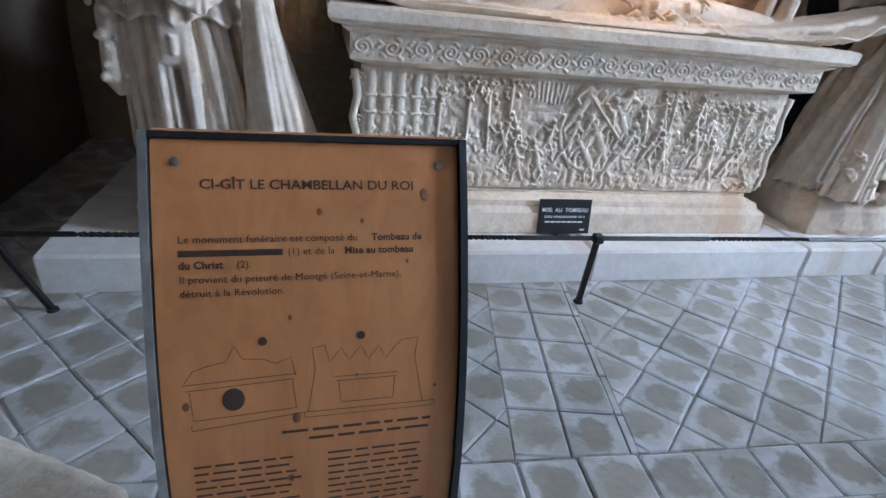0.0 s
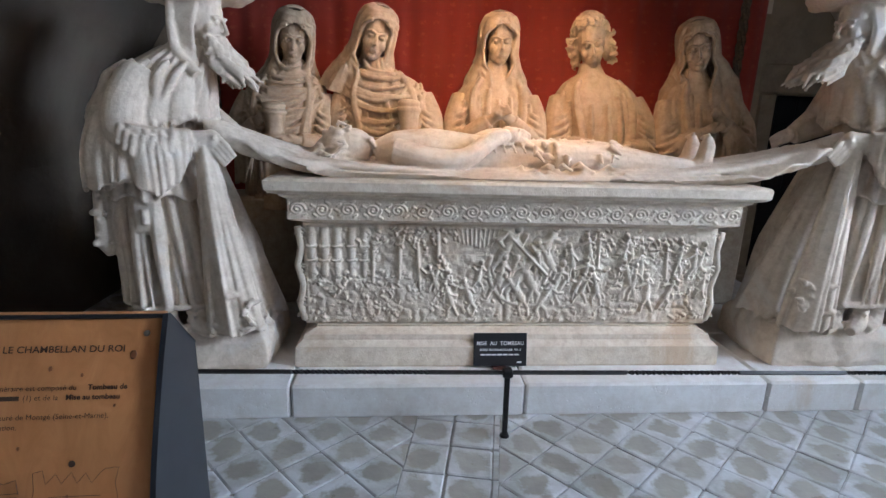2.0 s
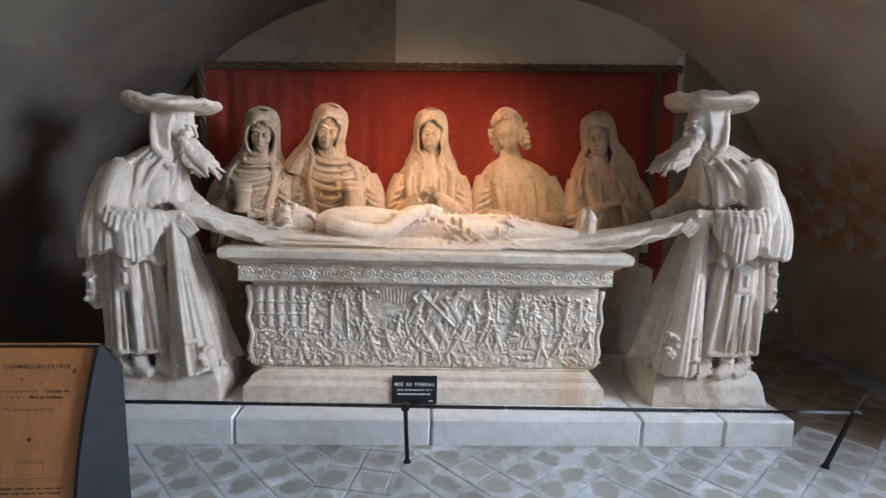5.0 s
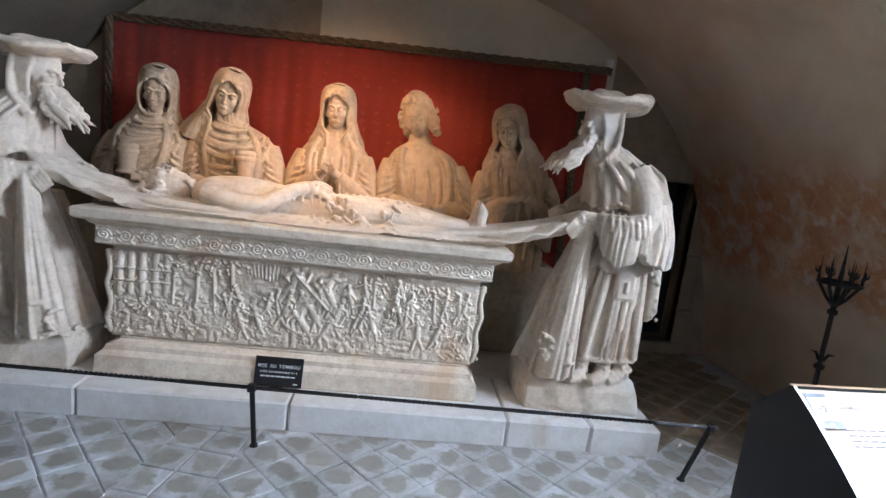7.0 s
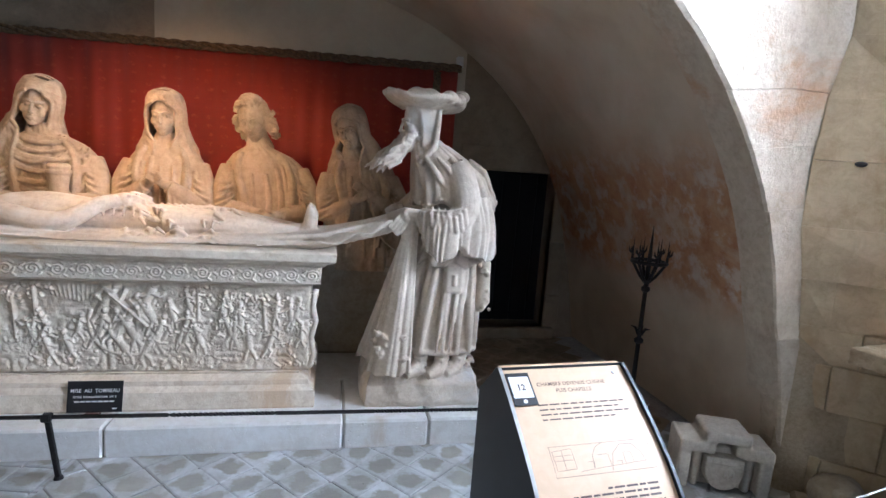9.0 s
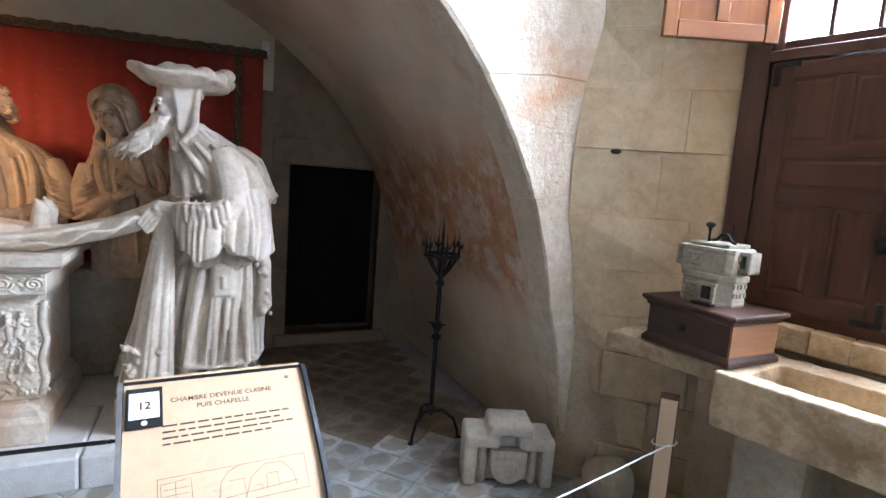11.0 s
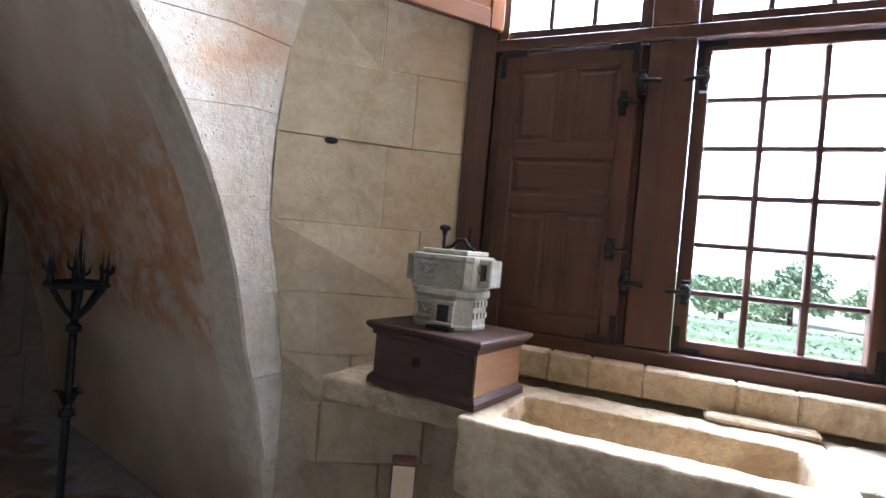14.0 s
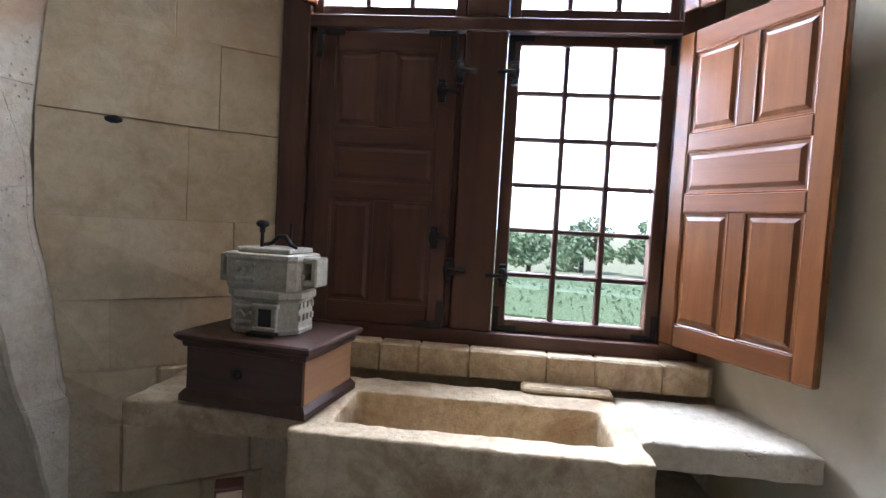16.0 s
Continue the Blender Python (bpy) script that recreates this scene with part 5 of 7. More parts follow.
for k in range(30):                                               # long folds drawn to both ends
    y0 = 0.02 + 0.55 * q.random()
    for sx, xe, ze in ((-1, -1.41, 1.27), (1, 1.52, 1.29)):
        sh.tube([(sx * 0.35, y0, 1.112), (sx * 0.75, y0 * 0.9 + 0.01, 1.125), (sx * 1.1, y0 * 0.6, 1.165), (xe, 0.0 + 0.03 * q.random() + y0 * 0.12, ze)], [0.006, q.uniform(0.010, 0.020), q.uniform(0.012, 0.024), 0.010], 7)
sh.ball((-0.97, 0.3, 1.13), (0.13, 0.15, 0.055))
sh.ball((-0.88, 0.285, 1.195), (0.085, 0.1, 0.085))
hm = Matrix.Rotation(radians(-72), 4, "Y") @ turn(20, 0, 0)
hm = (Matrix.Rotation(radians(-90), 4, "Z") @ turn(0, -82, 0))
head(sh, (-0.84, 0.28, 1.215), hm, 1.02)
for i in range(60):
    c = Vector((-0.90 + q.uniform(-0.07, 0.06), 0.28 + q.uniform(-0.12, 0.1), 1.18 + q.uniform(-0.06, 0.05)))
    d = Vector((q.uniform(-0.05, -0.02), q.gauss(0, 0.012), q.gauss(0, 0.02)))
    sh.tube([c - d, c + Vector((0, -0.008, 0.012)), c + d * 0.6, c + d * 1.3 + Vector((0, 0, -0.012))], [0.006, 0.012, 0.012, 0.005], 6)
for i in range(26):
    sh.tube([(-0.76 + q.uniform(-0.02, 0.03), 0.28 + q.uniform(-0.05, 0.05), 1.25), (-0.72, 0.28 + q.uniform(-0.06, 0.06), 1.245), (-0.70, 0.28 + q.uniform(-0.06, 0.06), 1.21)], [0.011, 0.013, 0.007], 6)
sh.limb([(-0.70, 0.3, 1.16), (-0.60, 0.3, 1.185), (-0.42, 0.3, 1.195), (-0.2, 0.3, 1.18), (0.0, 0.3, 1.165), (0.16, 0.3, 1.165), (0.3, 0.3, 1.155)], [0.06, 0.10, 0.11, 0.10, 0.09, 0.10, 0.09], 18)
for k in range(6):
    sh.tube([(-0.20 + 0.05 * k, 0.17, 1.2), (-0.22 + 0.05 * k, 0.25, 1.268), (-0.20 + 0.05 * k, 0.36, 1.262)], 0.008, 6)
for y, dz in ((0.23, 0), (0.38, 0.012)):
    sh.limb([(0.2, y, 1.165), (0.45, y, 1.175 + dz), (0.62, y, 1.165 + dz), (0.82, y, 1.145), (0.96, y, 1.135)], [0.095, 0.078, 0.06, 0.058, 0.042], 14)
    sh.tube([(0.95, y, 1.13), (1.0, y - 0.01, 1.18), (1.01, y - 0.015, 1.26), (1.0, y - 0.02, 1.305)], [0.045, 0.046, 0.04, 0.02], 10)
    for k in range(5):
        sh.ball((0.995, y - 0.035 + 0.016 * k, 1.315 - 0.005 * k), 0.011, None, 8, 5)
for y, s1 in ((0.14, 1), (0.46, -1)):
    sh.limb([(-0.60, y + 0.03 * s1, 1.2), (-0.42, y - 0.015 * s1, 1.165), (-0.26, y - 0.02 * s1, 1.17), (-0.13, y + 0.04 * s1, 1.255), (-0.04, y + 0.08 * s1, 1.285)], [0.062, 0.056, 0.052, 0.044, 0.032], 12)
    hand(sh, (-0.01, y + 0.09 * s1, 1.288), (0.7, 0.1 * s1, -0.12), 1.15)
for k in range(80):                                               # crumpled loincloth
    x, y = q.uniform(-0.04, 0.55), q.uniform(0.0, 0.42)
    z = 1.24 - 0.28 * max(0, 0.22 - y) / 0.22 * q.uniform(0.5, 1)
    a = q.uniform(0, 6.28)
    sh.tube([(x, y, max(z, 1.10)), (x + 0.05 * math.cos(a), y + 0.03 * math.sin(a), max(z, 1.10) + q.uniform(0, 0.025)), (x + 0.1 * math.cos(a + 0.5), y + 0.05 * math.sin(a), max(z - 0.02, 1.10))], [0.008, q.uniform(0.012, 0.022), 0.008], 6)
sculpted(solo("recumbent_statue", sh, STATUE, "carved statue of a dead man lying on a shroud", "statue", True), 0.0062, 1)

solo("support_wall", Shape().box(-1.72, 0.82, PZ, 1.72, 1.16, 0.85, 0.02), RUBBLE, "rough dark stone bench carrying the mourning figures", "bench")

# red curtain with its braid border
curtain = thing("curtain", "red patterned wall hanging with a dark braided border", "curtain")
nx = 200
rows = []
for z in (0.17, 0.8, 1.6, 2.40):
    row = []
    for i in range(nx):
        x = -2.0 + 4.17 * i / (nx - 1)
        zz = z if z < 2 else 2.345 + 0.105 * i / (nx - 1)
        row.append((x, 1.665 + 0.010 * math.sin(x * 21) + 0.006 * math.sin(x * 47 + 1) + 0.012 * math.sin(x * 5), zz))
    rows.append(row)
front = Shape().rings([r0 + [(p[0], p[1] + 0.008, p[2]) for p in reversed(r0)] for r0 in rows])
part("cloth", front, CURTAIN, curtain, "", True)
sh = Shape()
for ph in (0, 2.1, 4.2):
    sh.tube([(-2.02 + 4.21 * i / 150, 1.64 + 0.012 * math.cos(i * 0.55 + ph), 2.355 + 0.02 * math.sin(i * 0.55 + ph) + 0.11 * i / 150) for i in range(151)], 0.017, 7)
part("top_border", sh, BRAID, curtain, "dark carved rope border", True)
for x in (-1.92, 1.98):
    sh = Shape()
    for ph in (0, 2.1, 4.2):
        sh.tube([(x + 0.02 * math.sin(i * 0.55 + ph), 1.635 + 0.01 * math.cos(i * 0.55 + ph), 0.2 + 2.22 * i / 90) for i in range(91)], 0.017, 7)
    part("side_border", sh, BRAID, curtain, "", True)
det = thing("wall_sensor", "small white plastic sensor box on the wall", "sensor", pose(2.19, 1.72, 2.53))
part("housing", Shape().box(-0.03, -0.035, -0.05, 0.03, 0.03, 0.05, 0.008), PLASTIC, det)
part("lens", Shape().ball((0, -0.036, -0.015), (0.018, 0.01, 0.02)), WHITE, det, "", True)

# label on the tomb
sign = thing("name_sign", "black plastic sign with white lettering leaning on the tomb", "sign", pose(-0.067, -0.085, PZ, -12))
part("plate", Shape().box(-0.133, -0.004, 0.012, 0.133, 0.0, 0.178, 0.001), BLACK, sign)
part("foot", Shape().box(-0.04, -0.03, 0.0, 0.03, 0.01, 0.012, 0.002), REDWOOD, sign, "small red-brown wooden foot")
TX = Matrix.Rotation(radians(90), 4, "X")
lettering("lettering", "MISE  AU  TOMBEAU", 0.027, WHITE, sign, Matrix.Translation((0, -0.0055, 0.118)) @ TX, "CENTER", 0.92, 1.05, "white capitals", 0.0004)
lettering("lettering", "ECOLE  BOURGUIGNONNE  XVI  S", 0.0135, WHITE, sign, Matrix.Translation((0, -0.0055, 0.090)) @ TX, "CENTER", 0.98, 1.0, "", 0.0004)
for i in range(7):
    x = -0.098 + i * 0.028
    part("text_bar", Shape().box(x, -0.0052, 0.066, x + 0.023, -0.004, 0.073), WHITE, sign)
part("text_bar", Shape().box(0.085, -0.0052, 0.028, 0.108, -0.004, 0.035), WHITE, sign)


# ---- barrier in front of the plinth ----
barrier = thing("barrier", "low black wrought-iron barrier with a twisted rail", "barrier")
posts = [(-2.13, -0.36), (-0.095, -0.41), (2.17, -0.45)]
for i, (x, y) in enumerate(posts):
    sh = Shape()
    lean = (-0.10, -0.015, 0.07)[i]
    sh.box(-0.011, -0.011, 0.0, 0.011, 0.011, 0.34, 0.003)
    for p in sh.v:
        p.x += lean * p.z / 0.34
        p.y -= 0.05 * p.z / 0.34
    sh.moved(pose(x, y, 0))
    post = part("post", sh, IRON, barrier)
    part("post_head", Shape().box(x + lean - 0.021, y - 0.07, 0.315, x + lean + 0.021, y - 0.03, 0.352, 0.006), IRON, post)
    part("foot_plate", Shape().lathe([(0.001, 0), (0.022, 0), (0.018, 0.012), (0.001, 0.014)], (x, y, -0.002), 12), IRON, post)
for (a, la), (b, lb) in (((posts[0], -0.10), (posts[1], -0.015)), ((posts[1], -0.015), (posts[2], 0.07))):
    pa, pb = Vector((a[0] + la - (0.25 if a is posts[0] else 0), a[1] - 0.05, 0.335)), Vector((b[0] + lb + (0.04 if b is posts[2] else 0), b[1] - 0.05, 0.335))
    sh, n = Shape(), 160
    rings = []
    for i in range(n):
        t = i / (n - 1)
        tw = 1.0 * i if 0.22 < t < 0.42 or 0.62 < t < 0.86 else 0.0
        c = pa.lerp(pb, t)
        rings.append([c + Vector((0, 0.0105 * math.cos(tw + k * math.pi / 2), 0.0105 * math.sin(tw + k * math.pi / 2))) for k in range(4)])
    part("rail", sh.rings(rings), IRON, barrier, "twisted square iron rail")


# ---- information desks ----
def text_bars(parent, place, x0, x1, v, size, seed, material, words=True):
    """One line of unreadable writing as word-long bars."""
    q, x = random.Random(seed), x0
    while x < x1 - 0.01:
        w = min(q.uniform(0.008, 0.035), x1 - x)
        place(parent, x, x + w, v, size, material)
        x += w + 0.005


def info_desk(name, m, prof, width, label):
    """A bent dark steel desk with a pine board on its curved face. prof: y, z pairs from the top edge down."""
    desk = thing(name, label, "information desk", m)
    h = width / 2
    # smooth curve through the profile
    pts = []
    for i in range(len(prof) - 1):
        p0, p1, p2, p3 = [Vector((*prof[max(0, min(len(prof) - 1, i + k))], 0)) for k in (-1, 0, 1, 2)]
        for j in range(8):
            t = j / 8
            pts.append(0.5 * ((2 * p1) + (p2 - p0) * t + (2 * p0 - 5 * p1 + 4 * p2 - p3) * t * t + (3 * p1 - p0 - 3 * p2 + p3) * t ** 3))
    pts.append(Vector((*prof[-1], 0)))
    acc = [0.0]
    for a, b in zip(pts, pts[1:]):
        acc.append(acc[-1] + (b - a).length)

    def at(v, out=0.0):
        """The point and slope at v metres down the face."""
        i = max(k for k in range(len(pts) - 1) if acc[k] <= v)
        t = (v - acc[i]) / (acc[i + 1] - acc[i])
        p = pts[i].lerp(pts[i + 1], t)
        d = (pts[i + 1] - pts[i]).normalized()
        n = Vector((d.y, -d.x)) if Vector((d.y, -d.x)).x < 0 else Vector((-d.y, d.x))
        return Vector((p.x + n.x * out, p.y + n.y * out)), d, n

    part("board", Shape().rings([[(-h, p.x, p.y), (h, p.x, p.y), (h, p.x + 0.016, p.y), (-h, p.x + 0.016, p.y)] for p in pts]), PINE, desk, "varnished knotty pine board", True)
    bd = bpy.data.objects[desk.children[0].name]
    bd.data.polygons.foreach_set("use_smooth", [False] * len(bd.data.polygons))
    for sx in (-1, 1):
        back = 0.13
        sh = Shape().rings([[(sx * (h + 0.002), p.x - 0.008, p.y + 0.004), (sx * (h + 0.010), p.x - 0.008, p.y + 0.004), (sx * (h + 0.010), pts[0].x + min(0.11, pts[0].y - p.y + 0.004), p.y), (sx * (h + 0.002), pts[0].x + min(0.11, pts[0].y - p.y + 0.004), p.y)] for p in pts])
        part("side_plate", sh, STEEL, desk, "dark blued steel side plate")
        sh = Shape().rings([[(sx * (h + 0.001), p.x - 0.0095, p.y + 0.004), (sx * (h + 0.011), p.x - 0.0095, p.y + 0.004), (sx * (h + 0.011), p.x - 0.0078, p.y + 0.004), (sx * (h + 0.001), p.x - 0.0078, p.y + 0.004)] for p in pts])
        # only the left edge strip takes the pale steel
        part("edge", sh, STEELEDGE if sx < 0 else STEEL, desk)
    part("top_plate", Shape().rings([[(sx2 * (h + 0.01), pts[0].x - 0.009, pts[0].y + 0.004), (sx2 * (h + 0.01), pts[0].x + 0.112, pts[0].y - 0.105), (sx2 * (h + 0.01), pts[0].x + 0.112, pts[0].y - 0.111), (sx2 * (h + 0.01), pts[0].x - 0.009, pts[0].y - 0.003)] for sx2 in (-1, 1)]), STEEL, desk)
    part("back_plate", Shape().box(-h, pts[0].x + 0.103, 0.0, h, pts[0].x + 0.109, pts[0].y - 0.112), STEEL, desk)

    def frame_at(x, v, out=0.00035):
        p, d, n = at(v, out)
        up = Vector((0, -d.x, -d.y))
        nn = Vector((0, n.x, n.y))
        mm = Matrix.Identity(4)
        for c, vec in enumerate((Vector((1, 0, 0)), up, nn)):
            for k in range(3):
                mm[k][c] = vec[k]
        mm.translation = Vector((x, p.x, p.y))
        return mm

    def bar(parent, x0, x1, v, size, material):
        sh = Shape().box(x0, -size / 2, 0, x1, size / 2, 0.00015, 0, frame_at(0, v))
        part("text_bar", sh, material, parent)

    def line(a, b, rad=0.0011):
        n = max(2, int((Vector(a) - Vector(b)).length / 0.02) + 1)
        P = []
        for i in range(n + 1):
            t = i / n
            x, v = a[0] + (b[0] - a[0]) * t, a[1] + (b[1] - a[1]) * t
            P.append(frame_at(x, v, -0.0002).translation)
        return P

    def drawing(strokes, name2, rad=0.0011):
        sh = Shape()
        for s in strokes:
            P = []
            for a, b in zip(s, s[1:]):
                P += line(a, b)[(1 if P else 0):]
            sh.tube(P, rad, 4)
        part(name2, sh, INK, desk, "thin engraved outline drawing")

    def screw(x, v):
        mm = frame_at(x, v, 0)
        part("screw", Shape().lathe([(0.001, 0), (0.006, 0), (0.005, 0.002), (0.001, 0.0025)], (0, 0, 0), 12, mm), SCREW, desk)

    return desk, frame_at, bar, drawing, screw


# the desk about the tomb
D1, F1, bar1, draw1, screw1 = info_desk("information_desk", pose(-1.195, -1.475, 0, 0, 0, 2), [(0.0, 0.995), (-0.055, 0.89), (-0.125, 0.72), (-0.165, 0.55), (-0.175, 0.38), (-0.16, 0.2), (-0.12, 0.0)], 0.385, "curved steel desk with engraved pine board on the funeral monument")
for x in (-0.165, 0.165):
    screw1(x, 0.036)
lettering("heading", "CI-GÎT LE CHAMBELLAN DU ROI", 0.0172, INK, D1, F1(-0.004, 0.069), "CENTER", 1.08, 1.0, "dark engraved capitals", 0.0002)
lettering("line", "Le monument funéraire est composé du", 0.0131, INK, D1, F1(-0.165, 0.136), "LEFT", 1.0, 1.02)
lettering("line", "Tombeau de", 0.0131, INK, D1, F1(0.072, 0.136), "LEFT", 1.0, 1.02, "", 0.0004)
bar1(D1, -0.165, -0.042, 0.149, 0.008, INK)
lettering("line", "(1) et de la", 0.0131, INK, D1, F1(-0.036, 0.153), "LEFT", 1.0, 1.02)
lettering("line", "Mise au tombeau", 0.0131, INK, D1, F1(0.036, 0.153), "LEFT", 1.0, 1.02, "", 0.0004)
lettering("line", "du Christ", 0.0131, INK, D1, F1(-0.165, 0.168), "LEFT", 1.0, 1.02, "", 0.0004)
lettering("line", "(2).", 0.0131, INK, D1, F1(-0.098, 0.168), "LEFT")
lettering("line", "Il provient du prieuré de Montgé (Seine-et-Marne),", 0.0131, INK, D1, F1(-0.165, 0.186), "LEFT", 1.0, 1.02)
lettering("line", "détruit à la Révolution.", 0.0131, INK, D1, F1(-0.165, 0.203), "LEFT", 1.0, 1.02)
v0 = 0.268
tombA = [[(-0.165, v0 + 0.045), (-0.155, v0 + 0.03), (-0.14, v0 + 0.025), (-0.115, v0 + 0.02), (-0.105, v0 + 0.0), (-0.095, v0 + 0.018), (-0.07, v0 + 0.02), (-0.055, v0 + 0.027), (-0.035, v0 + 0.02), (-0.03, v0 + 0.045)], [(-0.168, v0 + 0.048), (-0.03, v0 + 0.043)], [(-0.165, v0 + 0.056), (-0.032, v0 + 0.050)], [(-0.16, v0 + 0.058), (-0.157, v0 + 0.098), (-0.03, v0 + 0.092), (-0.034, v0 + 0.052)], [(-0.16, v0 + 0.112), (-0.022, v0 + 0.100)], [(-0.16, v0 + 0.105), (-0.16, v0 + 0.112)]]
tombB = [[(-0.015, v0 + 0.1), (-0.005, v0 + 0.04), (-0.008, v0 + 0.01), (0.008, v0 + 0.006), (0.014, v0 + 0.03), (0.03, v0 + 0.012), (0.04, v0 + 0.03), (0.056, v0 + 0.01), (0.066, v0 + 0.03), (0.08, v0 + 0.012), (0.09, v0 + 0.03), (0.105, v0 + 0.012), (0.112, v0 + 0.006), (0.135, v0 + 0.004), (0.13, v0 + 0.03), (0.142, v0 + 0.1)], [(0.02, v0 + 0.052), (0.106, v0 + 0.052)], [(0.022, v0 + 0.058), (0.104, v0 + 0.058)], [(0.026, v0 + 0.06), (0.028, v0 + 0.09), (0.1, v0 + 0.09), (0.102, v0 + 0.06)], [(-0.02, v0 + 0.1), (0.16, v0 + 0.1), (0.16, v0 + 0.108), (-0.02, v0 + 0.108), (-0.02, v0 + 0.1)]]
draw1(tombA, "drawing", 0.0007)
draw1(tombB, "drawing", 0.0007)
for x in (-0.07, 0.056):
    part("number_dot", Shape().lathe([(0.001, 0), (0.0058, 0), (0.0058, 0.0006), (0.001, 0.0007)], (0, 0, 0), 14, F1(x, v0 - 0.004)), INK, D1)
part("shield", Shape().ball((0, 0, 0), (0.014, 0.016, 0.0008), None, 14, 6).moved(F1(-0.108, v0 + 0.072)), INK, D1, "small engraved coat of arms")
q = random.Random(6)
for i, v in enumerate((0.395, 0.408)):
    x = -0.05 + 0.035 * i
    while x < 0.15:
        w = q.uniform(0.012, 0.04)
        bar1(D1, x, min(x + w, 0.155), v, 0.0042, INK)
        x += w + 0.006
for col in (-0.162, 0.01):
    for i in range(11):
        x = col
        end = col + 0.14 - q.uniform(0, 0.02)
        while x < end - 0.008:
            w = q.uniform(0.012, 0.034)
            bar1(D1, x, min(x + w, end), 0.435 + 0.0115 * i, 0.0034, INK)
            x += w + 0.005

for x, v, w in ((0.005, 0.098, 0.008), (0.145, 0.075, 0.014), (-0.035, 0.235, 0.006), (-0.165, 0.345, 0.010), (-0.03, 0.375, 0.013), (0.05, 0.32, 0.005), (-0.04, 0.47, 0.010), (0.16, 0.345, 0.005), (0.06, 0.11, 0.006), (-0.13, 0.53, 0.007), (0.12, 0.165, 0.005)):
    part("wood_knot", Shape().ball((0, 0, 0), (w * 0.45, w * 0.62, 0.0003), None, 14, 4).moved(F1(x, v, 0.0)), KNOT, D1, "dark knot in the pine", True)

# the desk about the room
D2, F2, bar2, draw2, screw2 = info_desk("information_desk", pose(1.785, -1.682, 0, 0, 0, 5), [(0.0, 1.052), (-0.10, 0.985), (-0.26, 0.855), (-0.36, 0.72), (-0.42, 0.55), (-0.44, 0.3), (-0.40, 0.0)], 0.385, "curved steel desk with engraved pale board on the room")
for ob in D2.children:
    if ob.name.startswith("board"):
        ob.data.materials.clear()
        ob.data.materials.append(PINEPALE)
screw2(0.155, 0.032)
screw2(-0.155, 0.032)
lettering("heading", "CHAMBRE DEVENUE CUISINE", 0.0165, INK, D2, F2(0.005, 0.066), "CENTER", 1.0, 1.0, "dark engraved capitals", 0.0001)
lettering("heading", "PUIS CHAPELLE", 0.0165, INK, D2, F2(0.005, 0.087), "CENTER", 1.0, 1.0, "", 0.0001)
for i, (x1) in enumerate((0.155, 0.13, 0.15, 0.10)):
    x = -0.12
    while x < x1 - 0.008:
        w = q.uniform(0.012, 0.034)
        bar2(D2, x, min(x + w, x1), 0.122 + 0.014 * i, 0.004, INK)
        x += w + 0.005
part("badge", Shape().box(-0.188, -0.05, 0.0008, -0.118, 0.05, 0.003, 0.0008, F2(0, 0.072)), BLACK, D2, "black telephone-shaped badge")
part("badge_screen", Shape().box(-0.182, -0.028, 0.0031, -0.124, 0.037, 0.0036, 0, F2(0, 0.072)), PLASTIC, D2, "cream screen")
lettering("number", "12", 0.026, INK, D2, F2(-0.153, 0.077, 0.0042), "CENTER", 1.0, 1.0, "", 0.0006)
part("badge_dot", Shape().lathe([(0.001, 0), (0.006, 0), (0.006, 0.0008), (0.001, 0.0009)], (0, 0, 0.0032), 12, F2(-0.153, 0.110)), PLASTIC, D2)
b0 = 0.235
room = [[(-0.13, b0), (0.16, b0)], [(-0.13, b0), (-0.13, b0 + 0.075), (0.16, b0 + 0.075), (0.16, b0)], [(-0.125, b0 + 0.012), (-0.07, b0 + 0.008), (-0.068, b0 + 0.058), (-0.122, b0 + 0.06), (-0.125, b0 + 0.012)], [(-0.12, b0 + 0.024), (-0.074, b0 + 0.024)], [(-0.12, b0 + 0.036), (-0.074, b0 + 0.036)], [(-0.098, b0 + 0.012), (-0.098, b0 + 0.058)], [(-0.02, b0 + 0.06), (-0.015, b0 + 0.03), (0.0, b0 + 0.01), (0.025, b0 + 0.0)], [(0.03, b0 + 0.07), (0.045, b0 + 0.03), (0.075, b0 + 0.008), (0.11, b0 + 0.01), (0.13, b0 + 0.035), (0.135, b0 + 0.065)], [(0.0, b0 + 0.03), (0.03, b0 + 0.03), (0.032, b0 + 0.07)], [(0.075, b0 + 0.062), (0.075, b0 + 0.03), (0.098, b0 + 0.03), (0.1, b0 + 0.062)], [(-0.06, b0 + 0.066), (0.0, b0 + 0.062), (0.14, b0 + 0.055)], [(-0.03, b0 + 0.045), (-0.015, b0 + 0.045), (-0.018, b0 + 0.06)], [(0.05, b0 + 0.05), (0.065, b0 + 0.05), (0.062, b0 + 0.062)]]
draw2(room, "drawing", 0.0006)
for i in range(4):
    x = -0.10 + (0.10 if i == 0 else 0)
    while x < 0.15:
        w = q.uniform(0.012, 0.034)
        bar2(D2, x, min(x + w, 0.155), 0.345 + 0.013 * i, 0.005, INK)
        x += w + 0.005

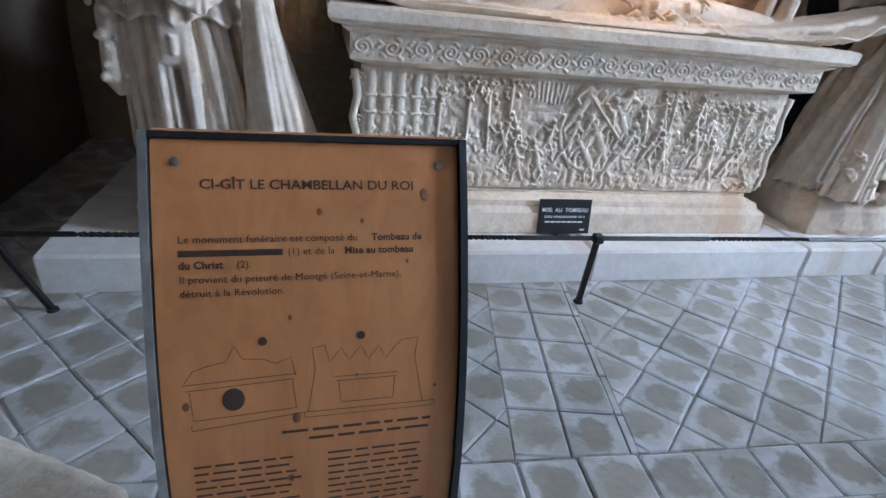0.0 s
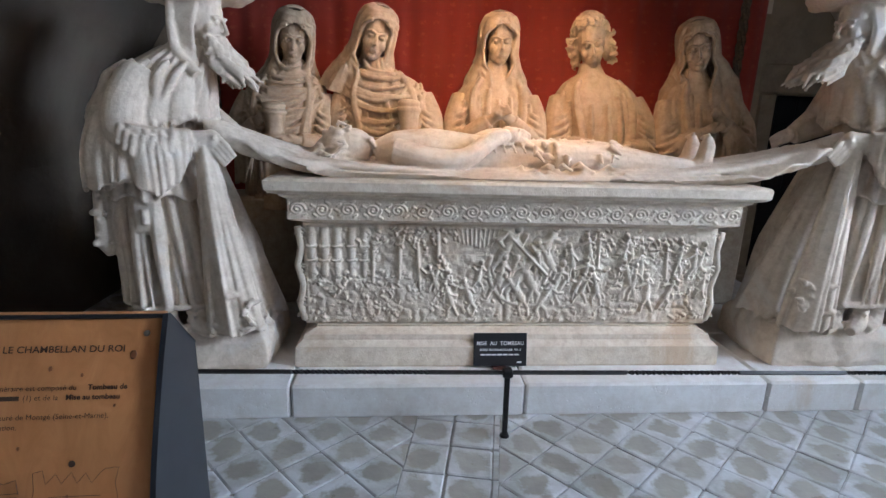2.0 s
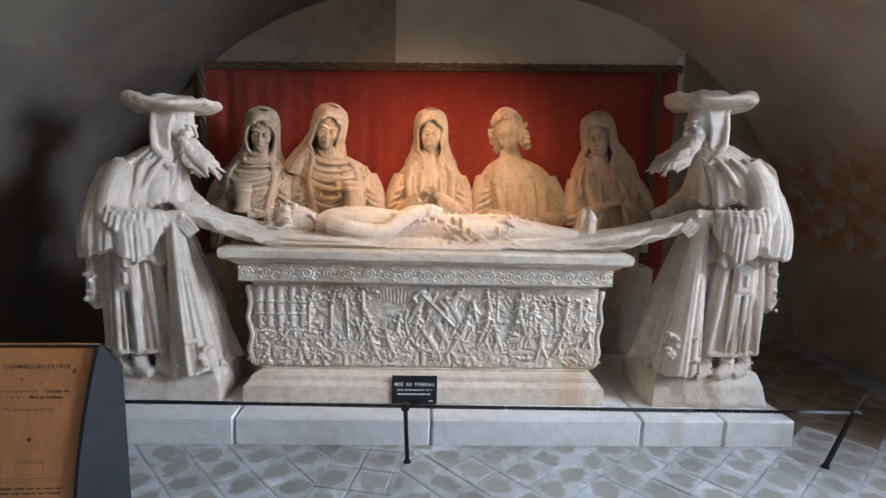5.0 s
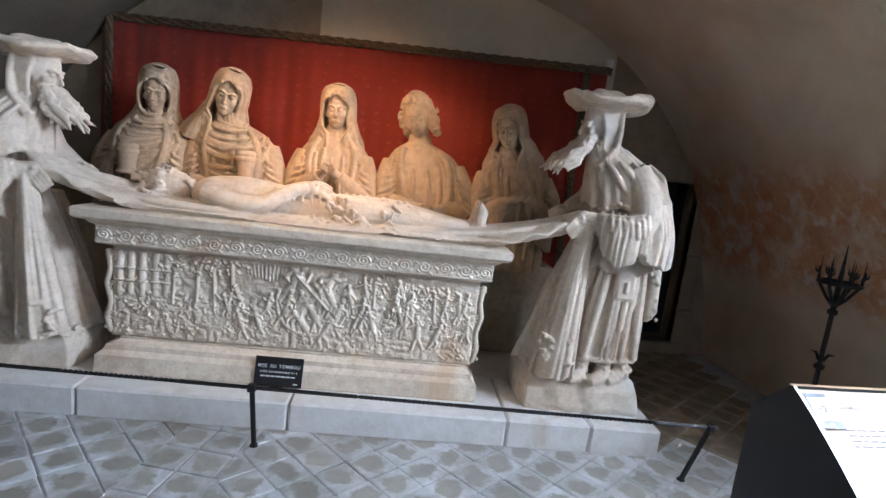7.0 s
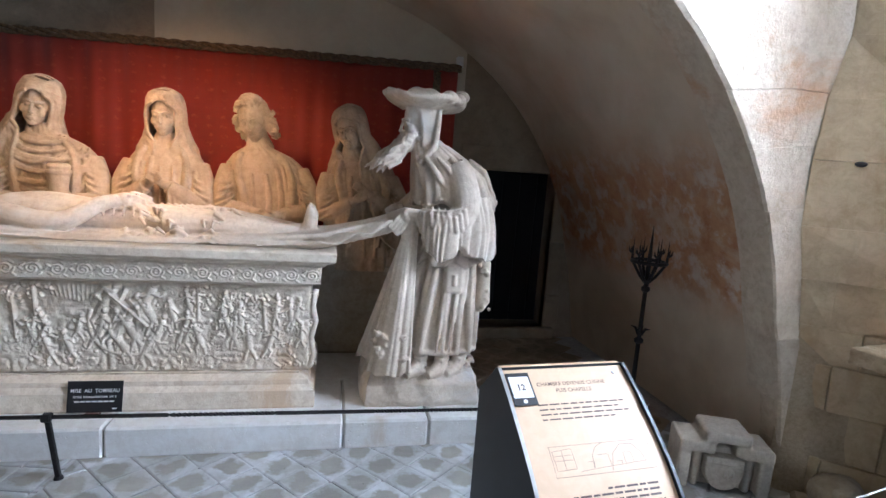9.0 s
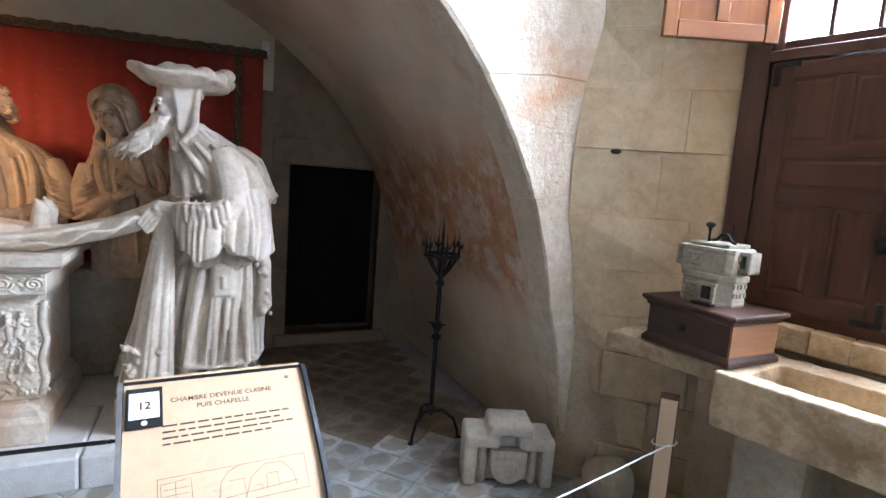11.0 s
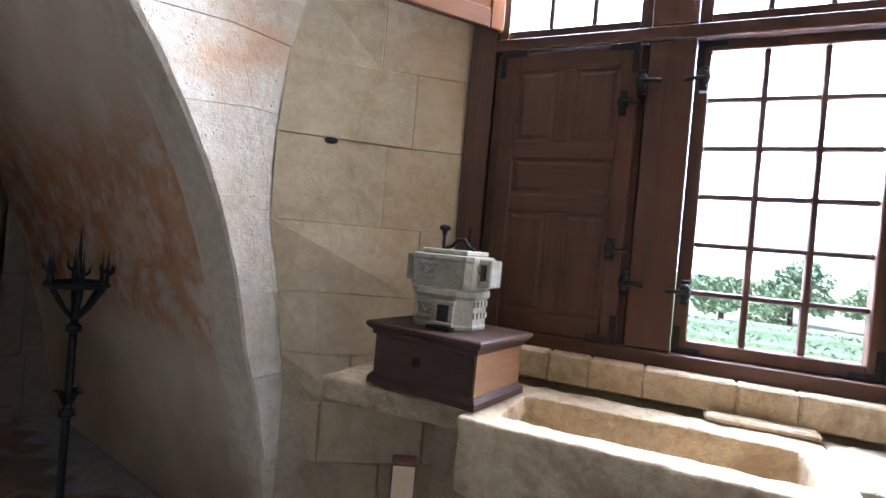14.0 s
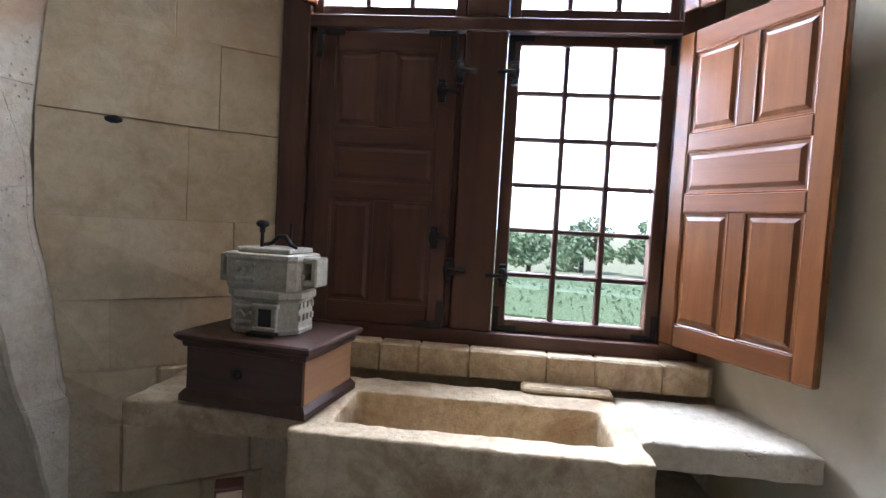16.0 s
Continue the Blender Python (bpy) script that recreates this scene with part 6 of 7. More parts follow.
# ---- niche corner: pricket stand, carved fragment ----
stand = thing("pricket_stand", "tall black wrought-iron candle pricket on three curved legs", "candle stand", pose(3.03, -0.2, 0, 0, 0, 10))
part("shaft", Shape().tube([(0, 0, 0.13), (0, 0, 0.5), (0, 0, 0.95)], [0.016, 0.014, 0.013], 10), IRON, stand, "", True)
for a in (200, 320, 80):
    ca, sa = math.cos(radians(a)), math.sin(radians(a))
    leg = part("leg", Shape().tube([(0.0, 0, 0.15), (ca * 0.07, sa * 0.07, 0.165), (ca * 0.14, sa * 0.14, 0.12), (ca * 0.17, sa * 0.17, 0.05), (ca * 0.175, sa * 0.175, 0.0)], [0.011, 0.011, 0.010, 0.009, 0.009], 8), IRON, stand, "", True)
    part("foot", Shape().ball((ca * 0.18, sa * 0.18, 0.008), (0.02, 0.02, 0.009)), IRON, leg, "", True)
for z, rr in ((0.17, 0.024), (0.62, 0.028), (0.95, 0.026)):
    part("knop", Shape().lathe([(0.012, z - 0.02), (rr, z - 0.01), (rr, z + 0.01), (0.012, z + 0.02)], (0, 0, 0), 14), IRON, stand, "", True)
for a in range(0, 360, 90):
    ca, sa = math.cos(radians(a + 30)), math.sin(radians(a + 30))
    part("leaf", Shape().tube([(ca * 0.01, sa * 0.01, 0.66), (ca * 0.03, sa * 0.03, 0.70), (ca * 0.06, sa * 0.06, 0.705)], [0.010, 0.009, 0.002], 6), IRON, stand, "", True)
part("crown_ring", Shape().tube([(0.1 * math.cos(i * 0.2618), 0.1 * math.sin(i * 0.2618), 1.12) for i in range(25)], 0.010, 6, 1.4), IRON, stand, "", True)
part("centre_spike", Shape().tube([(0, 0, 0.95), (0, 0, 1.12), (0, 0, 1.34)], [0.015, 0.014, 0.002], 8), IRON, stand, "", True)
for a in range(0, 360, 60):
    ca, sa = math.cos(radians(a + 10)), math.sin(radians(a + 10))
    arm = part("arm", Shape().tube([(0, 0, 0.98), (ca * 0.045, sa * 0.045, 1.03), (ca * 0.1, sa * 0.1, 1.12), (ca * 0.1, sa * 0.1, 1.17)], [0.010, 0.009, 0.009, 0.007], 8), IRON, stand, "", True)
    part("spike", Shape().tube([(ca * 0.1, sa * 0.1, 1.16), (ca * 0.1, sa * 0.1, 1.26)], [0.006, 0.001], 6), IRON, arm)
    for b in (-1, 0, 1):
        c2, s2 = math.cos(radians(a + 10 + b * 70)), math.sin(radians(a + 10 + b * 70))
        part("petal", Shape().tube([(ca * 0.1, sa * 0.1, 1.16), (ca * 0.1 + c2 * 0.02, sa * 0.1 + s2 * 0.02, 1.175), (ca * 0.1 + c2 * 0.026, sa * 0.1 + s2 * 0.026, 1.205)], [0.007, 0.006, 0.001], 6), IRON, arm)

frag = thing("carved_fragment", "stepped pale limestone fragment with a carved shield on the floor", "stone", pose(3.24, -0.74, 0, 0, 0, -22))
sh = Shape().box(-0.22, -0.05, 0.0, 0.22, 0.10, 0.24, 0.012)
for x0, x1, z0, z1, y0 in ((-0.235, -0.17, 0.0, 0.27, -0.12), (-0.15, -0.11, 0.0, 0.25, -0.085), (0.17, 0.235, 0.0, 0.25, -0.12), (0.11, 0.15, 0.0, 0.24, -0.085), (-0.235, -0.085, 0.21, 0.275, -0.125), (0.075, 0.235, 0.20, 0.265, -0.125), (-0.115, -0.05, 0.2, 0.33, -0.11), (0.05, 0.105, 0.2, 0.32, -0.11), (-0.11, 0.115, 0.275, 0.335, -0.125)):
    sh.box(x0, y0, z0, x1, 0.10, z1, 0.01)
block = sculpted(part("block", sh, CARVED, frag, "", True), 0.009, 2)
sh = Shape().prism([(0.095 * math.cos(radians(a)), 0.115 + 0.10 * math.sin(radians(a))) for a in range(180, 361, 15)] + [(0.095, 0.195), (-0.095, 0.195)], -0.115, -0.03)
sh.tube([(-0.07, -0.118, 0.165), (0.05, -0.118, 0.165)], 0.004, 6).tube([(0.0, -0.118, 0.08), (0.0, -0.118, 0.12)], 0.004, 6).tube([(0.02, -0.118, 0.08), (0.025, -0.118, 0.12)], 0.004, 6).tube([(0.04, -0.118, 0.08), (0.045, -0.118, 0.12)], 0.004, 6)
sculpted(part("shield", sh, CARVED, frag, "carved shield", True), 0.006, 1)

clouds = bpy.data.textures.new("chipping", "CLOUDS")
clouds.noise_scale, clouds.noise_depth = 0.06, 3


def worn(ob, voxel, amount):
    sculpted(ob, voxel, 3)
    d = ob.modifiers.new("chips", "DISPLACE")
    d.texture, d.strength, d.mid_level, d.texture_coords = clouds, amount, 0.5, "GLOBAL"
    return ob


# worn stone slab beside the first desk
sh = Shape().box(-0.9, -0.62, 0.0, 0.0, 0.0, 0.12, 0.025)
worn(solo("stone_step", sh, CARVED, "rough pale stone slab lying on the floor", "stone", True, m=pose(-1.60, -1.255, 0, 0, 0, -30)), 0.012, 0.014)

# ---- window, shutters ----
window = thing("window_1", "tall dark oak cross window with small panes", "window", PM, kind="structure")


def bars(parent, name, boxes, material):
    for b in boxes:
        part(name, Shape().box(*b, 0.004), material, parent)


bars(window, "frame_stile", [(-0.62, -0.05, 1.035, -0.515, 0.07, 3.25), (0.795, -0.05, 1.035, 0.93, 0.07, 3.25), (0.055, -0.055, 1.10, 0.205, 0.07, 2.165), (0.055, -0.055, 2.217, 0.205, 0.07, 3.2)], OAK)
bars(window, "frame_rail", [(-0.515, -0.06, 1.035, 0.795, 0.07, 1.098), (-0.515, -0.06, 2.167, 0.795, 0.07, 2.215), (-0.515, -0.05, 3.202, 0.795, 0.07, 3.25)], OAKX)


def casement(u0, u1, z0, z1, cols, rows_n, st=0.05):
    leaf = part("casement", Shape().box(u0, -0.03, z0, u0 + st, 0.03, z1, 0.004).box(u1 - st, -0.03, z0, u1, 0.03, z1, 0.004).box(u0 + st, -0.028, z0, u1 - st, 0.028, z0 + st, 0.004).box(u0 + st, -0.028, z1 - st * 0.8, u1 - st, 0.028, z1, 0.004), OAK, window)
    a, b, c, d = u0 + st, u1 - st, z0 + st, z1 - st * 0.8
    for i in range(1, cols):
        x = a + (b - a) * i / cols
        part("glazing_bar", Shape().box(x - 0.010, -0.02, c, x + 0.010, 0.015, d, 0.004), OAK, leaf)
    for j in range(1, rows_n):
        z = c + (d - c) * j / rows_n
        part("glazing_bar", Shape().box(a, -0.018, z - 0.009, b, 0.013, z + 0.009, 0.004), OAK, leaf)
    for i in range(cols):
        for j in range(rows_n):
            w, h = (b - a) / cols, (d - c) / rows_n
            p = part("pane", Shape().box(a + w * i + 0.002, 0.002, c + h * j + 0.002, a + w * (i + 1) - 0.002, 0.005, c + h * (j + 1) - 0.002), GLASS, leaf)
            p.visible_shadow = False


casement(0.207, 0.793, 1.10, 2.165, 3, 6, 0.046)
casement(-0.513, 0.053, 2.217, 3.2, 3, 5, 0.04)
casement(0.207, 0.793, 2.217, 3.2, 3, 5, 0.04)
part("casement", Shape().box(-0.513, -0.03, 1.10, 0.053, 0.03, 2.165, 0.004), OAK, window, "closed casement behind the shutter")


def shutter(name, w, h, m, mat_v, mat_h, label):
    """A framed oak shutter with two, one and two raised panels."""
    s = thing(name, label, "shutter", m)
    st, t = 0.062, 0.028
    parts = []
    for x in (0, w - st):
        part("stile", Shape().box(x, 0, 0, x + st, t, h, 0.004), mat_v, s)
    zs2 = [0, 0.075, 0.43 * h, 0.43 * h + 0.06, 0.62 * h, 0.62 * h + 0.06, h - 0.07, h]
    for a, b in ((zs2[0], zs2[1]), (zs2[2], zs2[3]), (zs2[4], zs2[5]), (zs2[6], zs2[7])):
        part("rail", Shape().box(st, 0.001, a, w - st, t - 0.001, b, 0.004), mat_h, s)
    for a, b, two in ((zs2[1], zs2[2], True), (zs2[3], zs2[4], False), (zs2[5], zs2[6], True)):
        cells = [(st, w / 2 - 0.028), (w / 2 + 0.028, w - st)] if two else [(st, w - st)]
        if two:
            part("muntin", Shape().box(w / 2 - 0.028, 0.002, a, w / 2 + 0.028, t - 0.002, b, 0.004), mat_v, s)
        for x0, x1 in cells:
            sh = Shape().box(x0, 0.008, a, x1, t - 0.008, b)
            k = 0.026
            sh.rings([[(x0 + e, 0.009 - d, a + e), (x1 - e, 0.009 - d, a + e), (x1 - e, 0.009 - d, b - e), (x0 + e, 0.009 - d, b - e)] for e, d in ((0.012, 0.0), (k, 0.007), (k + 0.002, 0.0075))])
            part("panel", sh, mat_v if two else mat_h, s)
            bd = Shape()
            for c0, c1 in (((x0, a), (x1, a)), ((x1, a), (x1, b)), ((x1, b), (x0, b)), ((x0, b), (x0, a))):
                bd.tube([(c0[0], 0.006, c0[1]), (c1[0], 0.006, c1[1])], 0.0045, 6)
            part("moulding", bd, mat_v, s)
    return s


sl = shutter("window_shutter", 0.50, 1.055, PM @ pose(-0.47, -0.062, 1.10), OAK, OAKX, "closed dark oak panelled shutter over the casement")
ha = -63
sr = shutter("window_shutter", 0.535, 1.055, PM @ pose(0.79, -0.055, 1.11, 0, 0, ha), OAKLIT, OAKLITX, "open polished oak panelled shutter, daylight put into its paler colour")
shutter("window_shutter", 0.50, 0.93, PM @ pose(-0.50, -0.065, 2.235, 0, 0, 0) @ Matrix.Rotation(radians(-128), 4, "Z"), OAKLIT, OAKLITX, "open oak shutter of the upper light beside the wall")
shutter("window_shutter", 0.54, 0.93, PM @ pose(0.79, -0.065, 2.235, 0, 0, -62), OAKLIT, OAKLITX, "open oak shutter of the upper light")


def latch(u, z, side):
    k = part("latch", Shape().ball((u, -0.098, z), (0.020, 0.012, 0.028)), IRON, window, "black iron turn latch", True)
    part("latch_bar", Shape().tube([(u, -0.104, z), (u + side * 0.03, -0.106, z), (u + side * 0.058, -0.098, z - 0.002)], [0.009, 0.007, 0.010], 8), IRON, k, "", True)
    part("latch_plate", Shape().box(u - 0.012, -0.094, z - 0.04, u + 0.012, -0.06, z + 0.04, 0.003), IRON, k)


for u, z, sd in ((-0.015, 1.945, 1), (0.045, 2.015, 1), (-0.015, 1.43, 1), (0.045, 1.32, 1), (0.235, 2.015, -1), (0.235, 1.31, -1)):
    latch(u, z, sd)


def bracket(u, z, su, sz):
    sh = Shape().box(min(u, u + su * 0.10), -0.100, min(z, z + sz * 0.022), max(u, u + su * 0.10), -0.0905, max(z, z + sz * 0.022), 0.001).box(min(u, u + su * 0.022), -0.1005, min(z, z + sz * 0.10), max(u, u + su * 0.022), -0.0905, max(z, z + sz * 0.10), 0.001)
    part("corner_bracket", sh, IRON, window, "black iron corner bracket")


for u, z, su, sz in ((0.03, 2.15, -1, -1), (0.03, 1.105, -1, 1), (-0.47, 2.15, 1, -1)):
    bracket(u, z, su, sz)
for u, z, su, sz in ((0.212, 2.16, 1, -1), (0.212, 1.104, 1, 1), (0.788, 1.104, -1, 1), (0.788, 2.16, -1, -1)):
    sh = Shape().box(min(u, u + su * 0.085), -0.036, min(z, z + sz * 0.02), max(u, u + su * 0.085), -0.029, max(z, z + sz * 0.02), 0.001).box(min(u, u + su * 0.02), -0.0365, min(z, z + sz * 0.09), max(u, u + su * 0.02), -0.029, max(z, z + sz * 0.09), 0.001)
    part("corner_bracket", sh, IRON, window, "black iron corner bracket")

# ---- stone sink and ledge ----
sh = Shape().box(-0.30, -0.665, 0.725, 0.625, -0.575, 0.93).box(-0.30, -0.31, 0.725, 0.625, -0.17, 0.93).box(-0.30, -0.60, 0.725, -0.21, -0.25, 0.93).box(0.545, -0.60, 0.725, 0.625, -0.25, 0.93).box(-0.29, -0.64, 0.725, 0.62, -0.2, 0.80)
worn(solo("stone_sink", sh, SINKSTONE, "long shallow stone sink hewn from one block", "sink", True, PM), 0.010, 0.016)
worn(solo("stone_ledge", Shape().box(-0.84, -0.55, 0.845, -0.305, -0.13, 0.928), SINKSTONE, "worn stone ledge under the chest", "ledge", True, PM), 0.010, 0.016)
worn(solo("stone_ledge", Shape().box(0.63, -0.50, 0.845, 1.10, -0.13, 0.928), JAMB, "pale stone drainboard beside the sink", "ledge", True, PM), 0.010, 0.012)
part("broken_edge", Shape().box(0.32, -0.20, 0.931, 0.62, -0.13, 0.955, 0.008), SINKSTONE, bpy.data.objects["stone_sink"])
solo("support_block", Shape().box(-0.26, -0.52, 0.0, -0.02, -0.12, 0.715, 0.02), RUBBLE, "rough stone block carrying the sink", "stone", m=PM)
solo("support_block", Shape().box(0.55, -0.45, 0.0, 0.9, -0.12, 0.715, 0.02), RUBBLE, "rough stone block carrying the sink", "stone", m=PM)
q = random.Random(14)
for (x, y, z, a, b, c, lab) in ((3.60, -1.13, 0.14, 0.17, 0.13, 0.11, "rounded boulder on a flat stone under the ledge"), (3.95, -1.6, 0.13, 0.16, 0.13, 0.14, "rough boulder under the sink")):
    sh = Shape().ball((0, 0, 0), (a, b, c), None, 20, 14)
    for p in sh.v:
        p *= 1 + 0.22 * (noise.noise(p * 7 + Vector((x * 9, 0, 0))))
    worn(solo("boulder", sh, RUBBLE, lab, "stone", True, pose(x, y, z, 0, 0, 30)), 0.012, 0.012)
solo("flat_stone", Shape().box(-0.3, -0.14, 0.0, 0.42, 0.13, 0.05, 0.015), RUBBLE, "low flat stone along the wall", "stone", m=pose(3.72, -1.2, 0, 0, 0, -38))

# ---- chest and toy stove on the ledge ----
CM = PM @ pose(-0.47, -0.57, 0.936, 0, 0, -10)       # x along the chest's front, y to its back
chest = thing("chest", "small dark oak chest with moulded lid and base", "chest", CM)
part("base_moulding", Shape().rings([[(-0.19 - o, 0.0 - o, z), (0.19 + o, 0.0 - o, z), (0.19 + o, 0.29 + o, z), (-0.19 - o, 0.29 + o, z)] for o, z in ((0.012, 0.0), (0.012, 0.018), (0.004, 0.03), (0.0, 0.034))]), CHEST, chest)
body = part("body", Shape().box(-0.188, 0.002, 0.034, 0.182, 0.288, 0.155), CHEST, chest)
part("end_board", Shape().box(0.1825, 0.004, 0.034, 0.19, 0.286, 0.155, 0.001), CHESTSIDE, chest, "end board paler than the front")
part("lid", Shape().rings([[(-0.19 - o, 0.0 - o, z), (0.19 + o, 0.0 - o, z), (0.19 + o, 0.29 + o, z), (-0.19 - o, 0.29 + o, z)] for o, z in ((0.0, 0.155), (0.006, 0.158), (0.008, 0.170), (0.018, 0.178), (0.024, 0.186), (0.024, 0.194), (0.018, 0.199))]), CHEST, chest)
lock = part("lock_plate", Shape().lathe([(0.001, 0), (0.016, 0), (0.014, 0.004), (0.001, 0.005)], (0, 0, 0), 16, pose(-0.02, 0.0, 0.095, 90)), IRON, body, "small round lock plate", True)

SM = PM @ pose(-0.455, -0.425, 1.136, 0, 0, -6) @ Matrix.Scale(0.89, 4)
stove = thing("toy_stove", "small grey ornamented cast-iron stove on the chest", "stove", SM)


def octo(w, d, c):
    return [(-w, -d + c), (-w + c, -d), (w - c, -d), (w, -d + c), (w, d - c), (w - c, d), (-w + c, d), (-w, d - c)]


def tier(prof2, w, d, c):
    return Shape().rings([[(x * k, y * k, z) for x, y in octo(w, d, c)] for k, z in prof2])


low = part("fire_box", tier([(0.98, 0.0), (1.0, 0.012), (0.98, 0.02), (0.98, 0.105), (1.0, 0.11), (1.06, 0.118), (1.06, 0.136), (1.0, 0.142)], 0.125, 0.10, 0.05), CASTIRON, stove)
up = part("oven", tier([(0.98, 0.142), (1.0, 0.15), (1.02, 0.158), (1.02, 0.235), (1.05, 0.243), (1.05, 0.256), (1.0, 0.26)], 0.122, 0.10, 0.022), CASTIRON, stove)
part("top_plate", Shape().box(-0.085, -0.085, 0.26, 0.10, 0.085, 0.278, 0.004), CASTIRON, stove)
for sx in (-1, 1):
    sh = Shape()
    x0, x1 = (sx * 0.122, sx * 0.165)
    for a, b in (((x0, 0.165), (x1, 0.165)), ((x0, 0.242), (x1, 0.242)), ((x1, 0.165), (x1, 0.242))):
        sh.box(min(a[0], b[0]) - 0.01, -0.045, min(a[1], b[1]) - 0.01, max(a[0], b[0]) + 0.01, 0.045, max(a[1], b[1]) + 0.01, 0.005)
    part("handle_loop", sh, CASTIRON, stove)
door = part("fire_door", Shape().box(-0.01, -0.112, 0.012, 0.075, -0.095, 0.026, 0.003).box(-0.01, -0.112, 0.026, 0.008, -0.095, 0.085, 0.003).box(0.057, -0.112, 0.026, 0.075, -0.095, 0.085, 0.003).box(-0.014, -0.114, 0.085, 0.079, -0.093, 0.10, 0.003), CASTIRON, stove)
# black block between the door bars in place of the shade inside
part("door_opening", Shape().box(0.008, -0.102, 0.026, 0.057, -0.097, 0.085), BLACK, door)
part("ash_tray", Shape().box(-0.015, -0.135, 0.0, 0.08, -0.10, 0.012, 0.002), IRON, stove)
for i in range(9):
    for z in (0.035, 0.085, 0.175, 0.225):
        x = -0.074 + i * 0.0075
        part("ornament", Shape().ball((x, -0.101 if z < 0.15 else -0.103, z), (0.005, 0.005, 0.009), None, 8, 5), CASTIRON, low if z < 0.15 else up, "", True)
for z in (0.06, 0.2):
    part("ornament", Shape().tube([(-0.07, -0.100, z), (-0.055, -0.103, z + 0.012), (-0.04, -0.101, z - 0.008), (-0.02, -0.102, z + 0.01)], 0.005, 6), CASTIRON, low if z < 0.15 else up, "", True)
for i in range(4):
    for z in (0.05, 0.09, 0.18, 0.215):
        part("ornament", Shape().box(0.118, -0.05 + 0.028 * i, z - 0.008, 0.128, -0.034 + 0.028 * i, z + 0.014, 0.002), CASTIRON, low if z < 0.15 else up)
part("knob", Shape().lathe([(0.006, 0.278), (0.006, 0.325), (0.010, 0.33), (0.008, 0.34), (0.02, 0.348), (0.022, 0.356), (0.016, 0.364), (0.001, 0.367)], (-0.03, -0.03, 0), 14), IRON, stove, "turned black knob", True)
part("lid_bow", Shape().tube([(-0.05, 0.02, 0.282), (-0.01, 0.0, 0.29), (0.02, -0.01, 0.315), (0.05, -0.02, 0.315), (0.075, -0.03, 0.29), (0.10, -0.04, 0.282)], [0.007, 0.007, 0.008, 0.008, 0.007, 0.006], 8), IRON, stove, "curved black handle", True)
part("flue_rod", Shape().tube([(0.035, 0.04, 0.278), (0.037, 0.04, 0.36)], 0.005, 8), IRON, stove)

# ---- rope stand ----
rs = thing("rope_stand", "dark wooden post with a pale front, on a square base", "rope stand", pose(3.40, -1.60, 0, 0, 0, -50))
part("post", Shape().box(-0.035, -0.03, 0.03, 0.035, 0.03, 0.79, 0.003), REDWOOD, rs)
part("front_board", Shape().box(-0.03, -0.036, 0.032, 0.03, -0.030, 0.783, 0.001), PINEPALE, rs, "pale plywood strip")
part("base", Shape().box(-0.13, -0.13, 0.0, 0.13, 0.13, 0.03, 0.006), REDWOOD, rs)
for z in (0.60, 0.30):
    sh = Shape().tube([(0.042 * math.cos(a) * 1.05, 0.042 * math.sin(a), z + 0.01 * math.cos(a)) for a in [i * 0.35 for i in range(19)]], 0.0035, 6)
    part("cord_loop", sh, CORD, rs, "white cord loop", True)
ends = ((3.37, -1.63, 0.60), (2.02, -1.78, 0.47)), ((3.37, -1.63, 0.30), (2.02, -1.80, 0.14))
for a, b in ends:
    a, b = Vector(a), Vector(b)
    part("cord", Shape().tube([a.lerp(b, i / 16) - Vector((0, 0, 0.02 * math.sin(math.pi * i / 16))) for i in range(17)], 0.0035, 6), CORD, rs, "thin stretched white cord", True, rs.matrix_basis.inverted())

# ---- outside ----
solo("ground", Shape().box(4.75, -260, -2.8, 420, 260, -2.5), LAWN, "pale gravel and lawn outside the window", "ground", kind="structure")
solo("backdrop", Shape().box(400, -420, -40, 402, 420, 160), glow("bright_hazy_sky", (0.93, 0.97, 1.0), 3.0), "bright white hazy sky", "sky", kind="structure")


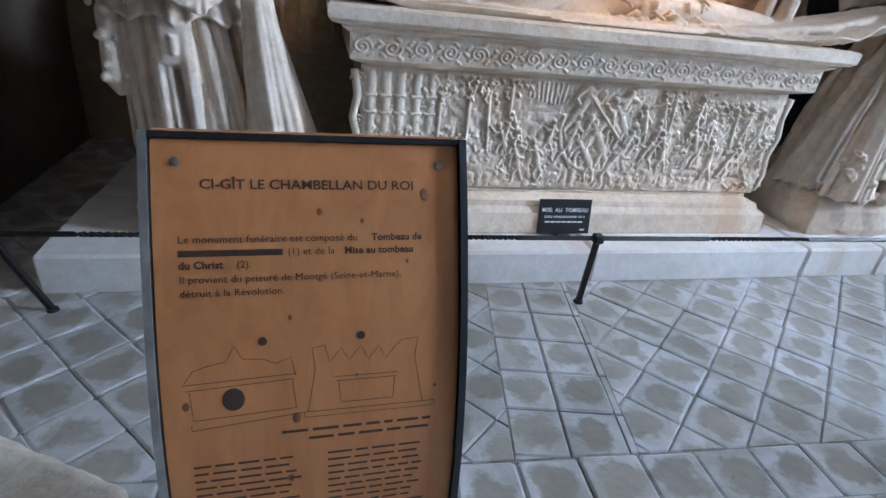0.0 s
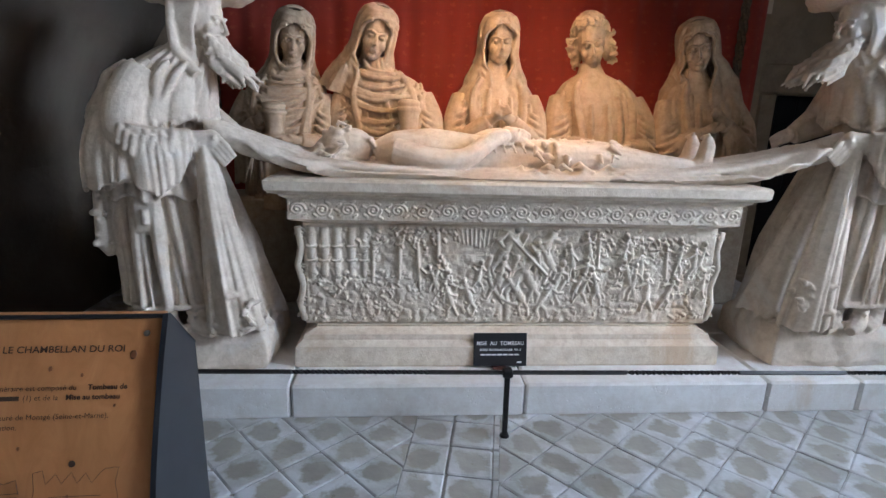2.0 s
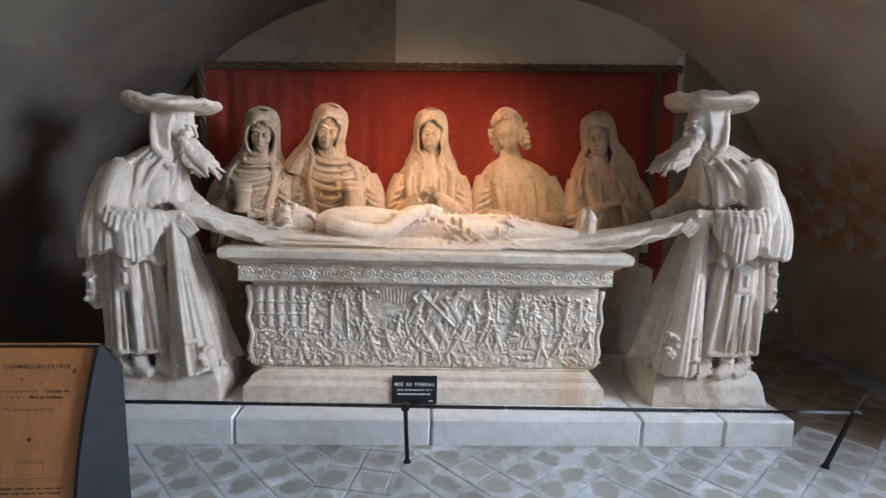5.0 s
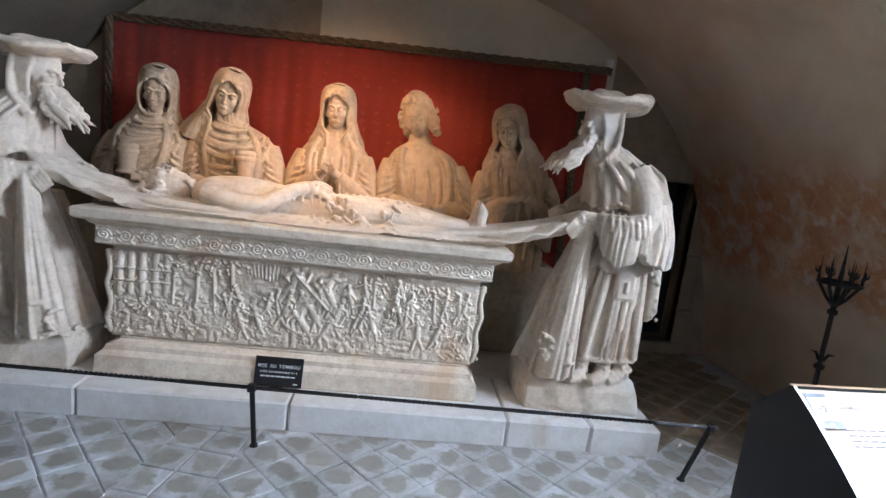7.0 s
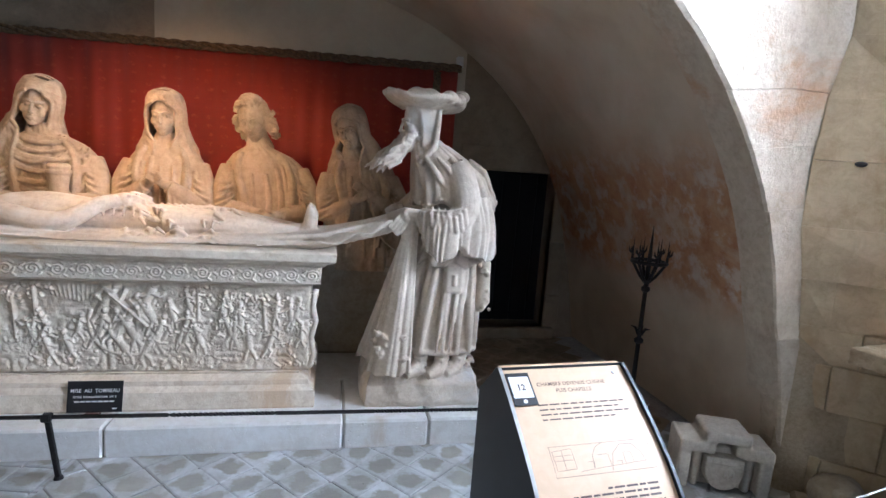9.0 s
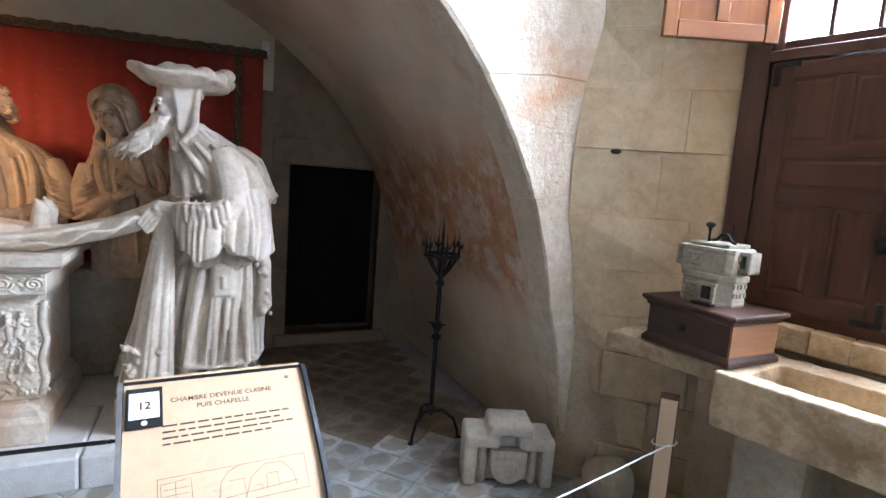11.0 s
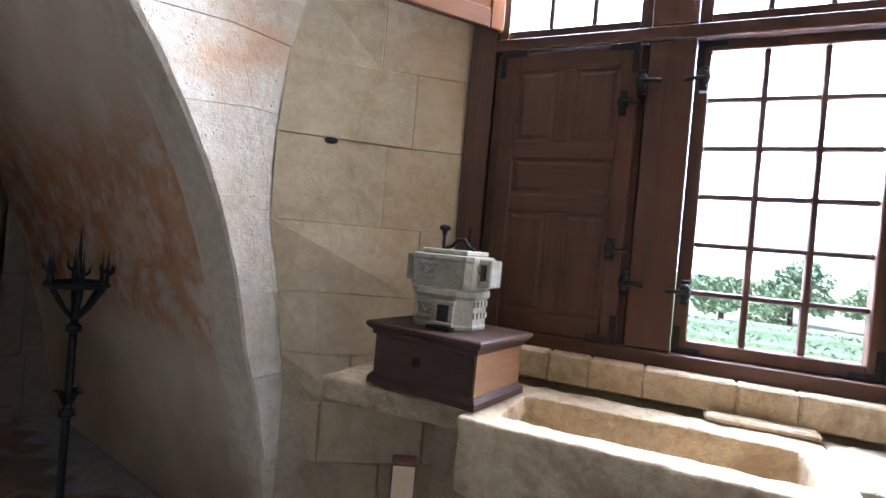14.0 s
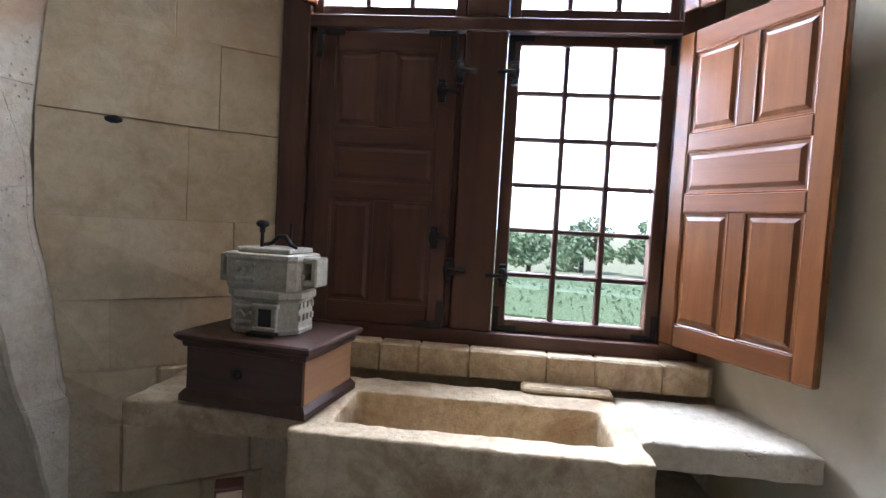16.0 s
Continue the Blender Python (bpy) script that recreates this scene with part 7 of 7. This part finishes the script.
def leafy(name, c, size, count, seed, label, cat, leaf, boxy=False):
    """Foliage as many small tilted leaves round clumps."""
    q, sh = random.Random(seed), Shape()
    clumps = [Vector((q.gauss(0, 0.42), q.gauss(0, 0.42), q.gauss(0, 0.35))) for _ in range(14)]
    for _ in range(count):
        if boxy:
            p = Vector((q.uniform(-1, 1), q.uniform(-1, 1), q.uniform(-1, 1)))
        else:
            d = Vector((q.gauss(0, 1), q.gauss(0, 1), q.gauss(0, 1))).normalized()
            p = q.choice(clumps) + d * q.uniform(0.18, 0.36)
        p = Vector((p.x * size[0], p.y * size[1], p.z * size[2]))
        n = Vector((q.gauss(0, 1), q.gauss(0, 1), q.gauss(0, 1))).normalized()
        t = n.orthogonal().normalized() * leaf * q.uniform(0.6, 1.2)
        b = n.cross(t)
        sh.add([p - t, p + b * 0.5, p + t, p - b * 0.5], [(0, 1, 2, 3)])
    sh.moved(Matrix.Translation(c))
    return sh


def far(u, dist, z):
    p = W(u, 0, 0) - WN * dist
    return Vector((p.x, p.y, z))


for i, (u, dist, sz) in enumerate(((2.0, 22, (1.0, 9.0, 0.75)), (0.0, 31, (1.2, 13.0, 0.6)))):
    hd = thing("hedge", "long clipped green hedge across the garden", "hedge", group="garden hedges")
    part("foliage", leafy("", far(u, dist, -2.5 + sz[2]), sz, 5200, 60 + i, "", "", 0.13, True), HEDGE, hd)
    bx = far(u, dist, -2.5)
    part("stems", Shape().box(bx.x - sz[0] * 0.9, bx.y - sz[1] * 0.97, -2.5, bx.x + sz[0] * 0.9, bx.y + sz[1] * 0.97, -2.5 + sz[2] * 1.85, 0.1), HEDGE, hd)
for i, (u, dist, sz) in enumerate(((-3.0, 46, 2.3), (3.2, 42, 2.6), (8.5, 48, 3.0), (14.5, 44, 2.8), (20, 52, 3.2), (-10, 50, 2.8))):
    tree = thing("tree", "distant broadleaf tree in a hazy garden", "tree", group="garden trees")
    c = far(u, dist, -2.5)
    part("trunk", Shape().tube([c, c + Vector((0.1, 0, sz * 0.6)), c + Vector((0, 0.1, sz * 1.2))], [0.22, 0.17, 0.08], 8), REDWOOD, tree)
    part("crown", leafy("", c + Vector((0, 0, sz * 0.95)), (sz * 0.8, sz * 1.0, sz * 0.85), 2600, 90 + i, "", "", 0.26), HEDGE, tree)
